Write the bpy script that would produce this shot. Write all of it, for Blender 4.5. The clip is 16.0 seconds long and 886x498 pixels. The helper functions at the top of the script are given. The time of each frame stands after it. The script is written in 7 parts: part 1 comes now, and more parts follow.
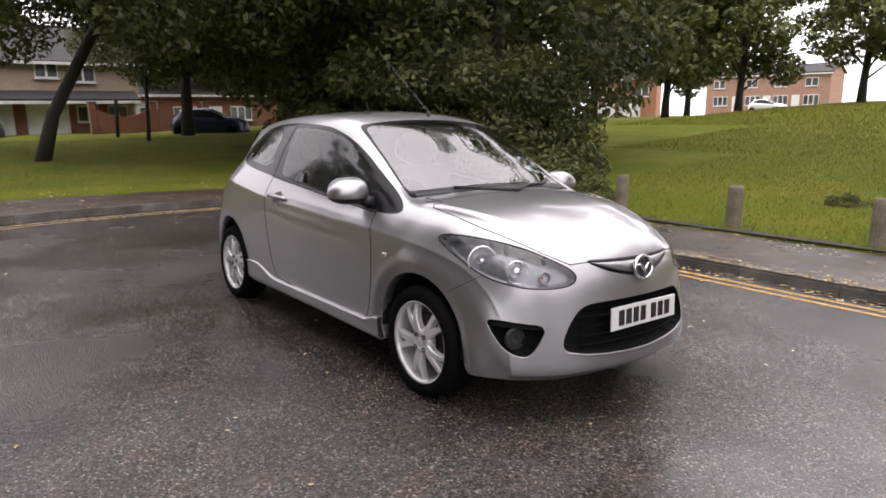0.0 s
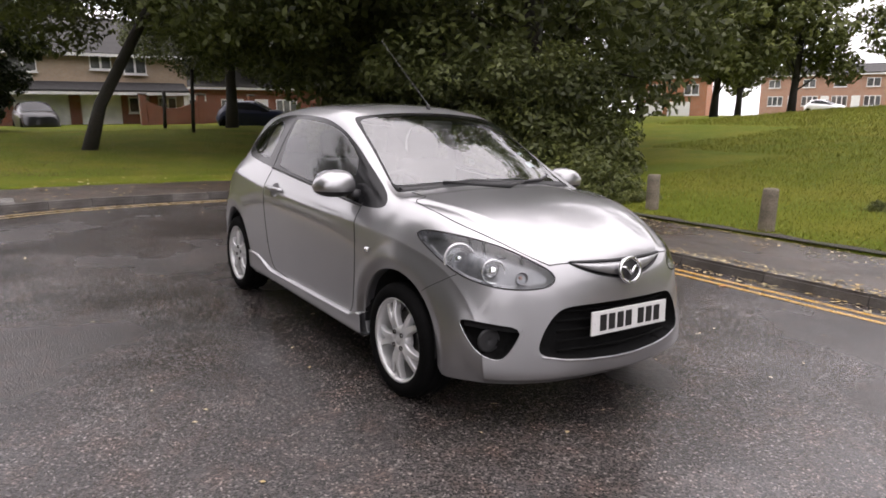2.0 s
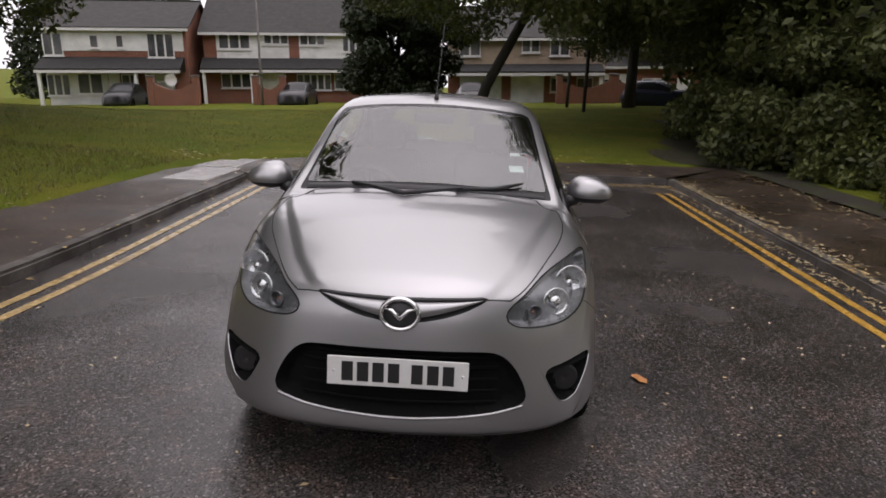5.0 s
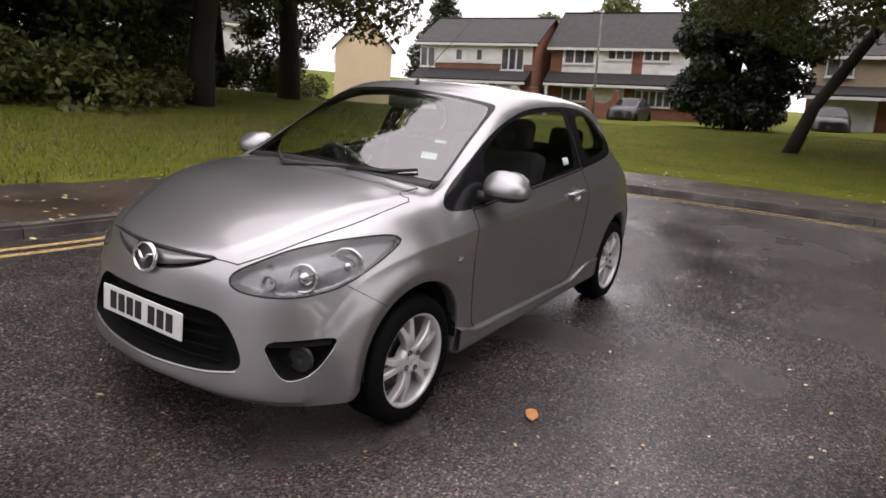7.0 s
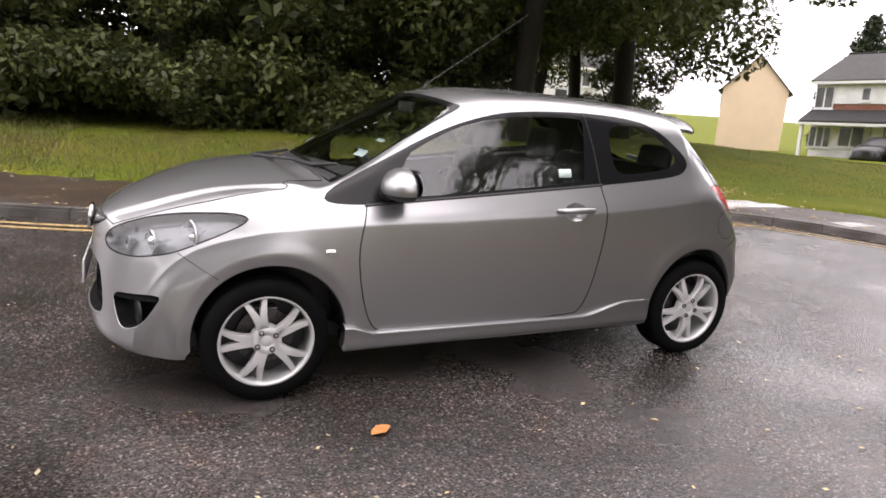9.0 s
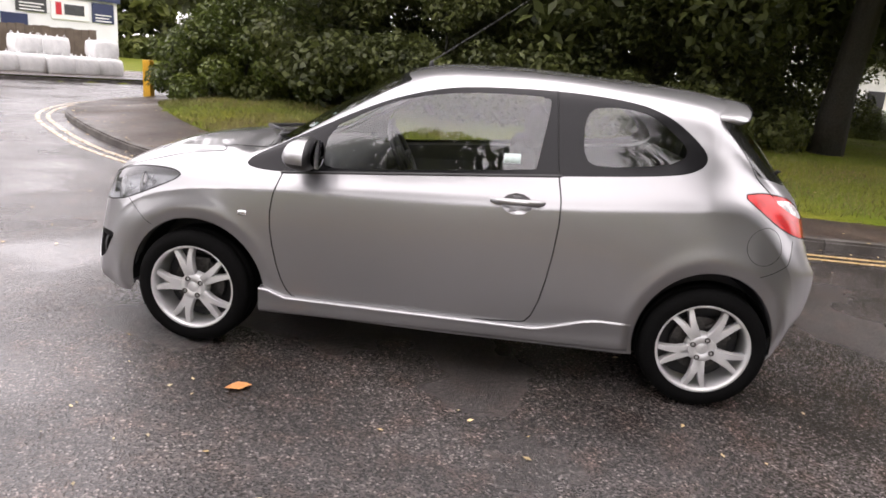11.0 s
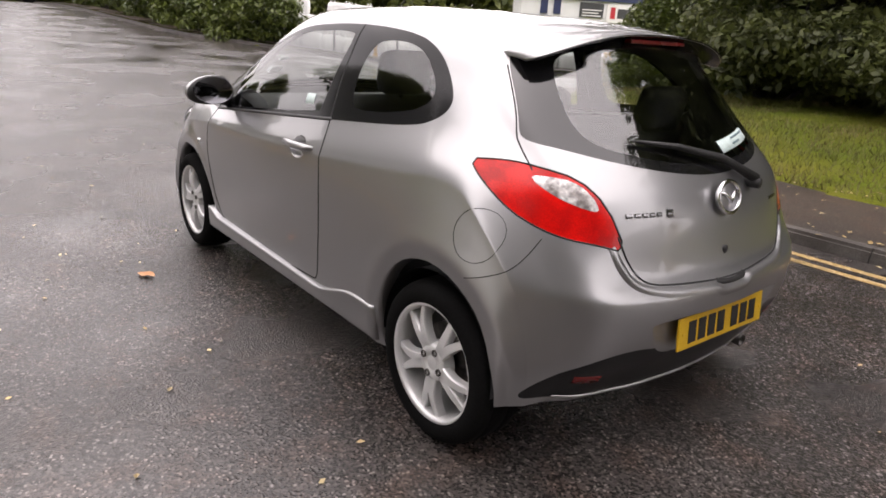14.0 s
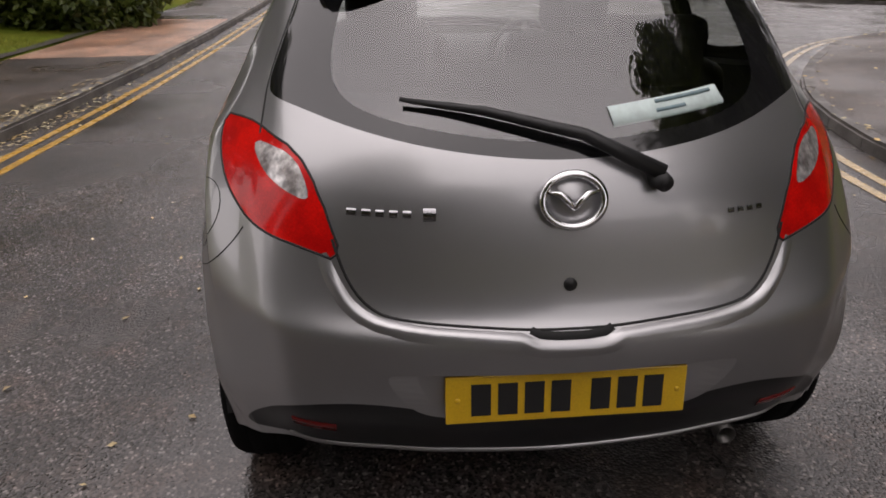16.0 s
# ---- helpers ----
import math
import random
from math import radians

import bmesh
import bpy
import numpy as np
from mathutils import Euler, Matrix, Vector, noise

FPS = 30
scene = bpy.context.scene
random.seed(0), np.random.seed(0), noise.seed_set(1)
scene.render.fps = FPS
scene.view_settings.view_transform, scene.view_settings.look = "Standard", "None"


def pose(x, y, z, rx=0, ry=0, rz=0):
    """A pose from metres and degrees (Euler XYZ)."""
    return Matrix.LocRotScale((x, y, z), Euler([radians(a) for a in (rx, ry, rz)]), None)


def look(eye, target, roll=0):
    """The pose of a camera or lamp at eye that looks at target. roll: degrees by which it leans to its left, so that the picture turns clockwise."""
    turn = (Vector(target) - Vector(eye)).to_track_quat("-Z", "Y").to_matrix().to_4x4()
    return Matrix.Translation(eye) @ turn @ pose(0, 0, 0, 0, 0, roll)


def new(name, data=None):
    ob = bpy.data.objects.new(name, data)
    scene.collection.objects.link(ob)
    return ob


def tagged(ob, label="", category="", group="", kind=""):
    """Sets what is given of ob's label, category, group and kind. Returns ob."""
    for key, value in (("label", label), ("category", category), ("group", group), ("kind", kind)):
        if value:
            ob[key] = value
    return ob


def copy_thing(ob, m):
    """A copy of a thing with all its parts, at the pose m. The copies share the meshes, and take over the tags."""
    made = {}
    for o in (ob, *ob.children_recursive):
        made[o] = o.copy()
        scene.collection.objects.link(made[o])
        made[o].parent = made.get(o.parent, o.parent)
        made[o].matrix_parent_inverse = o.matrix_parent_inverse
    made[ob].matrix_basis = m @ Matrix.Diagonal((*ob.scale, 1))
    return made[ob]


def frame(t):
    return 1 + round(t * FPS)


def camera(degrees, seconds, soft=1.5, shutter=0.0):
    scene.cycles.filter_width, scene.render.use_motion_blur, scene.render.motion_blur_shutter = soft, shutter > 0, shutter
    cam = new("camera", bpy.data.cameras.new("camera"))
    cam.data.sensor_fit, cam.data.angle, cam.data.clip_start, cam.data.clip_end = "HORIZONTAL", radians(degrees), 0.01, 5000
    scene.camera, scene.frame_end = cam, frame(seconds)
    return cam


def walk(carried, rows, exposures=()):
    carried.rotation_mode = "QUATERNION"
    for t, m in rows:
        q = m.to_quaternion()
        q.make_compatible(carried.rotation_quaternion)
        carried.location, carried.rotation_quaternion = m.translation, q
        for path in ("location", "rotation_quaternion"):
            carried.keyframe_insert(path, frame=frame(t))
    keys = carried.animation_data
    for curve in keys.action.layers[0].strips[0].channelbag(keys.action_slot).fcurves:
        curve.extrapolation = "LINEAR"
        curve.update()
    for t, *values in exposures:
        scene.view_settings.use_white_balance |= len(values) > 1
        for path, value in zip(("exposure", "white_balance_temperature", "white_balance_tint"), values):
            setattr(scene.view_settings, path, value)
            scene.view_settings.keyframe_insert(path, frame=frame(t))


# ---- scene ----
# World: metres, origin under the middle of the parked car, x towards its nose, y to its left, z square on the road.
EXPOSURES = [(t, e, 6550 if t < 6 else 6650 if t < 12 else 6800, 21) for t, e in ((0.0, 1.02), (2.5, .98), (4.0, .60), (5.0, .24), (7.5, .95), (8.5, 1.3), (11.0, 1.4), (12.5, 1.36), (13.5, 1.24), (14.5, .98), (15.3, .58), (16.0, .34))]
BOLLARDS = [(-2.75, 6.3), (-0.72, 6.05), (1.08, 6.0)]
AERIAL_TIP = (-0.40, 1.93)
PATH = [
    (0, (3.819, -2.742, 1.358), (2.287, -1.507, 1.004), 1.2),
    (0.5, (3.816, -2.738, 1.357), (2.286, -1.499, 1.005), 1.2),
    (1, (3.814, -2.735, 1.357), (2.288, -1.491, 1.004), 1.3),
    (1.5, (3.827, -2.683, 1.344), (2.306, -1.436, 0.979), 1.4),
    (2, (3.93, -2.436, 1.351), (2.321, -1.306, 0.982), 2.1),
    (2.5, (3.979, -2.113, 1.364), (2.284, -1.125, 0.976), 1.6),
    (3, (4.053, -1.68, 1.402), (2.295, -0.813, 1.004), 1.8),
    (3.5, (4.177, -1.213, 1.436), (2.339, -0.54, 1.026), 3.0),
    (4, (4.229, -0.731, 1.48), (2.337, -0.251, 1.044), 3.2),
    (4.5, (4.296, -0.22, 1.53), (2.361, -0.036, 1.062), 3.0),
    (5, (4.228, 0.234, 1.532), (2.289, 0.158, 1.051), 2.5),
    (5.2, (4.201, 0.427, 1.531), (2.268, 0.232, 1.052), 2.5),
    (7.3, (3.238, 2.598, 1.468), (1.732, 1.364, 1.010), 4.6),
    (7.5, (3.087, 2.775, 1.444), (1.692, 1.405, 1.024), 4.3),
    (8, (2.666, 3.156, 1.383), (1.477, 1.594, 1.001), 3.8),
    (8.2, (2.483, 3.288, 1.388), (1.362, 1.679, 0.994), 3.7),
    (10.3, (0.343, 3.829, 1.472), (0.211, 1.895, 0.979), 5.4),
    (10.5, (0.161, 3.808, 1.455), (0.131, 1.867, 0.972), 5.4),
    (11, (-0.295, 3.762, 1.425), (-0.102, 1.839, 0.909), 4.9),
    (11.5, (-0.827, 3.623, 1.391), (-0.422, 1.742, 0.845), 4.1),
    (12, (-1.365, 3.439, 1.401), (-0.734, 1.622, 0.853), 2.7),
    (12.5, (-1.819, 3.128, 1.381), (-0.996, 1.396, 0.813), 2.3),
    (13, (-2.202, 2.778, 1.372), (-1.14, 1.173, 0.829), 1.3),
    (13.5, (-2.535, 2.407, 1.338), (-1.248, 0.98, 0.78), 2.1),
    (14, (-2.833, 2.057, 1.375), (-1.35, 0.869, 0.75), 3.6),
    (14.5, (-3.058, 1.607, 1.394), (-1.421, 0.652, 0.755), 3.1),
    (15, (-3.193, 1.178, 1.407), (-1.411, 0.476, 0.831), 2.9),
    (15.5, (-3.12, 0.729, 1.391), (-1.285, 0.267, 0.743), 1.6),
    (16, (-2.946, 0.363, 1.348), (-1.12, 0.203, 0.547), -0.3),
]
cam = camera(67.7, 16.0, soft=1.7)
walk(cam, [(t, look(eye, target, roll)) for t, eye, target, roll in PATH], EXPOSURES)

# ---- world and light: overcast, wet afternoon ----
SUN_AZ, SUN_EL = radians(20), radians(84)
world = bpy.data.worlds.new("overcast_sky")
scene.world = world
world.use_nodes = True
wn, wl = world.node_tree.nodes, world.node_tree.links
sky = wn.new("ShaderNodeTexSky")
sky.sky_type, sky.sun_disc = "NISHITA", False
sky.sun_elevation, sky.sun_rotation = SUN_EL, SUN_AZ
sky.air_density, sky.dust_density, sky.ozone_density = 1.0, 4.0, 1.0
grey = wn.new("ShaderNodeHueSaturation")
grey.inputs["Saturation"].default_value = 0.10
wl.new(sky.outputs[0], grey.inputs["Color"])
deck = wn.new("ShaderNodeMix")
deck.data_type = "RGBA"
deck.inputs["Factor"].default_value = 0.7
deck.inputs["B"].default_value = (8.6, 8.65, 8.7, 1)  # the bright, even cloud deck
wl.new(grey.outputs[0], deck.inputs["A"])
wl.new(deck.outputs["Result"], wn["Background"].inputs["Color"])
wn["Background"].inputs["Strength"].default_value = 0.15
sun = new("sun", bpy.data.lights.new("sun", "SUN"))
sun.data.energy, sun.data.angle, sun.data.color = 0.6, radians(110), (1.0, 0.97, 0.93)
sun.matrix_world = look((math.sin(SUN_AZ) * math.cos(SUN_EL) * 50, math.cos(SUN_AZ) * math.cos(SUN_EL) * 50, math.sin(SUN_EL) * 50), (0, 0, 0))


# ---- materials ----
def node_mat(name):
    m = bpy.data.materials.new(name)
    m.use_nodes = True
    t = m.node_tree
    return m, t.nodes, t.links, t.nodes["Principled BSDF"]


def surface(name, base, rough=0.5, metal=0.0, var=0.2, scale=3.0, fine=60.0, bump=0.0, bump_scale=None, coat=0.0,
            second=None, patch=0.5, rough_var=0.1, spec=0.5, spread=0.0, piece=0.0, ior=1.5):
    """Colour varied at two scales, roughness varied, fine relief. second: a colour for patches. piece: spread from piece to piece."""
    m, n, l, p = node_mat(name)
    co = n.new("ShaderNodeTexCoord")
    big, small = n.new("ShaderNodeTexNoise"), n.new("ShaderNodeTexNoise")
    big.inputs["Scale"].default_value, small.inputs["Scale"].default_value = scale, fine
    big.inputs["Detail"].default_value, small.inputs["Detail"].default_value = 5, 3
    for q in (big, small):
        l.new(co.outputs["Object"], q.inputs["Vector"])
    ramp = n.new("ShaderNodeMapRange")
    ramp.inputs["From Min"].default_value, ramp.inputs["From Max"].default_value = patch - 0.12, patch + 0.12
    l.new(big.outputs["Fac"], ramp.inputs["Value"])
    two = n.new("ShaderNodeMix")
    two.data_type = "RGBA"
    two.inputs["A"].default_value = (*base, 1)
    two.inputs["B"].default_value = (*(second or [c * (1 - var) for c in base]), 1)
    l.new(ramp.outputs[0], two.inputs["Factor"])
    val = n.new("ShaderNodeMapRange")
    val.inputs["From Min"].default_value, val.inputs["From Max"].default_value = 0.3, 0.7
    val.inputs["To Min"].default_value, val.inputs["To Max"].default_value = 1 - var, 1 + var
    l.new(small.outputs["Fac"], val.inputs["Value"])
    hs = n.new("ShaderNodeHueSaturation")
    l.new(two.outputs["Result"], hs.inputs["Color"])
    l.new(val.outputs[0], hs.inputs["Value"])
    colour = hs
    if piece:
        info = n.new("ShaderNodeObjectInfo")
        pv = n.new("ShaderNodeMapRange")
        pv.inputs["To Min"].default_value, pv.inputs["To Max"].default_value = 1 - piece, 1 + piece
        l.new(info.outputs["Random"], pv.inputs["Value"])
        colour = n.new("ShaderNodeHueSaturation")
        l.new(hs.outputs[0], colour.inputs["Color"])
        l.new(pv.outputs[0], colour.inputs["Value"])
    if spread:
        geo = n.new("ShaderNodeNewGeometry")
        pv = n.new("ShaderNodeMapRange")
        pv.inputs["To Min"].default_value, pv.inputs["To Max"].default_value = 1 - spread, 1 + spread
        l.new(geo.outputs["Random Per Island"], pv.inputs["Value"])
        last = colour
        colour = n.new("ShaderNodeHueSaturation")
        l.new(last.outputs[0], colour.inputs["Color"])
        l.new(pv.outputs[0], colour.inputs["Value"])
    l.new(colour.outputs[0], p.inputs["Base Color"])
    rr = n.new("ShaderNodeMapRange")
    rr.inputs["To Min"].default_value, rr.inputs["To Max"].default_value = max(0.02, rough - rough_var), min(1, rough + rough_var)
    l.new(big.outputs["Fac"], rr.inputs["Value"])
    l.new(rr.outputs[0], p.inputs["Roughness"])
    p.inputs["Metallic"].default_value = metal
    p.inputs["Coat Weight"].default_value = coat
    p.inputs["Coat Roughness"].default_value = 0.03
    p.inputs["Specular IOR Level"].default_value = spec
    p.inputs["IOR"].default_value = ior
    if bump:
        b = n.new("ShaderNodeBump")
        b.inputs["Strength"].default_value, b.inputs["Distance"].default_value = 1.0, bump
        src = small
        if bump_scale:
            src = n.new("ShaderNodeTexNoise")
            src.inputs["Scale"].default_value = bump_scale
            src.inputs["Detail"].default_value = 4
            l.new(co.outputs["Object"], src.inputs["Vector"])
        l.new(src.outputs["Fac"], b.inputs["Height"])
        l.new(b.outputs[0], p.inputs["Normal"])
    return m


def clear_glass(name, tint, ior=1.5, rough=0.0):
    """A thin pane: lets tinted light through, reflects by Fresnel."""
    m, n, l, p = node_mat(name)
    out = n["Material Output"]
    n.remove(p)
    tr, gl, mix, lw = n.new("ShaderNodeBsdfTransparent"), n.new("ShaderNodeBsdfGlossy"), n.new("ShaderNodeMixShader"), n.new("ShaderNodeLayerWeight")
    lw.inputs["Blend"].default_value = 0.5
    pw, fr = n.new("ShaderNodeMath"), n.new("ShaderNodeMath")
    pw.operation, fr.operation = "POWER", "MULTIPLY_ADD"
    pw.inputs[1].default_value = 5.0
    low = ((ior - 1) / (ior + 1)) ** 2
    fr.inputs[1].default_value, fr.inputs[2].default_value = 1 - low, low
    l.new(lw.outputs["Facing"], pw.inputs[0])
    l.new(pw.outputs[0], fr.inputs[0])
    tr.inputs["Color"].default_value = (*tint, 1)
    gl.inputs["Roughness"].default_value = rough
    l.new(fr.outputs[0], mix.inputs[0])
    l.new(tr.outputs[0], mix.inputs[1])
    l.new(gl.outputs[0], mix.inputs[2])
    l.new(mix.outputs[0], out.inputs["Surface"])
    return m


def wet_asphalt(name, base, dry, wet, chip=1.0):
    """Bitumen with pale stone chips, glints coloured into the palest, and a film of water lying in broad patches."""
    m, n, l, p = node_mat(name)
    co = n.new("ShaderNodeTexCoord")
    vor, dirt, film, grain = n.new("ShaderNodeTexVoronoi"), n.new("ShaderNodeTexNoise"), n.new("ShaderNodeTexNoise"), n.new("ShaderNodeTexNoise")
    vor.inputs["Scale"].default_value = 115 * chip
    dirt.inputs["Scale"].default_value, dirt.inputs["Detail"].default_value = 1.3, 6
    film.inputs["Scale"].default_value, film.inputs["Detail"].default_value = 0.55, 4
    grain.inputs["Scale"].default_value, grain.inputs["Detail"].default_value = 85 * chip, 3
    for q in (vor, dirt, film, grain):
        l.new(co.outputs["Object"], q.inputs["Vector"])
    stone = n.new("ShaderNodeValToRGB")
    stone.color_ramp.elements[0].position, stone.color_ramp.elements[1].position = 0.25, 1.0
    stone.color_ramp.elements[0].color = (*[c * 0.75 for c in base], 1)
    # The top of the ramp paints the glint of wet chips.
    stone.color_ramp.elements[1].color = (*[c * 6.0 for c in base], 1)
    chips = stone.color_ramp.elements.new(0.92)
    chips.color = (*[c * 2.4 for c in base], 1)
    sep = n.new("ShaderNodeSeparateColor")
    l.new(vor.outputs["Color"], sep.inputs[0])
    l.new(sep.outputs[0], stone.inputs[0])
    hs, val = n.new("ShaderNodeHueSaturation"), n.new("ShaderNodeMapRange")
    val.inputs["From Min"].default_value, val.inputs["From Max"].default_value = 0.3, 0.7
    val.inputs["To Min"].default_value, val.inputs["To Max"].default_value = 0.55, 1.45
    l.new(dirt.outputs["Fac"], val.inputs["Value"])
    rust, tint, amount = n.new("ShaderNodeTexNoise"), n.new("ShaderNodeMix"), n.new("ShaderNodeMapRange")
    rust.inputs["Scale"].default_value, rust.inputs["Detail"].default_value = 6.0, 7
    l.new(co.outputs["Object"], rust.inputs["Vector"])
    amount.inputs["From Min"].default_value, amount.inputs["From Max"].default_value = 0.48, 0.72
    amount.inputs["To Max"].default_value = 0.32
    l.new(rust.outputs["Fac"], amount.inputs["Value"])
    tint.data_type, tint.blend_type = "RGBA", "MULTIPLY"
    tint.inputs["B"].default_value = (1.9, 1.25, 0.95, 1)  # damp leaf mould trodden into the surface
    tint.clamp_result = False
    l.new(amount.outputs[0], tint.inputs["Factor"])
    l.new(stone.outputs[0], tint.inputs["A"])
    l.new(tint.outputs["Result"], hs.inputs["Color"])
    l.new(val.outputs[0], hs.inputs["Value"])
    l.new(hs.outputs[0], p.inputs["Base Color"])
    rr = n.new("ShaderNodeMapRange")
    rr.inputs["From Min"].default_value, rr.inputs["From Max"].default_value = 0.38, 0.62
    rr.inputs["To Min"].default_value, rr.inputs["To Max"].default_value = dry, wet
    l.new(film.outputs["Fac"], rr.inputs["Value"])
    l.new(rr.outputs[0], p.inputs["Roughness"])
    b1, b2 = n.new("ShaderNodeBump"), n.new("ShaderNodeBump")
    calm = n.new("ShaderNodeMapRange")
    calm.inputs["From Min"].default_value, calm.inputs["From Max"].default_value = 0.40, 0.66
    calm.inputs["To Min"].default_value, calm.inputs["To Max"].default_value = 0.55, 0.13
    l.new(film.outputs["Fac"], calm.inputs["Value"])
    l.new(calm.outputs[0], b1.inputs["Strength"])
    l.new(calm.outputs[0], b2.inputs["Strength"])
    b1.inputs["Distance"].default_value, b2.inputs["Distance"].default_value = 0.0065, 0.0045
    l.new(vor.outputs["Distance"], b1.inputs["Height"])
    l.new(grain.outputs["Fac"], b2.inputs["Height"])
    l.new(b1.outputs[0], b2.inputs["Normal"])
    l.new(b2.outputs[0], p.inputs["Normal"])
    p.inputs["Specular IOR Level"].default_value = 0.55
    return m


def line_paint(name, base):
    """Thermoplastic line paint, worn through to the road in specks."""
    m = surface(name, base, 0.28, var=0.25, scale=9, fine=140, bump=0.002, second=[c * 0.45 for c in base], patch=0.60)
    return m


ASPHALT = wet_asphalt("wet_asphalt", (0.031, 0.0278, 0.0260), 0.33, 0.085)
PAVING = wet_asphalt("wet_pavement", (0.027, 0.020, 0.015), 0.45, 0.18, 1.4)
PAVING.node_tree.nodes["Principled BSDF"].inputs["Specular IOR Level"].default_value = 0.45
VERGE_PAVING = wet_asphalt("leafy_pavement", (0.026, 0.018, 0.012), 0.62, 0.40, 1.2)
TACTILE = wet_asphalt("buff_pavement", (0.17, 0.10, 0.065), 0.5, 0.3, 1.2)
KERB = surface("kerb_concrete", (0.13, 0.12, 0.11), 0.55, var=0.3, scale=4, fine=80, bump=0.003, second=(0.07, 0.062, 0.055), piece=0.25)
GRASS = surface("grass_ground", (0.088, 0.114, 0.010), 0.9, var=0.35, scale=0.7, fine=45, bump=0.03, bump_scale=30, second=(0.135, 0.134, 0.018), patch=0.55, spec=0.08)
BLADE = surface("grass_blades", (0.155, 0.175, 0.020), 0.7, var=0.3, scale=0.8, fine=20, second=(0.19, 0.19, 0.035), spread=0.4, spec=0.15)
# Browner verge turf, its colour also darkened for the trees' shade.
DULL_BLADE = surface("shaded_verge_grass_blades", (0.115, 0.125, 0.022), 0.7, var=0.35, scale=0.8, fine=20, second=(0.150, 0.120, 0.045), spread=0.4)
# Damp soil; the same dark colour also paints tree shade on the ground.
SOIL_AND_SHADE = surface("dark_soil_and_tree_shade", (0.030, 0.023, 0.015), 0.8, var=0.4, scale=2.5, fine=50, bump=0.02, second=(0.035, 0.042, 0.010), patch=0.56)
YELLOW = line_paint("yellow_line_paint", (0.50, 0.29, 0.055))
# Worn yellow, paled in its colour for sky glare on the wet line.
GLARE_YELLOW = line_paint("worn_yellow_paint_with_glare", (0.46, 0.33, 0.15))
CREAM = line_paint("cream_line_paint", (0.42, 0.33, 0.20))


# ---- helpers ----
def link_mesh(name, verts, faces, material, parent=None, smooth=False, label=""):
    me = bpy.data.meshes.new(name)
    me.from_pydata([tuple(v) for v in verts], [], [tuple(f) for f in faces])
    if smooth:
        me.polygons.foreach_set("use_smooth", [True] * len(me.polygons))
    for q in material if isinstance(material, (list, tuple)) else [material]:
        me.materials.append(q)
    ob = new(name, me)
    if parent:
        ob.parent = parent
    if label:
        ob["label"] = label
    return ob


def part(name, bm, material, parent, label="", smooth=False):
    """Links a bmesh as one mesh object under a thing or a part."""
    me = bpy.data.meshes.new(name)
    bmesh.ops.recalc_face_normals(bm, faces=bm.faces)
    bm.to_mesh(me)
    bm.free()
    if smooth:
        me.polygons.foreach_set("use_smooth", [True] * len(me.polygons))
    me.materials.append(material)
    ob = new(name, me)
    if parent:
        ob.parent = parent
    if label:
        ob["label"] = label
    return ob


def thing(name, m, label, category, group="", kind=""):
    ob = new(name)
    ob.empty_display_size = 0.2
    ob.matrix_world = m
    return tagged(ob, label, category, group, kind)


def add_box(bm, lo, hi, bevel=0.0, m=None):
    lo, hi = Vector(lo), Vector(hi)
    made = bmesh.ops.create_cube(bm, size=1.0)["verts"]
    mm = Matrix.Translation((lo + hi) / 2) @ Matrix.Diagonal((*(hi - lo), 1))
    bmesh.ops.transform(bm, matrix=(m or Matrix()) @ mm, verts=made)
    if bevel:
        edges = list({e for v in made for e in v.link_edges})
        bmesh.ops.bevel(bm, geom=edges, offset=bevel, segments=2, profile=0.5, affect="EDGES")


def box(name, lo, hi, material, parent=None, bevel=0.0, label="", m=None):
    bm = bmesh.new()
    add_box(bm, lo, hi, bevel, m)
    return part(name, bm, material, parent, label)


def add_tube(bm, pts, radii, n=8, cap=True):
    """A round tube along pts with a radius at each point."""
    pts = [Vector(p) for p in pts]
    if not isinstance(radii, (list, tuple)):
        radii = [radii] * len(pts)
    rings = []
    side = None
    for i, p in enumerate(pts):
        d = (pts[min(i + 1, len(pts) - 1)] - pts[max(i - 1, 0)]).normalized()
        if side is None:
            side = d.orthogonal().normalized()
        side = (side - d * side.dot(d)).normalized()
        up = d.cross(side)
        rings.append([bm.verts.new(p + (side * math.cos(2 * math.pi * k / n) + up * math.sin(2 * math.pi * k / n)) * radii[i]) for k in range(n)])
    for a, b in zip(rings, rings[1:]):
        for k in range(n):
            bm.faces.new((a[k], a[(k + 1) % n], b[(k + 1) % n], b[k]))
    if cap:
        bm.faces.new(rings[0][::-1])
        bm.faces.new(rings[-1])


def tube(name, pts, radii, material, parent=None, n=8, label="", smooth=True):
    bm = bmesh.new()
    add_tube(bm, pts, radii, n)
    return part(name, bm, material, parent, label, smooth)


def add_lathe(bm, profile, n=32, m=None, close=False):
    """Turns (radius, height) pairs about z."""
    rings = []
    for r, h in profile:
        rings.append([bm.verts.new((m or Matrix()) @ Vector((r * math.cos(2 * math.pi * k / n), r * math.sin(2 * math.pi * k / n), h))) for k in range(n)])
    pairs = list(zip(rings, rings[1:])) + ([(rings[-1], rings[0])] if close else [])
    for a, b in pairs:
        for k in range(n):
            bm.faces.new((a[k], a[(k + 1) % n], b[(k + 1) % n], b[k]))


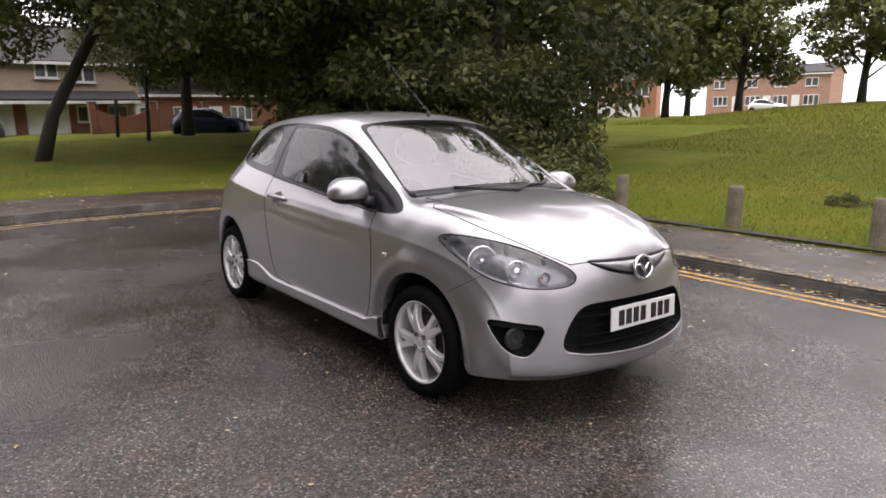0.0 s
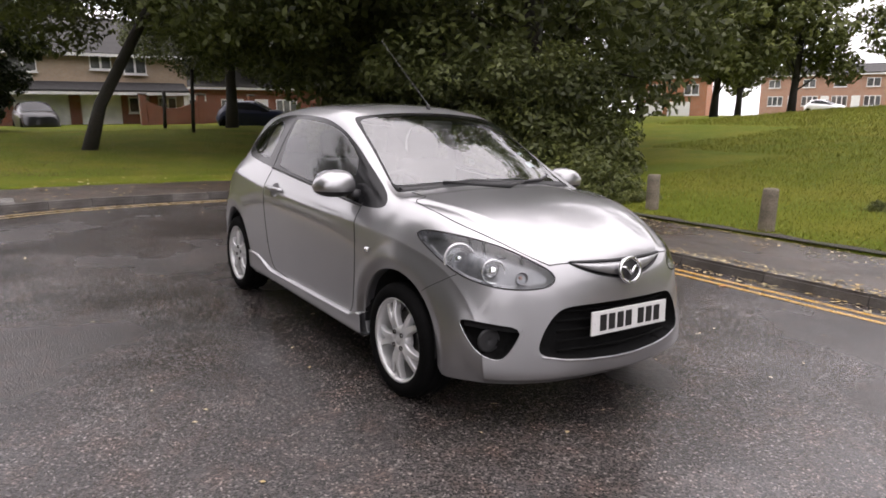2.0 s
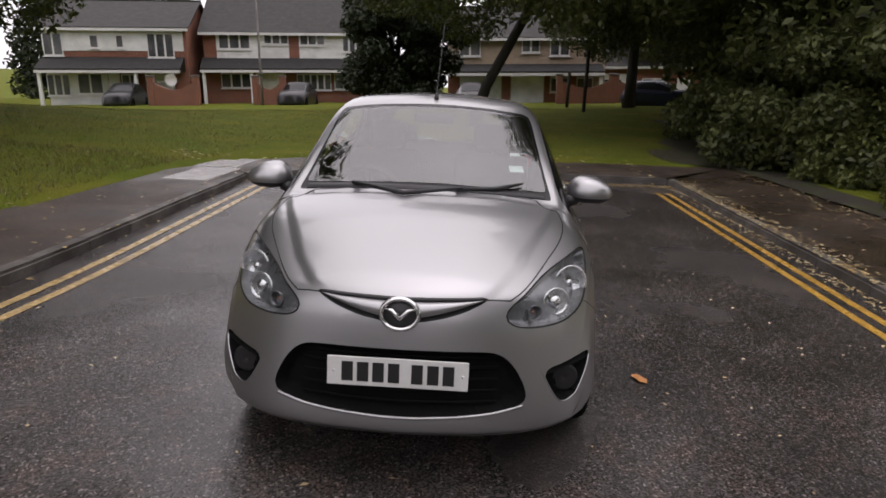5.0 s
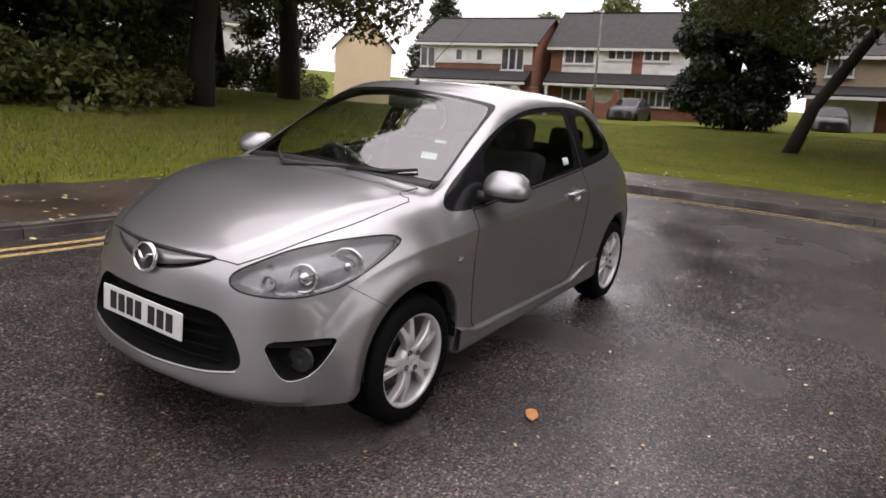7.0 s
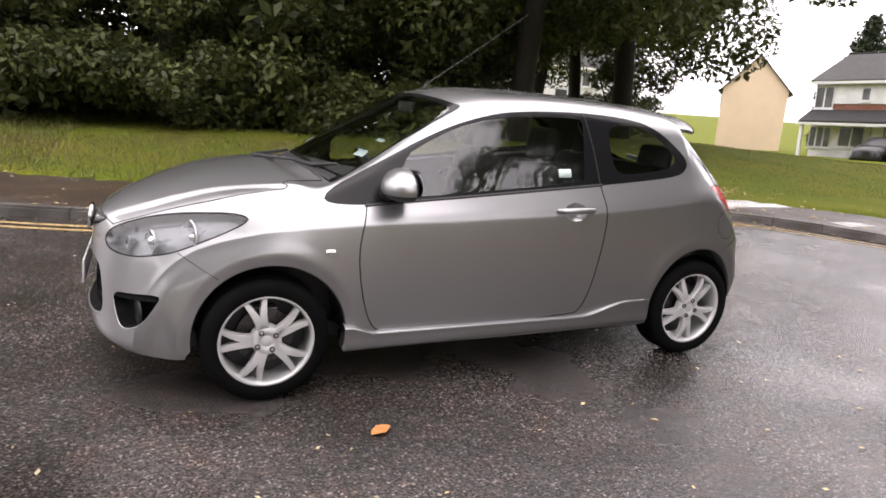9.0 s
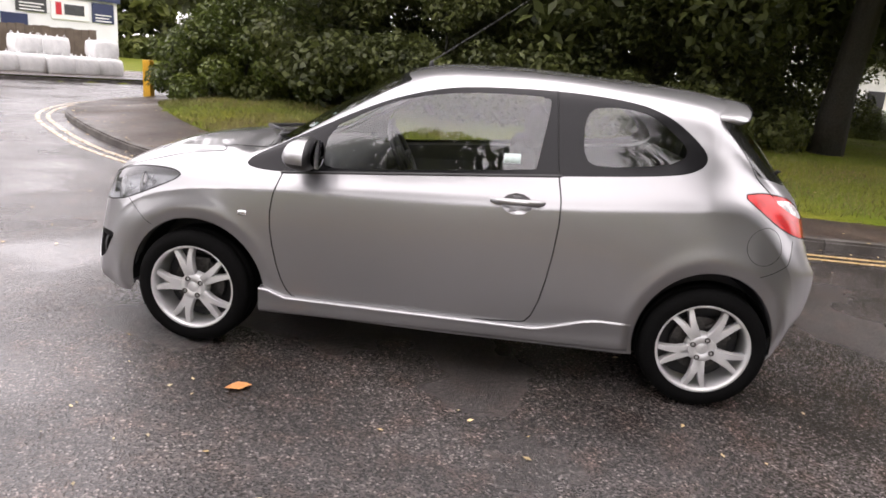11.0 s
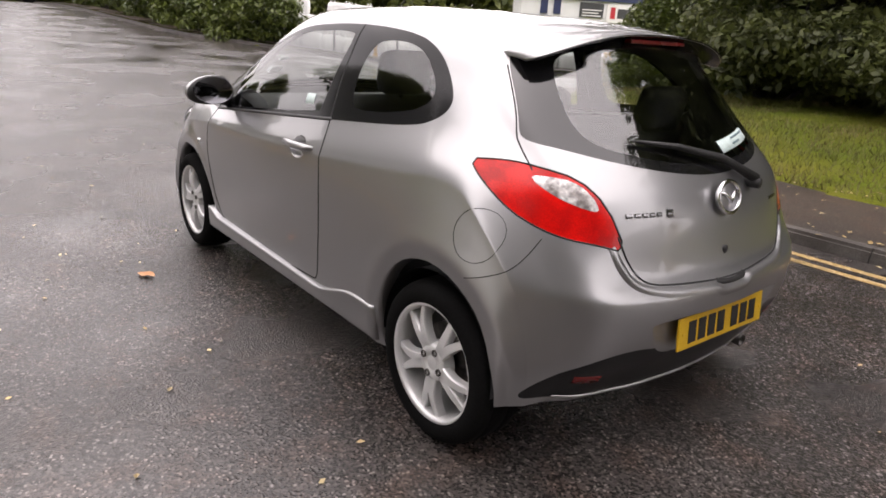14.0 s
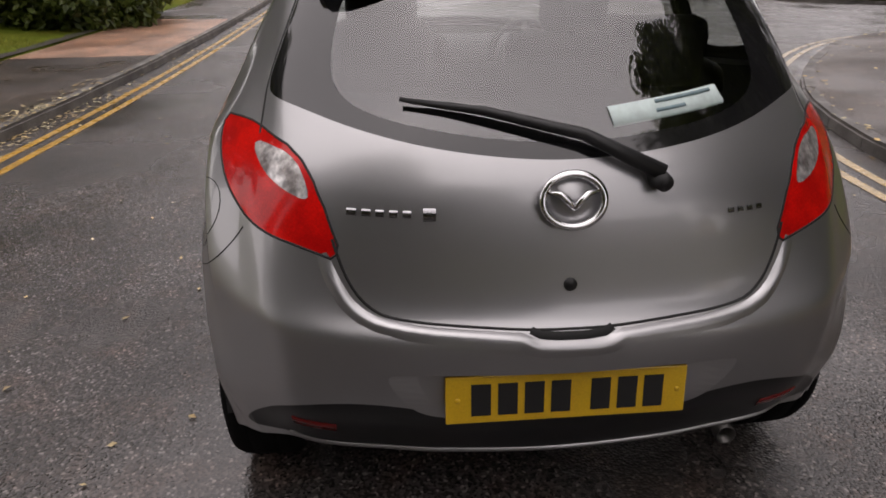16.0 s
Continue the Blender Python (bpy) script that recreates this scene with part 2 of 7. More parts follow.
def chaikin(pts, rounds=2, closed=False):
    pts = [Vector(p) for p in pts]
    for _ in range(rounds):
        out = []
        pairs = list(zip(pts, pts[1:] + (pts[:1] if closed else []))) if closed else list(zip(pts, pts[1:]))
        for a, b in pairs:
            out += [a * 0.75 + b * 0.25, a * 0.25 + b * 0.75]
        pts = out if closed else [pts[0]] + out + [pts[-1]]
    return pts


def resample(pts, step=None, count=None):
    pts = [Vector(p) for p in pts]
    d = [0.0]
    for a, b in zip(pts, pts[1:]):
        d.append(d[-1] + (b - a).length)
    count = count or max(2, round(d[-1] / step) + 1)
    out, k = [], 0
    for i in range(count):
        s = d[-1] * i / (count - 1)
        while k < len(pts) - 2 and d[k + 1] < s:
            k += 1
        u = (s - d[k]) / max(1e-9, d[k + 1] - d[k])
        out.append(pts[k].lerp(pts[k + 1], u))
    return out


def smooth01(u):
    u = min(1.0, max(0.0, u))
    return u * u * (3 - 2 * u)

# ---- the ground ----
KERB_LEFT = [(-7.5, 3.66), (0, 3.52), (4, 3.46), (70, 3.72)]
KERB_RIGHT = resample(chaikin([(-5.7, -3.20), (-3.0, -3.12), (0, -3.02), (2.0, -3.28), (4.0, -4.1), (6.3, -5.75), (8.4, -8.0), (9.6, -10.6), (10.0, -13.5), (10.3, -30)], 3), 0.3)
KERB_END = chaikin([(-5.7, -3.20), (-6.2, -2.7), (-6.8, -1.6), (-7.15, -0.2), (-7.35, 1.0), (-7.45, 2.2), (-7.5, 3.66)], 2)
KERB_FAR = chaikin([(11.0, -30), (14.2, -20.5), (17.2, -16.0), (20.4, -11.2), (24, -7.6), (28, -6.2), (70, -6.0)], 3)
BACK_RIGHT = chaikin([(-5.7, -4.45), (-3, -4.5), (-0.5, -4.75), (1.6, -5.15), (3.6, -5.75), (5.1, -6.8), (6.9, -8.9), (8.4, -11.5), (8.7, -30)], 3)
BACK_END = chaikin([(-5.7, -4.45), (-7.5, -3.8), (-8.7, -2.2), (-9.25, 0.2), (-9.6, 2.8), (-9.9, 5.6)], 2)


def rise(x, y):
    """Height of the ground: the road climbs ahead of the car, a green bank rises to its left, the ground leans gently behind."""
    z = 1.55 * smooth01((x - 4) / 52) * (1 - 0.95 * smooth01((-y - 7) / 8)) if x > 4 else 0.0
    if y > 5.6:
        z += 0.094 * min(y - 5.6, 40) * smooth01((y - 5.6) / 3 + 0.2)
    if y < -4.8:
        z += 0.045 * min(-4.8 - y, 9) * smooth01((9.2 - x) / 3)
    back = smooth01((-x - 11) / 16)
    z = z * (1 - back) + back * (0.42 + 0.047 * max(-60, min(60, y)))
    return z


def left_edge(x):
    """The road's edge on the left-hand side at x."""
    for a, b in zip(KERB_LEFT, KERB_LEFT[1:]):
        if x <= b[0]:
            return a[1] + (b[1] - a[1]) * (x - a[0]) / (b[0] - a[0])
    return KERB_LEFT[-1][1]


def lo_edge(x):
    """The road's edge on the right-hand side at x."""
    if x < -5.7:
        pts = KERB_END
    elif x < 10.29:
        pts = KERB_RIGHT
    elif x < 11.0:
        return -30.0
    else:
        pts = KERB_FAR
    for a, b in zip(pts, pts[1:]):
        if min(a[0], b[0]) <= x <= max(a[0], b[0]) and b[0] != a[0]:
            return a[1] + (b[1] - a[1]) * (x - a[0]) / (b[0] - a[0])
    return pts[-1][1]


def height_strip(name, lower, upper, lift, material, cols, label, category):
    """A sheet laid on the ground between two edge lines of equal count."""
    verts, faces = [], []
    for a, b in zip(lower, upper):
        for k in range(cols + 1):
            x, y = a[0] + (b[0] - a[0]) * k / cols, a[1] + (b[1] - a[1]) * k / cols
            verts.append((x, y, rise(x, y) + lift))
    for i in range(len(lower) - 1):
        for k in range(cols):
            p = i * (cols + 1) + k
            faces.append((p, p + cols + 1, p + cols + 2, p + 1))
    ob = link_mesh(name, verts, faces, material, smooth=True)
    return tagged(ob, label, category, kind="structure")


xs = sorted(set([-7.49 + 0.1 * i for i in range(18)] + [-5.68 + 0.35 * i for i in range(23)] + [2.4 + 0.12 * i for i in range(66)] + [10.28, 10.31] + [10.99, 11.01] + [11.4 + 0.4 * i for i in range(44)] + [29 + 2 * i for i in range(21)]))
height_strip("road", [(x, lo_edge(x)) for x in xs], [(x, left_edge(x)) for x in xs], 0.0, ASPHALT, 24, "dark grey wet asphalt road with pale stone chips and painted glints", "road")
N = 120
PX = [-7.5 + 0.65 * i for i in range(N)]
height_strip("yard", resample([(p[0] + 0.1, p[1] - 0.08) for p in KERB_FAR[:-1]], count=60), resample([(p[0] + 6, p[1] - 5) for p in KERB_FAR[:-1]], count=60), 0.165, PAVING, 6, "damp tarmac yard beyond the junction", "yard")
height_strip("pavement_left", [(x, left_edge(x) + 0.12) for x in PX], [(x + (-2.4 if k == 0 else -1.2 if k == 1 else 0), 5.6 + 0.0015 * max(0, x)) for k, x in enumerate(PX)], 0.10, PAVING, 4, "dark wet tarmac pavement strewn with leaves", "pavement")
height_strip("drive_apron", resample([(7.2, 3.61), (12.4, 3.63)], count=20), resample([(7.0, 5.55), (12.6, 5.55)], count=20), 0.104, TACTILE, 4, "buff-coloured damp surfacing across the drive entrance", "pavement")
height_strip("pavement_right", resample([(p[0] - 0.05, p[1] - 0.10) for p in KERB_RIGHT], count=N), resample(BACK_RIGHT, count=N), 0.10, VERGE_PAVING, 6, "wet tarmac pavement round the road corner", "pavement")
height_strip("pavement_end", resample([(p[0] - 0.1, p[1] - 0.02) for p in KERB_END], count=40), resample(BACK_END, count=40), 0.10, VERGE_PAVING, 6, "wet tarmac pavement behind the turning end", "pavement")


def ground_level(x, y):
    """The sheet of turf lies just over the pavements' edges and dips beneath road and pavements."""
    z = rise(x, y) + 0.12
    inside = -7.6 <= x <= 70 and lo_edge(x) - 0.3 < y < (6.1 if x < -4.2 else 5.45)
    corner = (-5.7 <= x < 10.3 and -30 < y < 0 and y > back_right_y(x) + 0.1) or (x < -5.7 and y < 5.45 and x > back_end_x(y) + 0.1 and y > -4.45)
    return z - 0.22 if inside or corner else z


def back_right_y(x):
    for a, b in zip(BACK_RIGHT, BACK_RIGHT[1:]):
        if a[0] <= x <= b[0] and b[0] > a[0]:
            return a[1] + (b[1] - a[1]) * (x - a[0]) / (b[0] - a[0])
    return -30.0


def back_end_x(y):
    for a, b in zip(BACK_END, BACK_END[1:]):
        if a[1] <= y <= b[1]:
            return a[0] + (b[0] - a[0]) * (y - a[1]) / (b[1] - a[1])
    return -9.0


def spaced(far, near, step):
    inner = [-near + step * i for i in range(int(2 * near / step) + 1)]
    outer = []
    d = near
    while d < far:
        d += max(step, (d - near) * 0.14 + step)
        outer.append(d)
    return [-d for d in reversed(outer)] + inner + outer


gx, gy = spaced(900, 17, 0.28), spaced(900, 14, 0.28)
verts = [(x, y, ground_level(x, y) + (0.03 * noise.noise((x * 0.7, y * 0.7, 0)) if abs(x) < 60 else 0)) for x in gx for y in gy]
faces = [(i * len(gy) + j, (i + 1) * len(gy) + j, (i + 1) * len(gy) + j + 1, i * len(gy) + j + 1) for i in range(len(gx) - 1) for j in range(len(gy) - 1)]
tagged(link_mesh("ground", verts, faces, GRASS, smooth=True), "rough mown grass bank, yellow-green and damp", "grass", kind="structure")


# ---- kerbs: stones laid end to end ----
def kerb_stone_mesh(length):
    bm = bmesh.new()
    add_box(bm, (0.004, 0, -0.12), (length - 0.004, 0.125, 0.105))
    top = [e for e in bm.edges if all(v.co.z > 0.1 and v.co.y < 0.01 for v in e.verts)]
    bmesh.ops.bevel(bm, geom=top, offset=0.025, segments=2, affect="EDGES")
    me = bpy.data.meshes.new("kerb_stone")
    bm.to_mesh(me)
    bm.free()
    me.materials.append(KERB)
    return me


def kerb_line(name, pts, step, flip, label):
    """flip: the road lies on the other side of the line."""
    line = resample(pts, step)
    row = thing(name, Matrix(), label, "kerb", kind="structure")
    me = kerb_stone_mesh((line[1] - line[0]).length)
    for a, b in zip(line, line[1:]):
        if flip:
            a, b = b, a
        za, zb = rise(a[0], a[1]), rise(b[0], b[1])
        u = Vector((b[0] - a[0], b[1] - a[1], zb - za)).normalized()
        side = Vector((0, 0, 1)).cross(u).normalized()
        m = Matrix((u, side, u.cross(side))).transposed().to_4x4()
        m.translation = (a[0], a[1], za + random.uniform(-0.004, 0.004))
        stone = new("kerb_stone", me)
        stone.parent = row
        stone.matrix_world = m


kerb_line("kerb_left", KERB_LEFT, 0.915, False, "row of damp grey concrete kerb stones")
kerb_line("kerb_right", KERB_RIGHT, 0.75, True, "curving row of damp concrete kerb stones")
kerb_line("kerb_end", KERB_END, 0.6, False, "curved kerb stones at the turning end")
kerb_line("kerb_far", KERB_FAR, 0.915, True, "row of kerb stones beyond the junction")


# ---- double yellow lines ----
def road_line(name, pts, offset, width, material, label):
    line = resample(pts, 0.3)
    verts, faces = [], []
    for i, p in enumerate(line):
        d = (line[min(i + 1, len(line) - 1)] - line[max(i - 1, 0)]).normalized()
        nrm = Vector((-d[1], d[0]))
        for s in (offset - width / 2, offset + width / 2):
            x, y = p[0] + nrm[0] * s, p[1] + nrm[1] * s
            verts.append((x, y, rise(x, y) + 0.004))
    for i in range(len(line) - 1):
        faces.append((2 * i, 2 * i + 2, 2 * i + 3, 2 * i + 1))
    return tagged(link_mesh(name, verts, faces, material), label, "road marking", kind="structure")


for k, off in enumerate((0.27, 0.44)):
    road_line("yellow_line_left", [(-6.4, left_edge(-6.4)), (0, left_edge(0)), (4, left_edge(4)), (22, left_edge(22))], -off, 0.075, YELLOW, "worn yellow no-parking line along the kerb")
    road_line("yellow_line_right", KERB_RIGHT[:32], off, 0.075, GLARE_YELLOW, "worn yellow no-parking line along the kerb")
    road_line("yellow_line_end", KERB_END, -off, 0.06, GLARE_YELLOW, "faint worn yellow line round the turning end")
    road_line("yellow_line_corner", KERB_RIGHT[31:80], off, 0.075, CREAM, "worn pale yellow no-parking line round the corner")

PALE = surface("pale_wet_concrete", (0.34, 0.33, 0.31), 0.22, var=0.2, scale=2.5, fine=60, bump=0.002, second=(0.24, 0.23, 0.22))
# The third, small slab is a stand-in for an unidentified pale patch.
for x0, x1, y0, y1 in ((-7.45, -6.2, -4.25, -3.55), (-6.15, -4.75, -4.1, -3.45), (-7.3, -6.75, -2.4, -2.1)):
    slab = box("concrete_slab", (x0, y0, 0.04), (x1, y1, 0.109), PALE, None, 0.006)
    tagged(slab, "pale wet concrete slab set in the pavement", "slab", kind="structure")

# bare earth beside the pavement; its dark sheet also paints the trees' shade further back
edge = [(-20.5 + 0.4 * k, 8.8 + 0.5 * noise.noise((k * 0.35, 2.0, 0)) - 2.8 * smooth01((k - 30) / 12)) for k in range(43)]
height_strip("earth_and_tree_shade", [(p[0], 5.52 + .06 * noise.noise((p[0] * 2, 0, 1)) if p[0] > -10.0 else 4.6 + .5 * noise.noise((p[0] * .3, 0, 4)) + 2.0 * smooth01((-p[0] - 12) / 6)) for p in edge], edge, 0.128, SOIL_AND_SHADE, 8, "dark bare earth under the trees, tree shade put into its colour", "earth")
trodden = [(-3.9 + .25 * k, 5.78 + .14 * noise.noise((k * .6, 7.0, 0))) for k in range(64)]
height_strip("trodden_earth", [(p[0], 5.57) for p in trodden], trodden, 0.138, SOIL_AND_SHADE, 2, "brown trodden earth along the edge of the grass", "earth")

# ---- the silver hatchback ----
PAINT = surface("silver_paint", (0.375, 0.375, 0.38), 0.375, metal=0.88, var=0.03, scale=1.5, fine=900, coat=1.0, rough_var=0.03)
BLACK_GLOSS = surface("gloss_black_trim", (0.010, 0.010, 0.011), 0.15, var=0.1, fine=200, rough_var=0.05, spec=0.2)
VALANCE_BLACK = surface("valance_black", (0.010, 0.010, 0.011), 0.30, var=0.2, fine=200, rough_var=0.06, spec=0.25)
GLASS_BORDER = surface("black_glass_border", (0.012, 0.012, 0.013), 0.06, var=0.3, scale=9, fine=160, rough_var=0.04, spec=0.5, ior=1.65)
GRILLE_BLACK = surface("intake_black", (0.006, 0.006, 0.006), 0.9, var=0.2, spec=0.1)
BLACK_PLASTIC = surface("black_plastic", (0.016, 0.016, 0.017), 0.5, var=0.2, fine=300, bump=0.0004)
SEAM = surface("shut_line_shadow_gap", (0.01, 0.01, 0.01), 0.8, var=0.1)
CABIN = surface("dark_cabin_trim", (0.05, 0.05, 0.053), 0.75, var=0.2, fine=200, bump=0.0005)
CLOTH = surface("seat_cloth", (0.013, 0.013, 0.014), 0.9, var=0.3, fine=400, bump=0.001)
GLASS = clear_glass("window_glass", (0.88, 0.91, 0.89), 1.9)
SCREEN = clear_glass("screen_glass", (0.80, 0.84, 0.82), 2.7)
PRIVACY = clear_glass("rear_glass", (0.80, 0.83, 0.82), 2.3)
LENS = clear_glass("lamp_lens", (0.90, 0.92, 0.92), 1.6)
CHROME = surface("chrome", (0.75, 0.75, 0.76), 0.08, metal=1.0, var=0.03, rough_var=0.03)
MIRROR = surface("mirror_glass", (0.14, 0.14, 0.15), 0.03, metal=1.0, var=0.02, rough_var=0.02)
ALLOY = surface("alloy_wheel", (0.64, 0.64, 0.635), 0.30, metal=0.3, var=0.05, fine=200, coat=0.5, rough_var=0.06)
TYRE = surface("tyre_rubber", (0.006, 0.006, 0.006), 0.85, var=0.25, fine=120, bump=0.001, spec=0.06)
RED_LENS = surface("red_lamp_lens", (0.66, 0.008, 0.005), 0.20, var=0.15, scale=14, fine=200, coat=0.35, spec=0.2, second=(0.44, 0.005, 0.004))
LAMP_BODY = surface("lamp_reflector", (0.80, 0.80, 0.81), 0.16, metal=0.8, var=0.1, scale=14, fine=90, rough_var=0.06)
LAMP_DARK = surface("lamp_bezel", (0.22, 0.22, 0.23), 0.30, metal=0.6, var=0.2, scale=16, fine=40, second=(0.20, 0.20, 0.21))
AMBER = surface("amber_bulb", (0.50, 0.27, 0.20), 0.25, var=0.1, coat=0.5)
WHITE_PLATE = surface("white_plate", (0.66, 0.66, 0.64), 0.35, var=0.06, scale=12, fine=200, coat=0.3)
YELLOW_PLATE = surface("yellow_plate", (0.66, 0.40, 0.01), 0.35, var=0.06, scale=12, fine=200, coat=0.3)
PLATE_BLACK = surface("plate_black", (0.012, 0.012, 0.012), 0.5, var=0.1)
STICKER = surface("pale_sticker", (0.55, 0.66, 0.64), 0.6, var=0.08, scale=20)
PRINT = surface("sticker_print", (0.16, 0.24, 0.26), 0.6, var=0.1)
DARK_RED = surface("dark_red_lens", (0.16, 0.008, 0.008), 0.25, var=0.1)
TAIL_SILVER = surface("tail_lamp_silver", (0.60, 0.58, 0.57), 0.35, metal=0.5, var=0.45, scale=26, fine=70, coat=0.6, second=(0.20, 0.18, 0.17))
DULL_CHROME = surface("dull_chrome", (0.30, 0.30, 0.31), 0.22, metal=1.0, var=0.1, fine=200)
DISC = surface("brake_disc", (0.10, 0.095, 0.09), 0.45, metal=0.8, var=0.3, scale=20)

# Nine lines run along the left half of the body from the front lip to the rear lip: x, y, z at each of 19 stations.
FLANK_BOTTOM = [(1.58, .77, .225), (1.57, .785, .25), (1.54, .79, .27), (1.48, .80, .27), (1.38, .80, .26), (1.22, .80, .24), (1.0, .79, .22),
                (.75, .785, .21), (.35, .785, .21), (-.08, .785, .21), (-.55, .785, .215), (-.98, .79, .22), (-1.13, .795, .23), (-1.25, .80, .24),
                (-1.34, .80, .27), (-1.40, .80, .29), (-1.44, .80, .30), (-1.48, .79, .29), (-1.47, .775, .27)]
FLANK_LOW = [(1.64, .75, .225), (1.64, .775, .29), (1.61, .79, .37), (1.53, .80, .42), (1.42, .815, .45), (1.24, .825, .46), (1.0, .82, .43),
             (.75, .812, .40), (.35, .815, .385), (-.08, .82, .39), (-.55, .825, .41), (-.98, .83, .44), (-1.13, .83, .45), (-1.25, .83, .45),
             (-1.35, .825, .45), (-1.43, .82, .47), (-1.49, .815, .45), (-1.535, .805, .40), (-1.525, .785, .265)]
FLANK_MID = [(1.70, .71, .225), (1.705, .735, .32), (1.68, .755, .45), (1.59, .775, .55), (1.45, .80, .615), (1.25, .825, .655), (1.0, .83, .65),
             (.75, .835, .64), (.35, .84, .64), (-.08, .845, .65), (-.55, .845, .67), (-1.0, .842, .69), (-1.16, .842, .69), (-1.28, .838, .68),
             (-1.39, .828, .66), (-1.47, .812, .62), (-1.535, .795, .56), (-1.575, .776, .43), (-1.555, .745, .27)]
SHOULDER = [(1.77, .65, .225), (1.795, .678, .29), (1.748, .685, .49), (1.65, .715, .64), (1.50, .745, .735), (1.27, .785, .80), (1.0, .808, .83),
            (.75, .822, .85), (.35, .832, .865), (-.08, .837, .885), (-.55, .837, .91), (-1.05, .818, .950), (-1.19, .806, .962), (-1.32, .788, .942),
            (-1.43, .782, .852), (-1.545, .765, .715), (-1.61, .742, .59), (-1.625, .722, .44), (-1.59, .69, .275)]
BELT = [(1.83, .57, .225), (1.865, .588, .29), (1.822, .597, .51), (1.74, .63, .685), (1.59, .67, .785), (1.32, .72, .882), (1.0, .75, .915),
        (.75, .765, .93), (.35, .785, .955), (-.08, .79, .985), (-.55, .785, 1.025), (-1.05, .755, 1.065), (-1.19, .735, 1.06), (-1.34, .715, 1.02),
        (-1.48, .71, .90), (-1.615, .695, .715), (-1.68, .675, .60), (-1.685, .655, .44), (-1.63, .625, .28)]
GLASS_MID = [(1.88, .46, .225), (1.922, .472, .29), (1.888, .487, .52), (1.82, .52, .705), (1.69, .565, .805), (1.38, .635, .925), (.98, .685, .972),
             (.70, .695, 1.065), (.25, .68, 1.205), (-.12, .69, 1.235), (-.60, .688, 1.25), (-1.08, .66, 1.225), (-1.21, .645, 1.185), (-1.37, .64, 1.07),
             (-1.55, .635, .925), (-1.695, .60, .71), (-1.755, .585, .60), (-1.75, .57, .45), (-1.69, .54, .28)]
ROOF_RAIL = [(1.915, .33, .225), (1.960, .34, .29), (1.935, .36, .52), (1.885, .38, .72), (1.78, .42, .81), (1.45, .50, .935), (.93, .585, .995),
             (.55, .58, 1.21), (.20, .555, 1.382), (-.15, .562, 1.418), (-.65, .56, 1.412), (-1.12, .54, 1.362), (-1.24, .54, 1.285), (-1.42, .575, 1.105),
             (-1.63, .52, .93), (-1.735, .45, .705), (-1.80, .44, .60), (-1.79, .43, .45), (-1.73, .41, .28)]
ROOF_SIDE = [(1.935, .17, .225), (1.985, .18, .29), (1.972, .19, .52), (1.935, .20, .725), (1.84, .22, .815), (1.50, .27, .955), (.985, .30, 1.02),
             (.62, .30, 1.238), (.25, .29, 1.430), (-.15, .29, 1.468), (-.70, .29, 1.455), (-1.25, .28, 1.41), (-1.39, .285, 1.295), (-1.555, .31, 1.10),
             (-1.70, .30, .93), (-1.765, .27, .70), (-1.83, .26, .60), (-1.815, .26, .45), (-1.755, .25, .28)]
CENTRE = [(1.945, 0, .225), (1.998, 0, .29), (1.985, 0, .52), (1.955, 0, .72), (1.86, 0, .815), (1.51, 0, .96), (1.0, 0, 1.028),
          (.64, 0, 1.248), (.26, 0, 1.442), (-.15, 0, 1.482), (-.70, 0, 1.468), (-1.27, 0, 1.42), (-1.42, 0, 1.30), (-1.585, 0, 1.10),
          (-1.72, 0, .93), (-1.78, 0, .70), (-1.845, 0, .60), (-1.83, 0, .45), (-1.77, 0, .28)]


def spline(points, before, after, steps):
    """Catmull-Rom through points (first axis), with ghost points at both ends."""
    q = np.concatenate([before[None], points, after[None]])
    out = []
    u = np.arange(steps) / steps
    u = u.reshape((-1,) + (1,) * (q.ndim - 1))
    for i in range(1, len(q) - 2):
        a, b, c, d = q[i - 1:i + 3]
        out.append(0.5 * (2 * b + (c - a) * u + (2 * a - 5 * b + 4 * c - d) * u ** 2 + (3 * b - a - 3 * c + d) * u ** 3))
    return np.concatenate(out + [q[-2][None]])


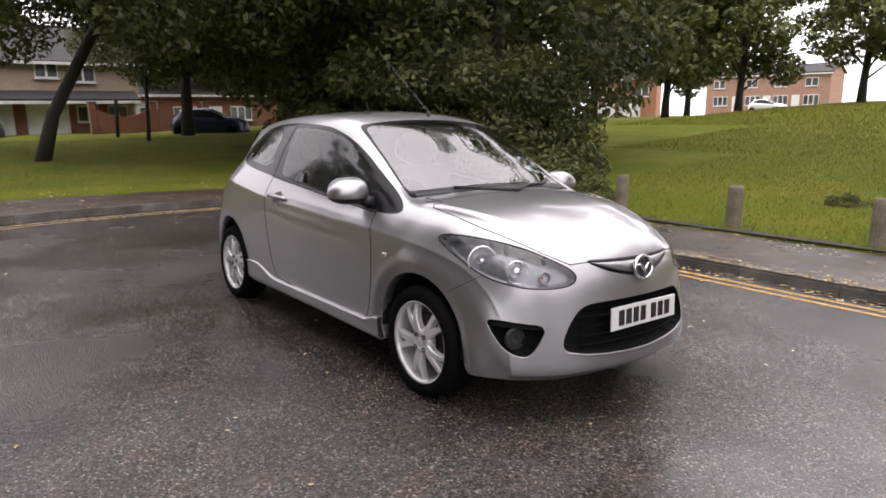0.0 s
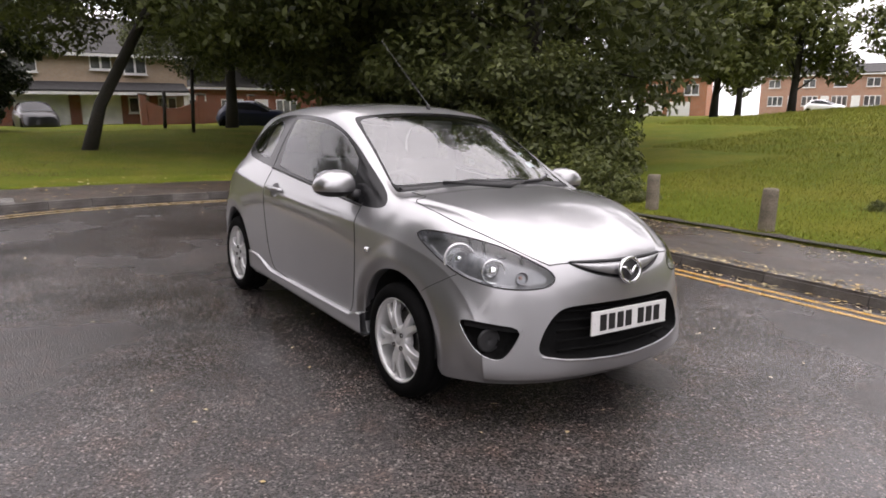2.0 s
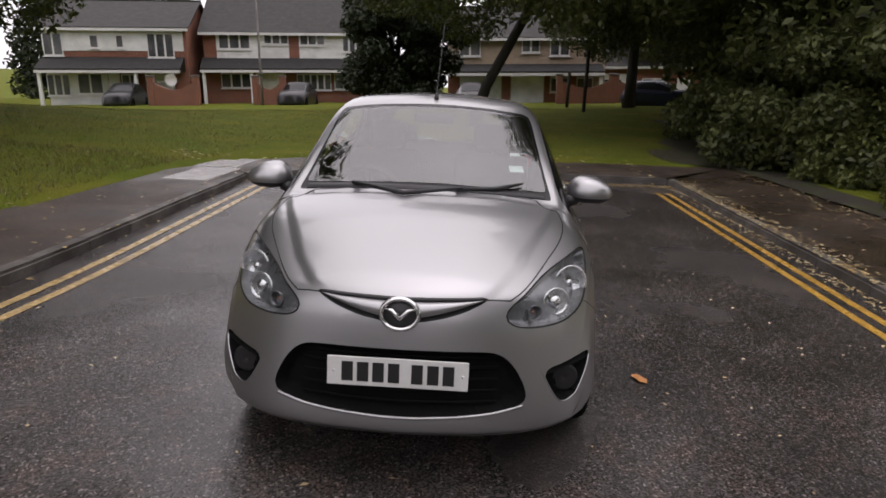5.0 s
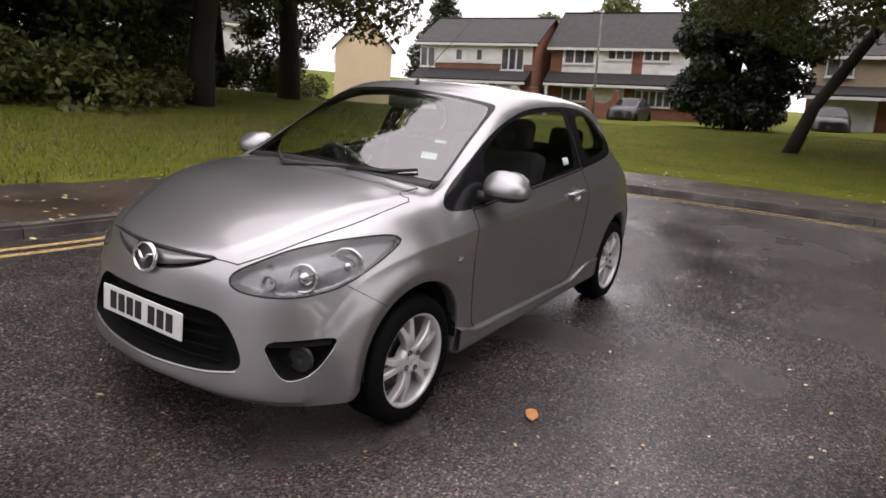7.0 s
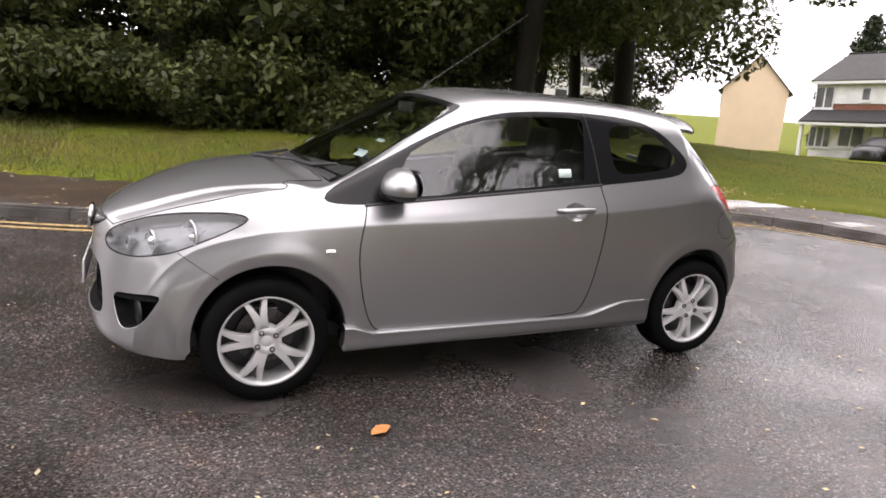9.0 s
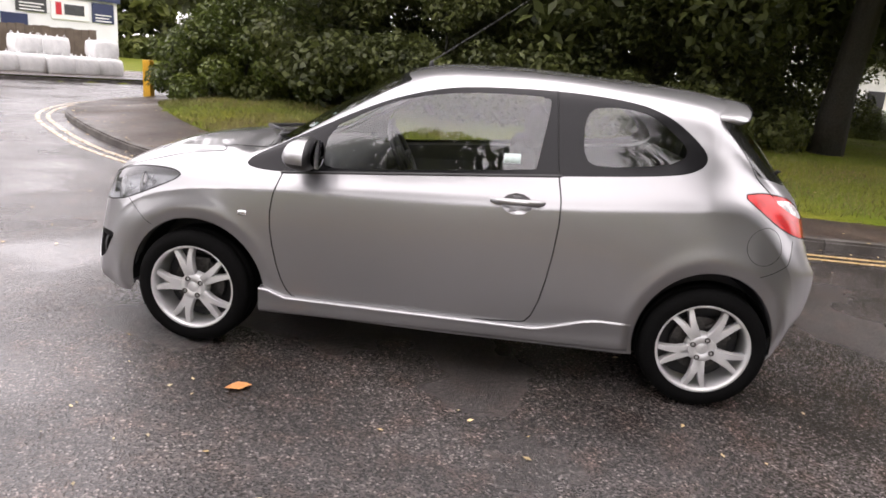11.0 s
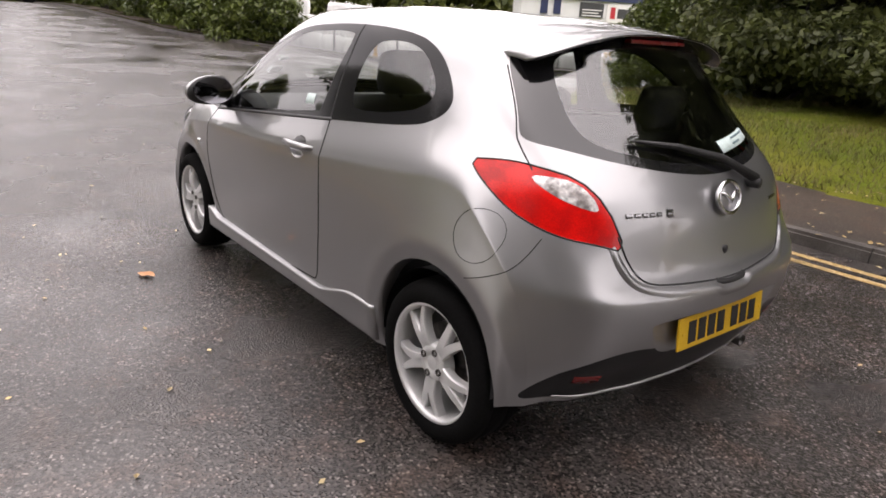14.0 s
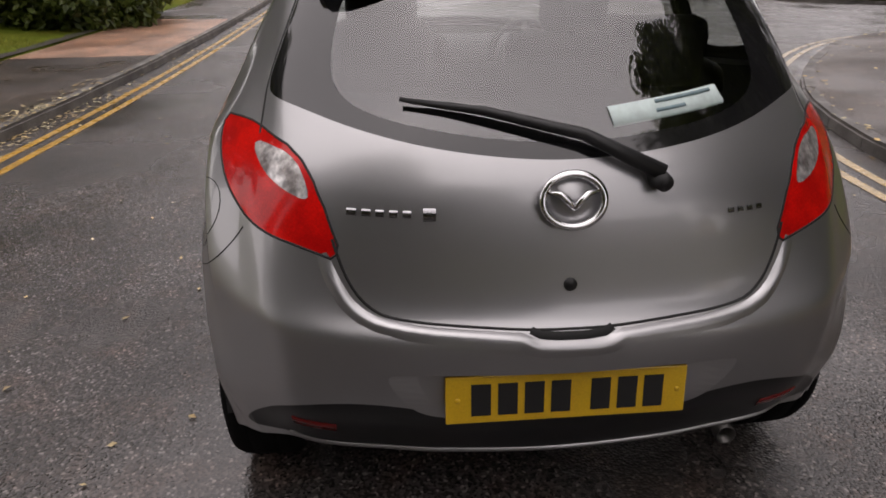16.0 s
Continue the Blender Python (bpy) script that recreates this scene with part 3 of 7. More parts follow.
def body_grid():
    cage = np.array([FLANK_BOTTOM, FLANK_LOW, FLANK_MID, SHOULDER, BELT, GLASS_MID, ROOF_RAIL, ROOF_SIDE, CENTRE])
    cage[3:, 16] += (.016, 0, .022)
    grade = np.array([0, .35, .7, 1, 1, 1])
    cage[3:, 17, 0] += .032 * grade  # the bumper tucks in below its ledge
    cage[3:, 18, 0] += .055 * grade
    a, b, c, d = cage[1:5]
    u = .72
    crease = 0.5 * (2 * b + (c - a) * u + (2 * a - 5 * b + 4 * c - d) * u ** 2 + (3 * b - a - 3 * c + d) * u ** 3)
    crease[5:14, 1] += np.array([.002, .004, .005, .006, .006, .006, .004, .002, .0])  # shoulder crease along the side
    cage = np.insert(cage, 3, crease, axis=0)
    scuttle = cage[:, 6] + .36 * (cage[:, 5] - cage[:, 6])
    scuttle[5:, 2] += np.array([.003, .006, .008, .009, .009])  # keeps the bend tight where bonnet meets windscreen
    cage = np.insert(cage, 6, scuttle, axis=1)
    along = spline(cage.transpose(1, 0, 2), 2 * cage[:, 0] - cage[:, 1], 2 * cage[:, -1] - cage[:, -2], 14).transpose(1, 0, 2)
    half = spline(along, 2 * along[0] - along[1], along[-2] * (1, -1, 1), 14)
    for cx, cz, rx, rz in ((1.215, .305, .345, .345), (-1.232, .325, .315, .340)):
        gone = np.hypot((half[..., 0] - cx) / rx, (half[..., 2] - cz) / rz) * rx - rx  # distance outside the wheel arch
        flank = np.clip((half[..., 1] - .70) / .06, 0, 1) * (half[..., 2] < .85)
        near = np.clip(1 - np.abs(gone - .055) / .065, 0, 1)
        tuck = np.clip((.050 - gone) / .05, 0, 1.2)
        half[..., 1] += flank * (.004 * near * near * (3 - 2 * near) - .011 * tuck)
    fold = np.interp(half[..., 0], (.95, 1.1, 1.35, 1.57, 1.72, 1.85, 1.93), (.69, .645, .57, .49, .43, .35, .26))  # bonnet crease
    step = np.clip((fold - half[..., 1]) / .045 + .5, 0, 1)
    ends = np.clip((half[..., 0] - .98) / .16, 0, 1) * np.clip((1.92 - half[..., 0]) / .08, 0, 1) * (half[..., 2] > .74)
    half[..., 2] += .012 * step * step * (3 - 2 * step) * ends
    soft = np.clip((-half[..., 0] - 1.08) / .12, 0, 1) * np.clip((half[..., 2] - .93) / .08, 0, 1) * np.clip((half[..., 1] - .40) / .08, 0, 1)
    for _ in range(14):  # calms the rear pillar
        mean = (half[:-2, 1:-1] + half[2:, 1:-1] + half[1:-1, :-2] + half[1:-1, 2:]) / 4
        half[1:-1, 1:-1] += (mean - half[1:-1, 1:-1]) * soft[1:-1, 1:-1, None] * .6
    return np.concatenate([half, half[-2::-1] * (1, -1, 1)])


GRID = body_grid()
du, dv = np.gradient(GRID, axis=0), np.gradient(GRID, axis=1)
NORMAL = np.cross(dv, du)
NORMAL /= np.linalg.norm(NORMAL, axis=2, keepdims=True) + 1e-12
if NORMAL[NORMAL.shape[0] // 2, NORMAL.shape[1] // 2, 2] < 0:
    NORMAL = -NORMAL
ROWS, COLS = GRID.shape[:2]
KIND = np.zeros((ROWS - 1, COLS - 1), int)
KINDS = {"shell": 0}
from mathutils.bvhtree import BVHTree
quads = [(i * COLS + j, i * COLS + j + 1, (i + 1) * COLS + j + 1, (i + 1) * COLS + j) for i in range(ROWS - 1) for j in range(COLS - 1)]
TREE = BVHTree.FromPolygons([tuple(v) for v in GRID.reshape(-1, 3)], quads)

# Ways of looking at the body: the axis from outside towards it, and the drawing's two directions.
SIDE = (Vector((0, -1, 0)), Vector((1, 0, 0)), Vector((0, 0, 1)))
FRONT = (Vector((-1, 0, 0)), Vector((0, 1, 0)), Vector((0, 0, 1)))
REAR = (Vector((1, 0, 0)), Vector((0, 1, 0)), Vector((0, 0, 1)))
R2 = math.sqrt(0.5)
FRONT_CORNER = (Vector((-R2, -R2, 0)), Vector((-R2, R2, 0)), Vector((0, 0, 1)))
REAR_CORNER = (Vector((R2, -R2, 0)), Vector((R2, R2, 0)), Vector((0, 0, 1)))
FOG_CORNER = (Vector((-.8, -.6, 0)), Vector((-.6, .8, 0)), Vector((0, 0, 1)))


def mirrored(view):
    return tuple(Vector((a[0], -a[1], a[2])) for a in view)


def both(pts):
    """A closed outline from its half at y >= 0, listed from top to bottom along that side."""
    return [(a, b) for a, b in pts] + [(-a, b) for a, b in reversed(pts) if a]


def region(kind, view, outline, rounds=2, only=None, pull=True):
    """Gives the faces inside a drawn outline a kind and pulls their edge onto the outline."""
    d, u, v = [np.array(a) for a in view]
    ring = np.array([(p[0], p[1]) for p in chaikin([Vector((*p, 0)) for p in outline], rounds, True)])
    mid = (GRID[:-1, :-1] + GRID[1:, :-1] + GRID[1:, 1:] + GRID[:-1, 1:]) / 4
    nm = NORMAL[:-1, :-1]
    ok = (nm @ d) < 0.15
    if only is not None:
        ok &= only(mid)
    a, b = mid @ u, mid @ v
    ok &= (a > ring[:, 0].min() - .1) & (a < ring[:, 0].max() + .1) & (b > ring[:, 1].min() - .1) & (b < ring[:, 1].max() + .1)
    inside = np.zeros_like(ok)
    x1, y1 = ring[:, 0], ring[:, 1]
    x2, y2 = np.roll(x1, -1), np.roll(y1, -1)
    for p, q, r, s in zip(x1, y1, x2, y2):
        if q != s:
            hit = ((q > b) != (s > b)) & (a < (r - p) * (b - q) / (s - q) + p)
            inside ^= hit
    inside &= ok
    KINDS.setdefault(kind, len(KINDS))
    near_in, near_out = np.zeros((ROWS, COLS), bool), np.zeros((ROWS, COLS), bool)
    for f, mask in ((near_in, inside), (near_out, ~inside)):
        for i, j in ((0, 0), (1, 0), (0, 1), (1, 1)):
            f[i:ROWS - 1 + i, j:COLS - 1 + j] |= mask
    seg = np.stack([x2 - x1, y2 - y1], 1)
    for i, j in np.argwhere(near_in & near_out) if pull else ():
        p = np.array([GRID[i, j] @ u, GRID[i, j] @ v])
        w = np.clip(((p - ring) * seg).sum(1) / ((seg ** 2).sum(1) + 1e-12), 0, 1)
        close = ring + seg * w[:, None]
        k = ((close - p) ** 2).sum(1).argmin()
        move = close[k] - p
        if move @ move > 0.045 ** 2:
            continue
        n = NORMAL[i, j]
        flat = move[0] * u + move[1] * v
        nd = n @ d
        GRID[i, j] += flat - (n @ flat) / nd * d if abs(nd) > 0.25 else flat
    KIND[inside] = KINDS[kind]


FRAME_SIDE = [(1.03, .93), (.76, 1.07), (.39, 1.262), (.13, 1.345), (-.07, 1.375), (-.45, 1.388), (-.79, 1.368), (-.96, 1.318), (-1.09, 1.22),
              (-1.145, 1.15), (-1.10, 1.095), (-.98, 1.062), (-.5, 1.02), (.36, .945), (.86, .902)]
GLASS_DOOR = [(.60, 1.12), (.42, 1.222), (.23, 1.302), (-.02, 1.342), (-.22, 1.352), (-.41, 1.354), (-.425, 1.33), (-.385, 1.06), (-.39, 1.035), (.57, .945), (.60, .96)]
GLASS_QUARTER = [(-.575, 1.315), (-.71, 1.338), (-.87, 1.318), (-.985, 1.24), (-1.045, 1.18), (-1.03, 1.14), (-.95, 1.105), (-.66, 1.072), (-.585, 1.10)]
DOOR = [(.785, .925), (.83, .76), (.83, .62), (.79, .42), (.74, .315), (.68, .30), (-.39, .305), (-.45, .38), (-.495, .61), (-.515, .88), (-.485, 1.03), (.36, .955)]
ARCH_FRONT = [(1.215 + .345 * math.cos(a * math.pi / 20), .305 + .345 * math.sin(a * math.pi / 20)) for a in range(-8, 29)]
ARCH_REAR = [(-1.232 + (.322 if a < 10 else .302) * math.cos(a * math.pi / 20), .325 + .340 * math.sin(a * math.pi / 20)) for a in range(-8, 29)]
SCREEN_OUT = both([(0, 1.426), (.30, 1.414), (.50, 1.388), (.543, 1.376), (.562, 1.34), (.578, 1.25), (.624, 1.05), (.640, 1.0), (.628, .988), (.42, 1.012), (.2, 1.030), (0, 1.036)])
SCREEN_IN = both([(0, 1.411), (.30, 1.399), (.49, 1.374), (.526, 1.362), (.546, 1.33), (.564, 1.25), (.609, 1.05), (.617, 1.030), (.60, 1.022), (.42, 1.037), (.2, 1.052), (0, 1.057)])
REAR_OUT = both([(0, 1.40), (.515, 1.352), (.55, 1.285), (.597, 1.163), (.626, 1.088), (.612, 1.072), (.553, 1.060), (.424, 1.028), (.22, .994), (0, .977)])
REAR_IN = both([(0, 1.37), (.36, 1.345), (.44, 1.30), (.48, 1.16), (.47, 1.09), (.39, 1.052), (.2, 1.022), (0, 1.008)])
TAILGATE = both([(0, 1.403), (.518, 1.354), (.553, 1.286), (.600, 1.164), (.628, 1.090), (.622, 1.05), (.593, .995), (.53, .925), (.475, .82), (.455, .75), (.42, .70), (.36, .675), (.1, .66), (0, .66)])
BONNET = both([(0, 1.035), (.40, 1.012), (.62, .985), (.665, .96), (.63, .905), (.56, .86), (.47, .79), (.40, .755), (.33, .765), (0, .772)])
GRILLE_LOW = both([(0, .588), (.31, .582), (.385, .565), (.445, .50), (.49, .40), (.465, .362), (.32, .335), (0, .322)])
GRILLE_TOP = both([(0, .770), (.20, .771), (.305, .774), (.325, .767), (.27, .738), (.20, .714), (.12, .695), (0, .682)])
HEADLAMP = [(-1.065, .70), (-1.04, .666), (-.95, .652), (-.82, .654), (-.70, .676), (-.63, .696), (-.545, .738), (-.445, .795), (-.388, .838), (-.415, .856), (-.48, .864), (-.657, .851), (-.82, .821), (-.95, .776), (-1.035, .736)]
TAIL_LAMP = [(-.385, 1.012), (-.50, 1.020), (-.60, 1.010), (-.72, .986), (-.81, .92), (-.888, .780), (-.80, .806), (-.70, .823), (-.62, .844), (-.53, .884), (-.45, .945)]
TAIL_CLEAR = [(-0.564, 0.986), (-0.652, 0.985), (-0.712, 0.976), (-0.764, 0.944), (-0.8, 0.893), (-0.724, 0.911), (-0.644, 0.939)]
FOG = [(-.688, .488), (-.546, .50), (-.41, .515), (-.405, .49), (-.44, .426), (-.496, .362), (-.59, .335), (-.64, .388)]
RECESS = both([(0, .566), (.36, .564), (.385, .552), (.34, .47), (.29, .435), (.2, .428), (0, .428)])
VALANCE = both([(0, .43), (.27, .436), (.33, .468), (.48, .474), (.61, .445), (.71, .36), (.735, .308), (.66, .304), (.42, .292), (0, .288)])
FRONT_BUMPER_SIDE = [(1.62, .71), (1.43, .585), (1.40, .20), (2.2, .20), (2.2, .62), (1.78, .645)]
REAR_BUMPER_SIDE = [(-1.62, .80), (-1.42, .635), (-1.40, .2), (-2.0, .2), (-2.0, .66), (-1.70, .67)]

SCOOP = [(-.315 + .07 * math.cos(k * math.pi / 8), .885 + .048 * math.sin(k * math.pi / 8)) for k in range(16)]
ahead = lambda m: m[..., 0] > 1.3
behind = lambda m: m[..., 0] < -1.0
screen_zone = lambda m: (m[..., 0] > .1) & (m[..., 0] < 1.08)
left_half = lambda m: m[..., 1] > 0.0
right_half = lambda m: m[..., 1] < 0.0
region("bonnet", FRONT, BONNET, 2, lambda m: m[..., 0] > .9, False)
region("tailgate", REAR, TAILGATE, 2, behind, False)
for side, view, half in (("left", SIDE, left_half), ("right", mirrored(SIDE), right_half)):
    region("door_" + side, view, DOOR, 1, half, False)
    region("bumper_front", view, FRONT_BUMPER_SIDE, 0, lambda m, h=half: h(m) & (m[..., 0] > 1.35), False)
    region("bumper_rear", view, REAR_BUMPER_SIDE, 0, lambda m, h=half: h(m) & (m[..., 0] < -1.3), False)
region("bumper_front", FRONT, both([(0, .772), (.33, .765), (.40, .755), (.415, .685), (.50, .645), (.62, .645), (.76, .62), (.78, .1), (0, .1)]), 0, lambda m: m[..., 0] > 1.55, False)
region("bumper_rear", REAR, both([(0, .66), (.1, .66), (.36, .675), (.42, .70), (.455, .75), (.50, .765), (.64, .80), (.80, .80), (.80, .1), (0, .1)]), 0, lambda m: m[..., 0] < -1.55, False)
for side, flip, half in (("left", lambda w: w, left_half), ("right", mirrored, right_half)):
    region("frame_" + side, flip(SIDE), FRAME_SIDE, 2, half)
    region("window_" + side, flip(SIDE), GLASS_DOOR, 1, half)
    region("scoop_" + side, flip(SIDE), SCOOP, 1, half)
    region("quarter_" + side, flip(SIDE), GLASS_QUARTER, 2, half)
    region("void", flip(SIDE), ARCH_FRONT, 0, half)
    region("void", flip(SIDE), ARCH_REAR, 0, half)
    region("headlamp_" + side, flip(FRONT_CORNER), HEADLAMP, 2, lambda m, h=half: h(m) & (m[..., 0] > 1.1))
    region("tail_" + side, flip(REAR_CORNER), TAIL_LAMP, 1, lambda m, h=half: h(m) & (m[..., 0] < -1.1))
    region("clear_" + side, flip(REAR_CORNER), TAIL_CLEAR, 2, lambda m, h=half: h(m) & (m[..., 0] < -1.1))
    region("fog_" + side, flip(FOG_CORNER), FOG, 2, lambda m, h=half: h(m) & (m[..., 0] > 1.3))
region("screen_edge", FRONT, SCREEN_OUT, 2, screen_zone)
region("screen", FRONT, SCREEN_IN, 2, screen_zone)
region("rear_edge", REAR, REAR_OUT, 2, behind)
region("rear_glass", REAR, REAR_IN, 2, behind)
region("grille", FRONT, GRILLE_LOW, 2, lambda m: m[..., 0] > 1.7)
region("slot", FRONT, GRILLE_TOP, 2, lambda m: m[..., 0] > 1.7)
region("valance", REAR, VALANCE, 2, lambda m: m[..., 0] < -1.4)
region("recess", REAR, RECESS, 2, lambda m: m[..., 0] < -1.6)


def panel(name, kinds, material, parent, label="", sink=0.0, bowl=False):
    """The faces of these kinds as one mesh, shaded with the whole body's normals."""
    mask = np.isin(KIND, [KINDS[k] for k in kinds])
    cells = np.argwhere(mask)
    used = np.zeros((ROWS, COLS), int) - 1
    idx = []
    faces = []
    for i, j in cells:
        f = []
        for a, b in ((i, j), (i, j + 1), (i + 1, j + 1), (i + 1, j)):
            if used[a, b] < 0:
                used[a, b] = len(idx)
                idx.append((a, b))
            f.append(used[a, b])
        faces.append(f)
    ia = np.array(idx)
    depth = np.full(len(ia), sink)
    if bowl:
        edge = np.zeros((ROWS, COLS), bool)
        for i, j in ((0, 0), (1, 0), (0, 1), (1, 1)):
            edge[i:ROWS - 1 + i, j:COLS - 1 + j] |= ~mask
        depth[edge[ia[:, 0], ia[:, 1]]] = 0.0
    pts = GRID[ia[:, 0], ia[:, 1]] - NORMAL[ia[:, 0], ia[:, 1]] * depth[:, None]
    ob = link_mesh(name, pts.tolist(), faces, material, parent, True, label)
    if not bowl:
        ob.data.normals_split_custom_set_from_vertices([tuple(n) for n in NORMAL[ia[:, 0], ia[:, 1]]])
    return ob


def cast(view, a, b, far=4.0):
    """The point of the body under the drawing's point (a, b), and the normal there."""
    d, u, v = view
    p = u * a + v * b - d * far
    hit, n, _, _ = TREE.ray_cast(p, d)
    if hit is None:
        return None
    if n.dot(d) > 0:
        n = -n
    return hit, n


def strip_on(name, view, pts, width, lift, material, parent, rounds=2, closed=False, label="", step=0.02):
    """A narrow raised band that follows the body along a drawn line."""
    line = chaikin([Vector((*p, 0)) for p in pts], rounds, closed)
    if closed:
        line.append(line[0])
    line = resample(line, step)
    got = [g for g in (cast(view, p[0], p[1]) for p in line) if g]
    bm = bmesh.new()
    prev = None
    for i, (p, n) in enumerate(got):
        q, r = got[max(i - 1, 0)][0], got[min(i + 1, len(got) - 1)][0]
        t = (r - q).normalized()
        s = t.cross(n).normalized() * width / 2
        row = [bm.verts.new(p - s - n * 0.003), bm.verts.new(p - s * 0.8 + n * lift), bm.verts.new(p + s * 0.8 + n * lift), bm.verts.new(p + s - n * 0.002)]
        if prev and (p - got[i - 1][0]).length < 0.2:
            for k in range(3):
                bm.faces.new((prev[k], prev[k + 1], row[k + 1], row[k]))
        prev = row
    return part(name, bm, material, parent, label, True)


car = thing("car", Matrix(), "silver three-door hatchback with alloy wheels, wet, parked on the road", "car")
panel("body_shell", ["shell"], PAINT, car, "silver metallic painted body with roof and wings")
panel("bonnet", ["bonnet"], PAINT, car, "silver bonnet beaded with rain")
panel("tailgate", ["tailgate"], PAINT, car, "silver tailgate")
panel("front_bumper", ["bumper_front"], PAINT, car, "silver front bumper with a deep lip")
panel("rear_bumper", ["bumper_rear"], PAINT, car, "silver rear bumper")
panel("windscreen", ["screen"], SCREEN, car, "laminated windscreen reflecting sky and trees").visible_shadow = False
panel("windscreen_surround", ["screen_edge"], BLACK_GLOSS, car, "black windscreen surround")
panel("rear_window", ["rear_glass"], PRIVACY, car, "tailgate window with a black border").visible_shadow = False
panel("rear_window_border", ["rear_edge"], GLASS_BORDER, car, "gloss black glass border")
panel("rear_valance", ["valance"], VALANCE_BLACK, car, "black lower rear valance")
panel("slot_backing", ["slot"], BLACK_PLASTIC, car, "black slot under the bonnet edge", 0.02, True)
panel("grille", ["grille"], GRILLE_BLACK, car, "black lower air intake", 0.06, True)
panel("cabin_lining", ["shell", "bonnet", "tailgate", "door_left", "door_right", "bumper_front", "bumper_rear"], CABIN, car, "dark inner lining", 0.03)
for side, flip, sign in (("left", lambda w: w, 1), ("right", mirrored, -1)):
    door = panel("door", ["door_" + side], PAINT, car, "silver door with a shoulder crease")
    panel("window_frame", ["frame_" + side], BLACK_GLOSS, car, "black side window surround")
    panel("side_window", ["window_" + side], GLASS, car, "door window glass").visible_shadow = False
    panel("quarter_window", ["quarter_" + side], GLASS, car, "fixed rear side window glass").visible_shadow = False
    lamp = panel("headlamp", ["headlamp_" + side], LENS, car, "swept-back headlamp under a clear lens")
    lamp.visible_shadow = False
    panel("reflector", ["headlamp_" + side], LAMP_DARK, lamp, "grey lamp bezel", 0.05, True)
    panel("handle_scoop", ["scoop_" + side], PAINT, door, "dished scoop behind the handle", 0.022, True)
    tail = panel("tail_lamp", ["tail_" + side], RED_LENS, car, "red tail lamp")
    panel("clear_lens", ["clear_" + side], TAIL_SILVER, tail, "clear silver section", -0.001)
    panel("fog_recess", ["fog_" + side], GRILLE_BLACK, car, "black fog lamp recess", 0.05, True)
    view = flip(SIDE)
    strip_on("shut_line", view, DOOR[:11], 0.007, 0.0014, SEAM, door, 1)
    strip_on("shut_line", view, [(-.445, 1.385), (-.485, 1.03)], 0.009, 0.001, SEAM, car, 0)
    strip_on("waist_seal", view, [(.80, .908), (.36, .948), (-.40, 1.013), (-.50, 1.022)], 0.015, 0.003, BLACK_PLASTIC, car, 1)
    strip_on("lamp_edge", flip(FRONT_CORNER), HEADLAMP, 0.007, 0.0014, SEAM, lamp, 2, True)
    strip_on("lamp_edge", flip(REAR_CORNER), TAIL_LAMP, 0.006, 0.0014, SEAM, tail, 1, True)
    strip_on("bumper_seam", view, [(1.60, .695), (1.44, .59)], 0.003, 0.001, SEAM, car, 0)
    strip_on("bumper_seam", flip(REAR_CORNER), [(-.63, .818), (-.60, .775), (-.55, .725), (-.48, .69), (-.41, .668)], 0.0035, 0.001, SEAM, car, 2)
    if sign > 0:
        strip_on("fuel_flap", view, [(-1.415 + .083 * math.cos(k * math.pi / 8), .80 + .083 * math.sin(k * math.pi / 8)) for k in range(16)], 0.0025, 0.0010, SEAM, car, 1, True)
    for name_, cx, cz, rx, rz in (("arch_flange", 1.215, .305, .345, .345), ("arch_flange", -1.232, .325, .315, .340)):
        bm = bmesh.new()
        prev = None
        for k in range(53):
            a = (k - 6) * math.pi / 40
            r = rx if cx > 0 or a < math.pi / 2 else .302
            hit = cast(view, cx + (r if cx > 0 or a > math.pi / 2 else .322) * 1.012 * math.cos(a), cz + rz * 1.012 * math.sin(a))
            if hit is None or hit[0].y * sign < .6:
                prev = None
                continue
            row = [bm.verts.new(hit[0]), bm.verts.new(hit[0] - Vector((.01 * math.cos(a), .012 * sign, .01 * math.sin(a)))), bm.verts.new(hit[0] - Vector((.008 * math.cos(a), .06 * sign, .008 * math.sin(a))))]
            if prev:
                for q in (0, 1):
                    bm.faces.new((prev[q], prev[q + 1], row[q + 1], row[q]))
            prev = row
        part(name_, bm, PAINT, car, "", True)
    strip_on("fog_lip", flip(FOG_CORNER), FOG[3:] + FOG[:1], 0.006, 0.0015, PAINT, car, 2)
    strip_on("side_repeater", view, [(.985, .706), (.945, .706)], 0.024, 0.008, LAMP_BODY, car, 0, label="small clear side repeater lamp", step=0.01)
    # side skirt
    bm = bmesh.new()
    prev = None
    for k in range(41):
        u = k / 40
        x = .885 - u * 1.78
        top = .302 + .034 * smooth01((x - .74) / .12) + .072 * smooth01((-.42 - x) / .34)
        bot = .212 + .022 * u
        ring = [(x, .775, top + .010), (x, .826, top + .005), (x, .831, top + .001), (x, .832, top - .006), (x, .828, top - .012), (x, .826, bot + .05), (x, .822, bot + .02), (x, .812, bot + .004), (x, .79, bot), (x, .74, bot + .01)]
        row = [bm.verts.new((a, b * sign, c)) for a, b, c in ring]
        if prev:
            for a in range(len(row) - 1):
                bm.faces.new((prev[a], prev[a + 1], row[a + 1], row[a]))
        prev = row
    bm.faces.new(prev[::-1] if sign > 0 else prev)
    part("side_skirt", bm, PAINT, car, "silver sports sill skirt", True)
    # door handle with its scoop
    bm = bmesh.new()
    add_tube(bm, [(-.20, sign * .838, .892), (-.23, sign * .862, .895), (-.32, sign * .868, .897), (-.41, sign * .862, .898), (-.435, sign * .838, .898)], [.010, .014, .0155, .014, .009], 10)
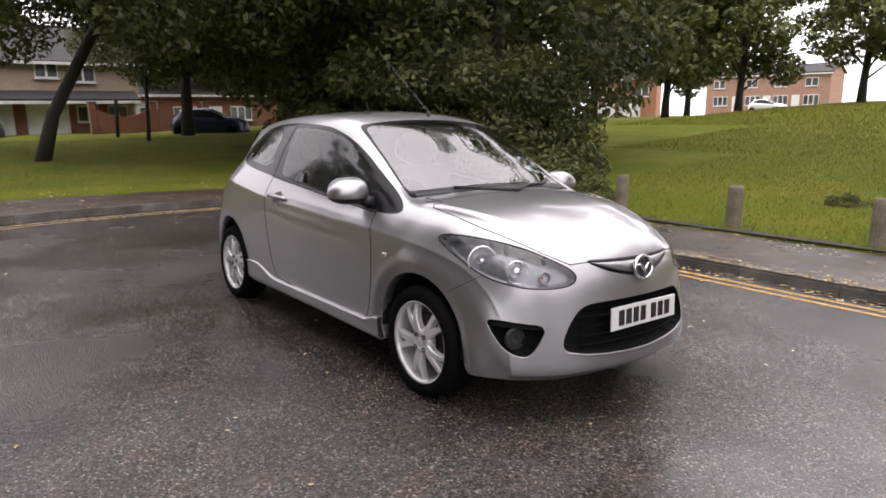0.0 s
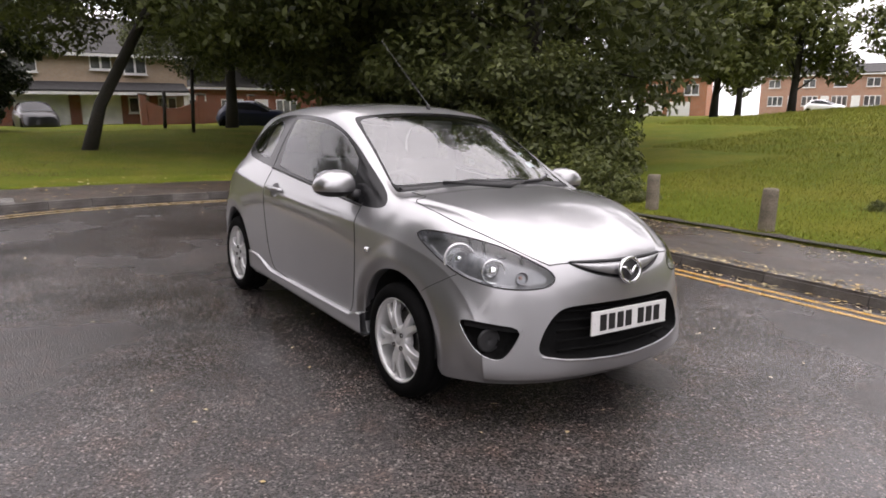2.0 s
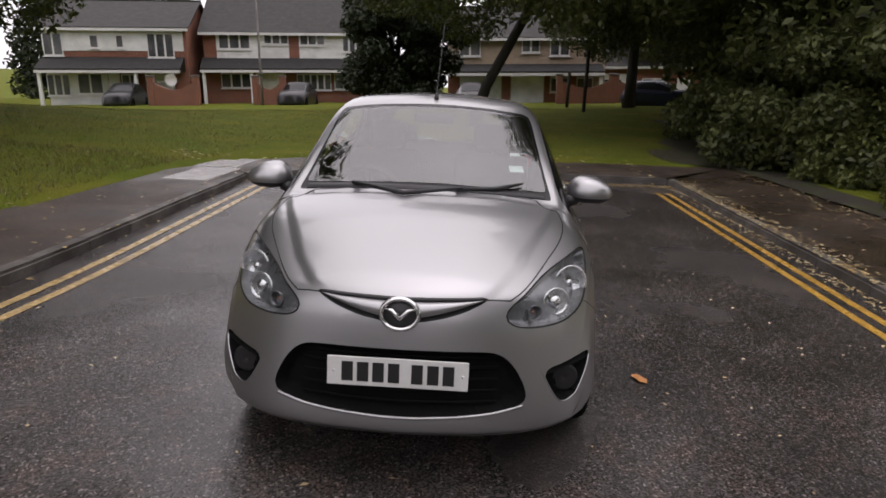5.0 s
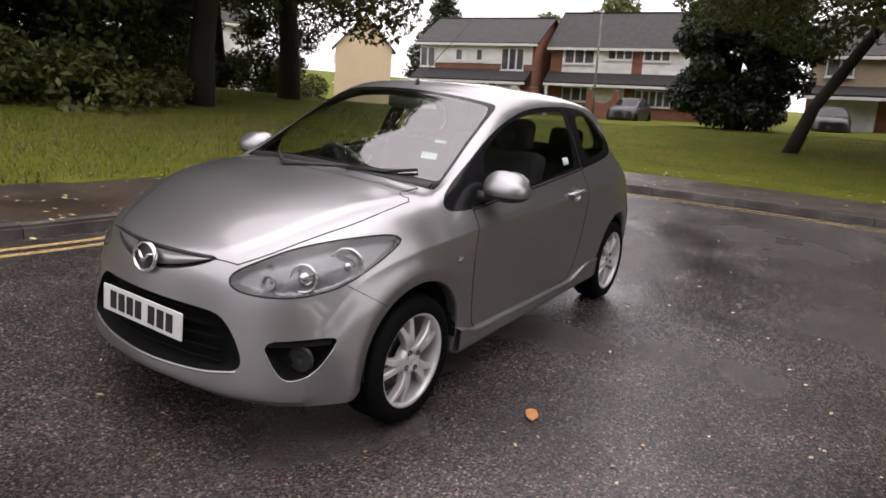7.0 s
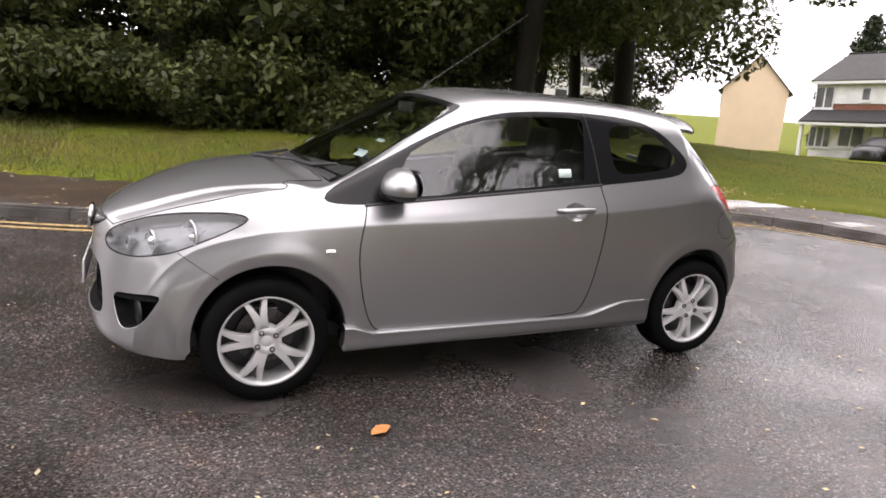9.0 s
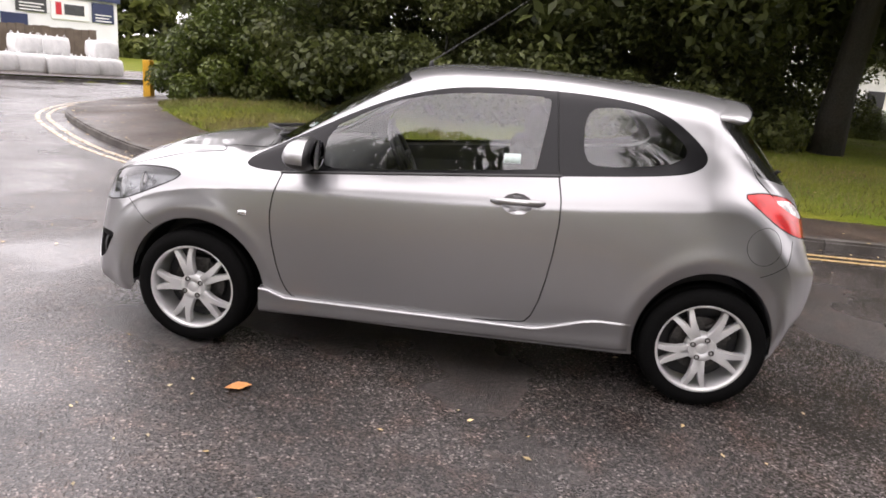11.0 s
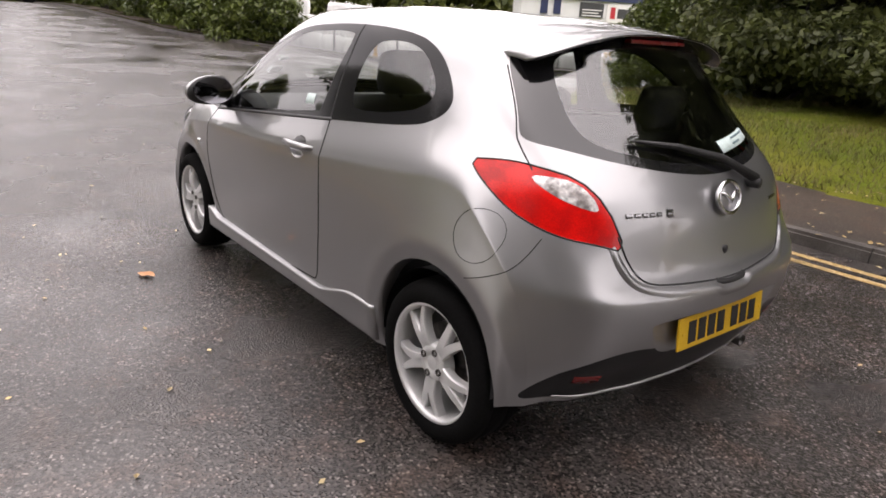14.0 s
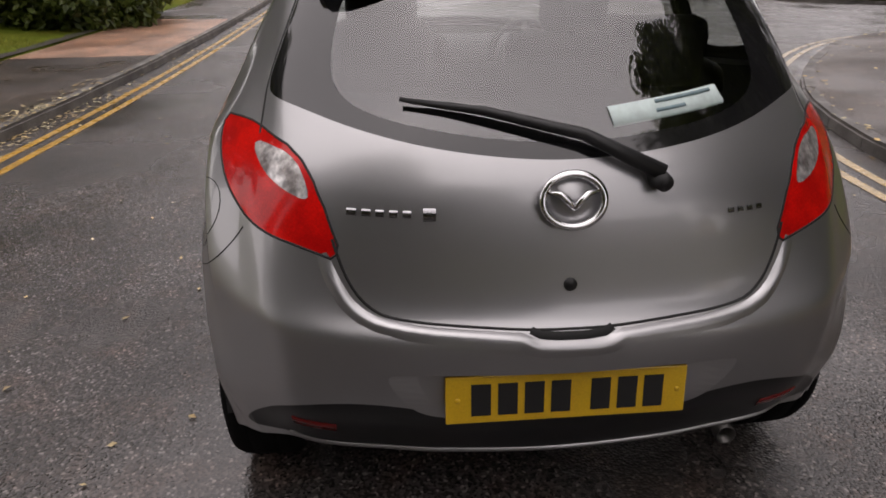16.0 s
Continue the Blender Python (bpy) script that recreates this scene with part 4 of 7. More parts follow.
    part("door_handle", bm, PAINT, door, "silver pull handle", True)
    # mirror: painted cap over a black lower case
    shell = None
    for what, material, keep in (("door_mirror", PAINT, lambda c: c.z > -.42 and c.x > -.12), ("mirror_base", BLACK_PLASTIC, lambda c: c.z <= -.42 or c.x <= -.12)):
        bm = bmesh.new()
        bmesh.ops.create_uvsphere(bm, u_segments=32, v_segments=24, radius=1.0)
        gone = [f for f in bm.faces if not keep(f.calc_center_median())]
        bmesh.ops.delete(bm, geom=gone, context="FACES")
        for v in bm.verts:
            x, y, z = v.co
            fx = math.copysign(abs(x) ** .8, x)
            fy = math.copysign(abs(y) ** .85, y)
            v.co = Vector((.64 + (.110 if x > 0 else .036) * fx, sign * (.872 + .120 * fy), 1.003 + (.088 - .020 * y) * z if z > 0 else 1.003 + .058 * z))
        ob = part(what, bm, material, shell or car, "silver door mirror cap" if shell is None else "black lower and rear mirror case", True)
        shell = shell or ob
    bm = bmesh.new()
    add_lathe(bm, [(0.001, 0), (1, 0), (1.06, .006)], 24, Matrix.Translation((.601, sign * .868, 1.020)) @ Matrix.Rotation(-math.pi / 2, 4, "Y") @ Matrix.Diagonal((.064, .096, 1, 1)))
    part("mirror_glass", bm, MIRROR, shell, "mirror glass", True)
    tube("mirror_stalk", [(.70, sign * .74, .955), (.675, sign * .80, .968)], [.034, .028], BLACK_PLASTIC, shell, 10)
    # lamps behind the clear lens
    for du_, dz_, rad, mat_, what in ((-.60, .772, .070, LAMP_BODY, "high_beam_bowl"), (-.775, .738, .052, LAMP_BODY, "projector"), (-.915, .712, .028, AMBER, "indicator_bulb")):
        hit = cast(flip(FRONT_CORNER), du_, dz_)
        if hit:
            aim = Vector((.92, sign * .35, .12)).normalized()
            m = Matrix.Translation(hit[0] - hit[1] * .05) @ aim.to_track_quat("Z", "Y").to_matrix().to_4x4()
            bm = bmesh.new()
            add_lathe(bm, [(rad * .25, -.02), (rad * .6, -.008), (rad * .92, .012), (rad, .028), (rad * 1.1, .022)], 24, m)
            bulb = part(what, bm, mat_ if what != "indicator_bulb" else LAMP_DARK, lamp, "", True)
            bm = bmesh.new()
            bmesh.ops.create_uvsphere(bm, u_segments=16, v_segments=10, radius=rad * (.62 if what == "projector" else .3), matrix=m)
            part("bulb", bm, AMBER if what == "indicator_bulb" else CHROME, bulb, "", True)
    # fog lamp under a dark lid bar
    strip_on("fog_lid", flip(FOG_CORNER), [(-.672, .482), (-.546, .488), (-.425, .498)], .026, -.006, GRILLE_BLACK, car, 0, label="dark bar over the fog lamp")
    hit = cast(flip(FOG_CORNER), -.535, .425)
    if hit:
        m = Matrix.Translation(hit[0] - hit[1] * .035) @ Vector((1, sign * .2, 0)).to_track_quat("Z", "Y").to_matrix().to_4x4()
        bm = bmesh.new()
        add_lathe(bm, [(.001, .0), (.03, .012), (.042, .006), (.05, .012), (.056, 0)], 24, m)
        part("fog_lamp", bm, BLACK_PLASTIC, car, "dark round fog lamp", True)

strip_on("bonnet_seam", FRONT, BONNET[1:8], 0.006, 0.0014, SEAM, car, 2)
strip_on("bonnet_seam", FRONT, [(-a, b) for a, b in BONNET[1:8]], 0.006, 0.0014, SEAM, car, 2)
strip_on("grille_shadow_strip", FRONT, [(-.30, .769), (0, .767), (.30, .769)], 0.015, 0.003, BLACK_PLASTIC, car, 0, label="black strip under the bonnet edge")
strip_on("bonnet_seam", FRONT, [(-.40, .757), (-.33, .765), (0, .772), (.33, .765), (.40, .757)], 0.006, 0.0014, SEAM, car, 2)
strip_on("tailgate_seam", REAR, both([(.480, .828), (.458, .757), (.42, .70), (.36, .675), (.1, .66), (0, .66)]), 0.007, 0.0014, SEAM, car, 2)
for flip_ in (1, -1):
    strip_on("tailgate_seam", REAR, [(.553 * flip_, 1.286), (.600 * flip_, 1.164), (.628 * flip_, 1.090), (.634 * flip_, 1.05), (.640 * flip_, .998)], 0.006, 0.0014, SEAM, car, 1)
# rounded ledge along the top of the bumper, dipping under the grip
ledge = chaikin([Vector((y, z, 0)) for y, z in ((.497, .80), (.478, .745), (.44, .690), (.37, .664), (.13, .651), (.098, .649), (.078, .637), (.05, .633))], 2)
ledge = resample(ledge + [Vector((-p[0], p[1], 0)) for p in reversed(ledge)], .012)
bm = bmesh.new()
prev = None
got = [cast(REAR, p[0], p[1]) for p in ledge]
for i, (p, n) in enumerate(got):
    t = (got[min(i + 1, len(got) - 1)][0] - got[max(i - 1, 0)][0]).normalized()
    down = t.cross(n).normalized()
    swell = min(1, i / 6, (len(got) - 1 - i) / 6)
    row = [bm.verts.new(p + down * d + n * h) for d, h in ((-.012, -.002), (-.004, .005 * swell), (.005, .0095 * swell), (.011, .0085 * swell), (.018, .004 * swell), (.026, -.002))]
    if prev:
        for k in range(5):
            bm.faces.new((prev[k], prev[k + 1], row[k + 1], row[k]))
    prev = row
part("bumper_ledge", bm, PAINT, car, "rounded ledge along the top of the bumper", True)

# upper grille bar and badges
bm = bmesh.new()
rows_ = []
for k in range(41):
    y = -.300 + .60 * k / 40
    f = 1 - (abs(y) / .303) ** 1.5
    top, low = .757 + .006 * (1 - f), .763 - .064 * f
    one, two = cast(FRONT, y, top), cast(FRONT, y, low)
    rows_.append([bm.verts.new(one[0] - one[1] * .016), bm.verts.new(one[0] + one[1] * .002), bm.verts.new(one[0].lerp(two[0], .5) + one[1] * .006), bm.verts.new(two[0] + two[1] * .002), bm.verts.new(two[0] - two[1] * .016)])
for a, b in zip(rows_, rows_[1:]):
    for k in range(4):
        bm.faces.new((a[k], a[k + 1], b[k + 1], b[k]))
part("grille_bar", bm, PAINT, car, "silver wing-shaped grille bar", True)


def badge(name, centre, aim, w, h, parent, ground):
    """An oval chrome ring with two raised strokes that meet low in the middle."""
    m = Matrix.Translation(centre) @ Vector(aim).to_track_quat("Z", "Y").to_matrix().to_4x4()
    bm = bmesh.new()
    ring = [Vector((w * math.cos(2 * math.pi * k / 40), h * math.sin(2 * math.pi * k / 40), 0)) for k in range(41)]
    add_tube(bm, [m @ p for p in ring], w * .14, 8, False)
    for s in (-1, 1):
        add_tube(bm, [m @ Vector(p) for p in ((s * w * .86, h * .34, .002), (s * w * .45, h * .26, .004), (s * w * .16, -h * .06, .006), (0, -h * .34, .006))], [w * .05, w * .12, w * .13, w * .08], 8)
    made = part(name, bm, CHROME, parent, "chrome oval badge", True)
    bm = bmesh.new()
    add_lathe(bm, [(.001, -.002), (.95, -.002), (.98, -.012)], 32, m @ Matrix.Diagonal((w, h, 1, 1)))
    part("badge_ground", bm, ground, made, "", True)
    return made


badge("front_badge", (1.976, 0, .722), (1, 0, .16), .068, .056, car, BLACK_PLASTIC)
badge("rear_badge", (-1.748, 0, .915), (-1, 0, .28), .062, .052, car, PAINT)
strip_on("tailgate_grip", REAR, [(-.085, .660), (-.06, .651), (.06, .651), (.085, .660)], .020, .002, SEAM, car, 1, label="dark grip slot under the tailgate edge", step=.01)
lock = cast(REAR, 0, .742)
tube("tailgate_lock", [lock[0] + Vector((.01, 0, 0)), lock[0] - Vector((.004, 0, 0))], .014, BLACK_PLASTIC, car, 14, "black tailgate lock")
for k, (y, w) in enumerate(((.437, .024), (.407, .022), (.380, .020), (.353, .020), (.326, .020), (.282, .030))):
    strip_on("lettering_bar", REAR, [(y - w * .42, .885), (y + w * .42, .885)], .016 if k < 5 else .028, 0.004, DULL_CHROME, car, 0, step=0.006)
for y in (-.345, -.368, -.391, -.414):
    strip_on("lettering_bar", REAR, [(y - .007, .870), (y + .007, .870)], .012, 0.003, DULL_CHROME, car, 0, step=0.006)


def number_plate(name, m, material, label):
    """Plate with seven plain bars, four and three."""
    bm = bmesh.new()
    add_box(bm, (-.26, -.0555, -.004), (.26, .0555, .004), 0.003)
    bmesh.ops.transform(bm, matrix=m, verts=bm.verts)
    plate = part(name, bm, material, car, label)
    for k, x in enumerate((-.185, -.128, -.071, -.014, .072, .130, .187)):
        bm = bmesh.new()
        add_box(bm, (x - .021, -.037, .0035), (x + .021, .037, .006))
        bmesh.ops.transform(bm, matrix=m, verts=bm.verts)
        part("plate_bar", bm, PLATE_BLACK, plate)
    for x in (-.235, .24):
        bm = bmesh.new()
        add_lathe(bm, [(.001, .006), (.006, .005), (.007, .003)], 10, m @ Matrix.Translation((x, 0, 0)))
        part("plate_screw", bm, material, plate, "", True)


number_plate("front_plate", Matrix.Translation((1.999, 0, .502)) @ Matrix((Vector((0, 1, 0)), Vector((-.05, 0, 1)), Vector((1, 0, .05)))).transposed().to_4x4(), WHITE_PLATE, "white front number plate with plain black bars")
number_plate("rear_plate", Matrix.Translation((-1.808, 0, .500)) @ Matrix((Vector((0, -1, 0)), Vector((.10, 0, 1)), Vector((-1, 0, .10)))).transposed().to_4x4(), YELLOW_PLATE, "yellow rear number plate with plain black bars")

# plate recess: slanted walls down to a back panel
ring = chaikin([Vector((*p, 0)) for p in RECESS], 2, True)
bm = bmesh.new()
rim, base_ = [], []
for p in ring:
    hit = cast(REAR, p[0], p[1])
    rim.append(bm.verts.new(hit[0]))
    base_.append(bm.verts.new((-1.782, p[0] * .84, .49 + (p[1] - .49) * .95)))
for k in range(len(ring)):
    n_ = (k + 1) % len(ring)
    bm.faces.new((rim[k], rim[n_], base_[n_], base_[k]))
bm.faces.new(base_)
part("plate_recess", bm, PAINT, car, "silver recess for the rear plate")
# intake bars
for z in (.375, .42, .465, .51, .55):
    hit = [cast(FRONT, y, z) for y in (-.38, -.19, 0, .19, .38)]
    tube("intake_bar", [h[0] - h[1] * .035 for h in hit], .006, GRILLE_BLACK, car, 6)
strip_on("lip_line", FRONT, [(-.47, .360), (-.32, .331), (0, .318), (.32, .331), (.47, .360)], .012, .003, PAINT, car, 1, label="bright edge of the intake")

# spoiler
bm = bmesh.new()
prev = None
for k in range(33):
    y = -.545 + 1.09 * k / 32
    f = 1 - (abs(y) / .545) ** 3.5
    z0 = 1.428 - .09 * (abs(y) / .53) ** 2.6
    tip = -1.30 - .100 * max(0, f) ** .6
    ring = [(-1.12, y, z0 - .008), (-1.20, y, z0 - .006), (tip + .06, y, z0 - .012), (tip + .01, y * .985, z0 - .021), (tip, y * .985, z0 - .026), (tip + .012, y * .98, z0 - .030), (tip + .085, y * .97, z0 - .045 + .028 * (1 - f)), (-1.20, y * .97, z0 - .058 + .040 * (1 - f))]
    row = [bm.verts.new(p) for p in ring]
    if prev:
        for a in range(len(row)):
            bm.faces.new((prev[a], prev[(a + 1) % len(row)], row[(a + 1) % len(row)], row[a]))
    else:
        bm.faces.new(row)
    prev = row
bm.faces.new(prev[::-1])
spoiler = part("roof_spoiler", bm, PAINT, car, "silver roof spoiler", True)
bm = bmesh.new()
prev = None
for k in range(33):
    y = -.535 + 1.07 * k / 32
    z0 = 1.428 - .09 * (abs(y) / .53) ** 2.6
    f = 1 - (abs(y) / .545) ** 3.5
    tip = -1.30 - .100 * max(0, f) ** .6
    row = [bm.verts.new((tip - .003, y * .985, z0 - .022)), bm.verts.new((tip + .010, y * .98, z0 - .034)), bm.verts.new((tip + .083, y * .97, z0 - .049 + .028 * (1 - f)))]
    if prev:
        for a in range(2):
            bm.faces.new((prev[a], prev[a + 1], row[a + 1], row[a]))
    prev = row
part("spoiler_underside", bm, BLACK_GLOSS, spoiler, "black underside", True)
bm = bmesh.new()
add_box(bm, (-1.391, -.155, 1.374), (-1.360, .155, 1.388), .004)
part("brake_light", bm, DARK_RED, spoiler, "dark red high brake light")

# wipers, aerial, exhaust
for pts in ([(-.36, 1.030), (-.08, 1.024), (.20, 1.030)], [(.16, 1.026), (.36, 1.030), (.49, 1.050)]):
    got = [cast(FRONT, *p) for p in pts]
    tube("front_wiper", [g[0] + g[1] * .014 for g in got], [.009, .012, .006], BLACK_PLASTIC, car, 6, "black windscreen wiper")
strip_on("scuttle", FRONT, [(-.60, 1.005), (-.3, 1.03), (0, 1.036), (.3, 1.03), (.60, 1.005)], .045, .006, BLACK_PLASTIC, car, 1, label="black scuttle panel")
got = [cast(REAR, *p) for p in ((.327, 1.076), (.162, 1.056), (-.031, 1.012), (-.180, .945))]
wiper = tube("rear_wiper", [g[0] + g[1] * o for g, o in zip(got, (.018, .022, .028, .03))], [.005, .010, .013, .018], BLACK_PLASTIC, car, 8, "black rear wiper arm")
foot = got[-1][0]
tube("wiper_pivot", [foot - Vector((-.01, 0, 0)), foot - Vector((.045, 0, 0))], [.022, .018], BLACK_PLASTIC, wiper, 12)
tube("aerial", [(.235, 0, 1.43), (.232, 0, 1.475), (.225, 0, 1.482), (AERIAL_TIP[0] * .5 + .11, 0, AERIAL_TIP[1] * .5 + .74), (AERIAL_TIP[0], 0, AERIAL_TIP[1])], [.018, .010, .0028, .0022, .0014], BLACK_PLASTIC, car, 8, "thin black roof aerial")
bm = bmesh.new()
add_lathe(bm, [(.022, 0), (.026, 0), (.026, .12), (.022, .12)], 20, Matrix.Translation((-1.68, -.46, .250)) @ Matrix.Rotation(math.pi / 2, 4, "Y"), True)
part("exhaust_pipe", bm, DISC, car, "dull steel exhaust tip", True)
for s in (-1, 1):
    strip_on("rear_reflector", REAR, [(s * .50, .372), (s * .60, .385)], .035, .003, DARK_RED, car, 0, label="dark red bumper reflector")
strip_on("valance_edge", REAR, [(-.62, .305), (-.40, .284), (0, .280), (.40, .284), (.62, .305)], .012, .005, PAINT, car, 1)

# underside and wheel housings
bm = bmesh.new()
add_box(bm, (-1.50, -.60, .21), (1.70, .60, .30), .02)
add_box(bm, (-.88, -.78, .205), (.86, .78, .25), .01)
part("underbody", bm, BLACK_PLASTIC, car, "black underbody")
for cx, r in ((1.215, .338), (-1.226, .305)):
    for s in (-1, 1):
        bm = bmesh.new()
        rows_ = []
        for k in range(25):
            a = math.pi * (-.02 + 1.04 * k / 24)
            rows_.append([bm.verts.new((cx + r * math.cos(a), s * y, .315 + r * math.sin(a))) for y in (.52, .70, .79)])
        for a, b in zip(rows_, rows_[1:]):
            for q in (0, 1):
                bm.faces.new((a[q], a[q + 1], b[q + 1], b[q]))
        bm.faces.new([row[0] for row in rows_])
        part("wheel_housing", bm, BLACK_PLASTIC, car)


def build_wheel():
    """Wheel about the y axis, outside towards +y."""
    turn = Matrix.Rotation(-math.pi / 2, 4, "X")
    w = new("wheel")
    w.parent = car
    w["label"] = "silver five twin-spoke alloy wheel"
    bm = bmesh.new()
    add_lathe(bm, [(.205, -.09), (.245, -.10), (.280, -.092), (.292, -.075), (.292, -.04), (.288, -.038), (.288, -.032), (.292, -.03), (.291, .03), (.287, .032), (.287, .038), (.290, .04), (.286, .066), (.276, .084), (.250, .094), (.225, .092), (.210, .084)], 56, turn)
    part("tyre", bm, TYRE, w, "black low-profile tyre", True)
    bm = bmesh.new()
    add_lathe(bm, [(.203, -.09), (.197, -.07), (.196, .03), (.1975, .068), (.203, .080), (.2135, .086), (.2135, .080), (.211, .060)], 56, turn)
    part("rim", bm, ALLOY, w, "bright alloy rim", True)
    bm = bmesh.new()
    for k in range(5):
        for s in (-1, 1):
            base_a = 2 * math.pi * k / 5
            prev = None
            c, t = Vector((math.cos(base_a), 0, math.sin(base_a))), Vector((-math.sin(base_a), 0, math.cos(base_a)))
            for q in range(9):
                u = q / 8
                rad = .04 + .162 * u
                side_ = s * (.007 + .037 * u ** 1.9)
                wide = .0215 - .0085 * u
                y = .066 + .012 * math.sin(math.pi * min(1, u * 1.05)) - .004 * u
                p = c * math.sqrt(max(1e-6, rad * rad - side_ * side_)) + t * side_
                row = [bm.verts.new(p + t * a + Vector((0, y + b, 0))) for a, b in ((-wide, -.03), (-wide, -.002), (-wide * .82, .004), (wide * .82, .004), (wide, -.002), (wide, -.03))]
                if prev:
                    for a in range(5):
                        bm.faces.new((prev[a], prev[a + 1], row[a + 1], row[a]))
                prev = row
    part("spokes", bm, ALLOY, w, "five forked flat-faced spokes")
    bm = bmesh.new()
    add_lathe(bm, [(.001, .073), (.024, .073), (.028, .070), (.030, .074), (.060, .0745), (.068, .066), (.074, .03)], 40, turn)
    part("hub", bm, ALLOY, w, "hub with a round cap", True)
    for k in range(4):
        a = math.pi / 4 + k * math.pi / 2 + .2
        bm = bmesh.new()
        add_lathe(bm, [(.001, .074), (.007, .074), (.008, .080), (.0125, .081), (.0135, .060)], 12, Matrix.Translation((.047 * math.cos(a), 0, .047 * math.sin(a))) @ turn)
        part("wheel_nut", bm, DISC, w, "", True)
    bm = bmesh.new()
    add_lathe(bm, [(.05, .0), (.13, .0), (.13, -.02), (.05, -.02)], 40, turn, True)
    add_box(bm, (-.05, -.045, .06), (.06, .012, .14), .008)
    part("brake_disc", bm, DISC, w, "grey brake disc")
    bm = bmesh.new()
    add_lathe(bm, [(.001, -.05), (.19, -.05)], 40, turn)
    part("dark_backing", bm, BLACK_PLASTIC, w)
    return w


first = build_wheel()
first.matrix_basis = pose(1.235, .722, .292, 0, -3, 0)
for x, s, rot in ((-1.235, 1, -55), (1.235, -1, 10), (-1.235, -1, -14)):
    w = copy_thing(first, Matrix())
    w.parent = car
    w.matrix_basis = pose(x, s * .722, .292, 0, 0, 0 if s > 0 else 180) @ Matrix.Rotation(radians(rot), 4, "Y")  # each stands at its own angle

# cabin
bm = bmesh.new()
prev = None
for k in range(13):
    y = -.66 + 1.32 * k / 12
    row = [bm.verts.new(p) for p in ((.98, y, .96), (.80, y, .985), (.62, y, .965 + .02 * math.cos(y * 5)), (.52, y, .92), (.50, y, .70), (.60, y, .45))]
    if prev:
        for a in range(5):
            bm.faces.new((prev[a], prev[a + 1], row[a + 1], row[a]))
    prev = row
part("dashboard", bm, CABIN, car, "dark grey dashboard", True)
bm = bmesh.new()
ring = [Matrix.Translation((.42, -.36, .90)) @ Matrix.Rotation(radians(-62), 4, "Y") @ Vector((.185 * math.cos(k * math.pi / 18), .185 * math.sin(k * math.pi / 18), 0)) for k in range(37)]
add_tube(bm, ring, .017, 8, False)
add_tube(bm, [ring[0], ring[18]], .02, 8)
add_tube(bm, [(.42, -.36, .90), ring[27]], .02, 8)
add_tube(bm, [(.62, -.36, .82), (.42, -.36, .90)], [.05, .07], 10)
part("steering_wheel", bm, BLACK_PLASTIC, car, "black three-spoke steering wheel", True)


def seat(x, y, wide, name, label):
    bm = bmesh.new()
    add_box(bm, (-.25, -wide / 2, .0), (.27, wide / 2, .17), .05, Matrix.Translation((x, y, .38)))
    add_box(bm, (-.07, -wide / 2, .0), (.07, wide / 2, .62), .055, Matrix.Translation((x - .25, y, .50)) @ Matrix.Rotation(radians(-17), 4, "Y"))
    ob = part(name, bm, CLOTH, car, label, True)
    rests = [y] if wide < .7 else [y - .36, y + .36]
    for r in rests:
        bm = bmesh.new()
        add_box(bm, (-.05, -.13, 0), (.05, .13, .19), .045, Matrix.Translation((x - .455, r, 1.10 if wide < .7 else 1.03)) @ Matrix.Rotation(radians(-10), 4, "Y"))
        add_tube(bm, [(x - .43, r, 1.02), (x - .455, r, 1.14)], .012, 6)
        part("headrest", bm, CLOTH, ob, "", True)


seat(.10, .36, .50, "front_seat", "dark cloth front seat")
seat(.10, -.36, .50, "front_seat", "dark cloth front seat")
seat(-.72, 0, 1.16, "rear_bench", "dark cloth rear bench")
bm = bmesh.new()
add_box(bm, (-.005, -.115, -.03), (.025, .115, .03), .012, Matrix.Translation((.33, 0, 1.345)))
part("rear_view_mirror", bm, BLACK_PLASTIC, car, "black rear-view mirror", True)
bm = bmesh.new()
add_box(bm, (-1.58, -.52, .62), (-1.12, .52, .66), .01)
part("parcel_shelf", bm, CABIN, car, "dark load cover")
# paper slips behind the glass
strip_on("paper_slip", FRONT, [(.43, 1.125), (.505, 1.122)], .05, -.010, STICKER, car, 0, label="white slip behind the windscreen", step=.01)
strip_on("paper_slip", FRONT, [(.435, 1.19), (.49, 1.187)], .022, -.010, STICKER, car, 0, label="white slip behind the windscreen", step=.01)
strip_on("window_label", SIDE, [(-.235, 1.075), (-.31, 1.078)], .045, .003, STICKER, car, 0, label="small white label on the window", step=.01)
strip_on("dealer_sticker", REAR, [(-.10, 1.052), (-.36, 1.082)], .050, .003, STICKER, car, 0, label="pale green sticker with plain print bars", step=.01)
for o, a, b in ((.010, .20, .335), (-.006, .20, .27)):
    strip_on("print_bar", REAR, [(-a, 1.052 + (a - .1) * .115 + o), (-b, 1.052 + (b - .1) * .115 + o)], .010, .0045, PRINT, car, 0, step=.01)

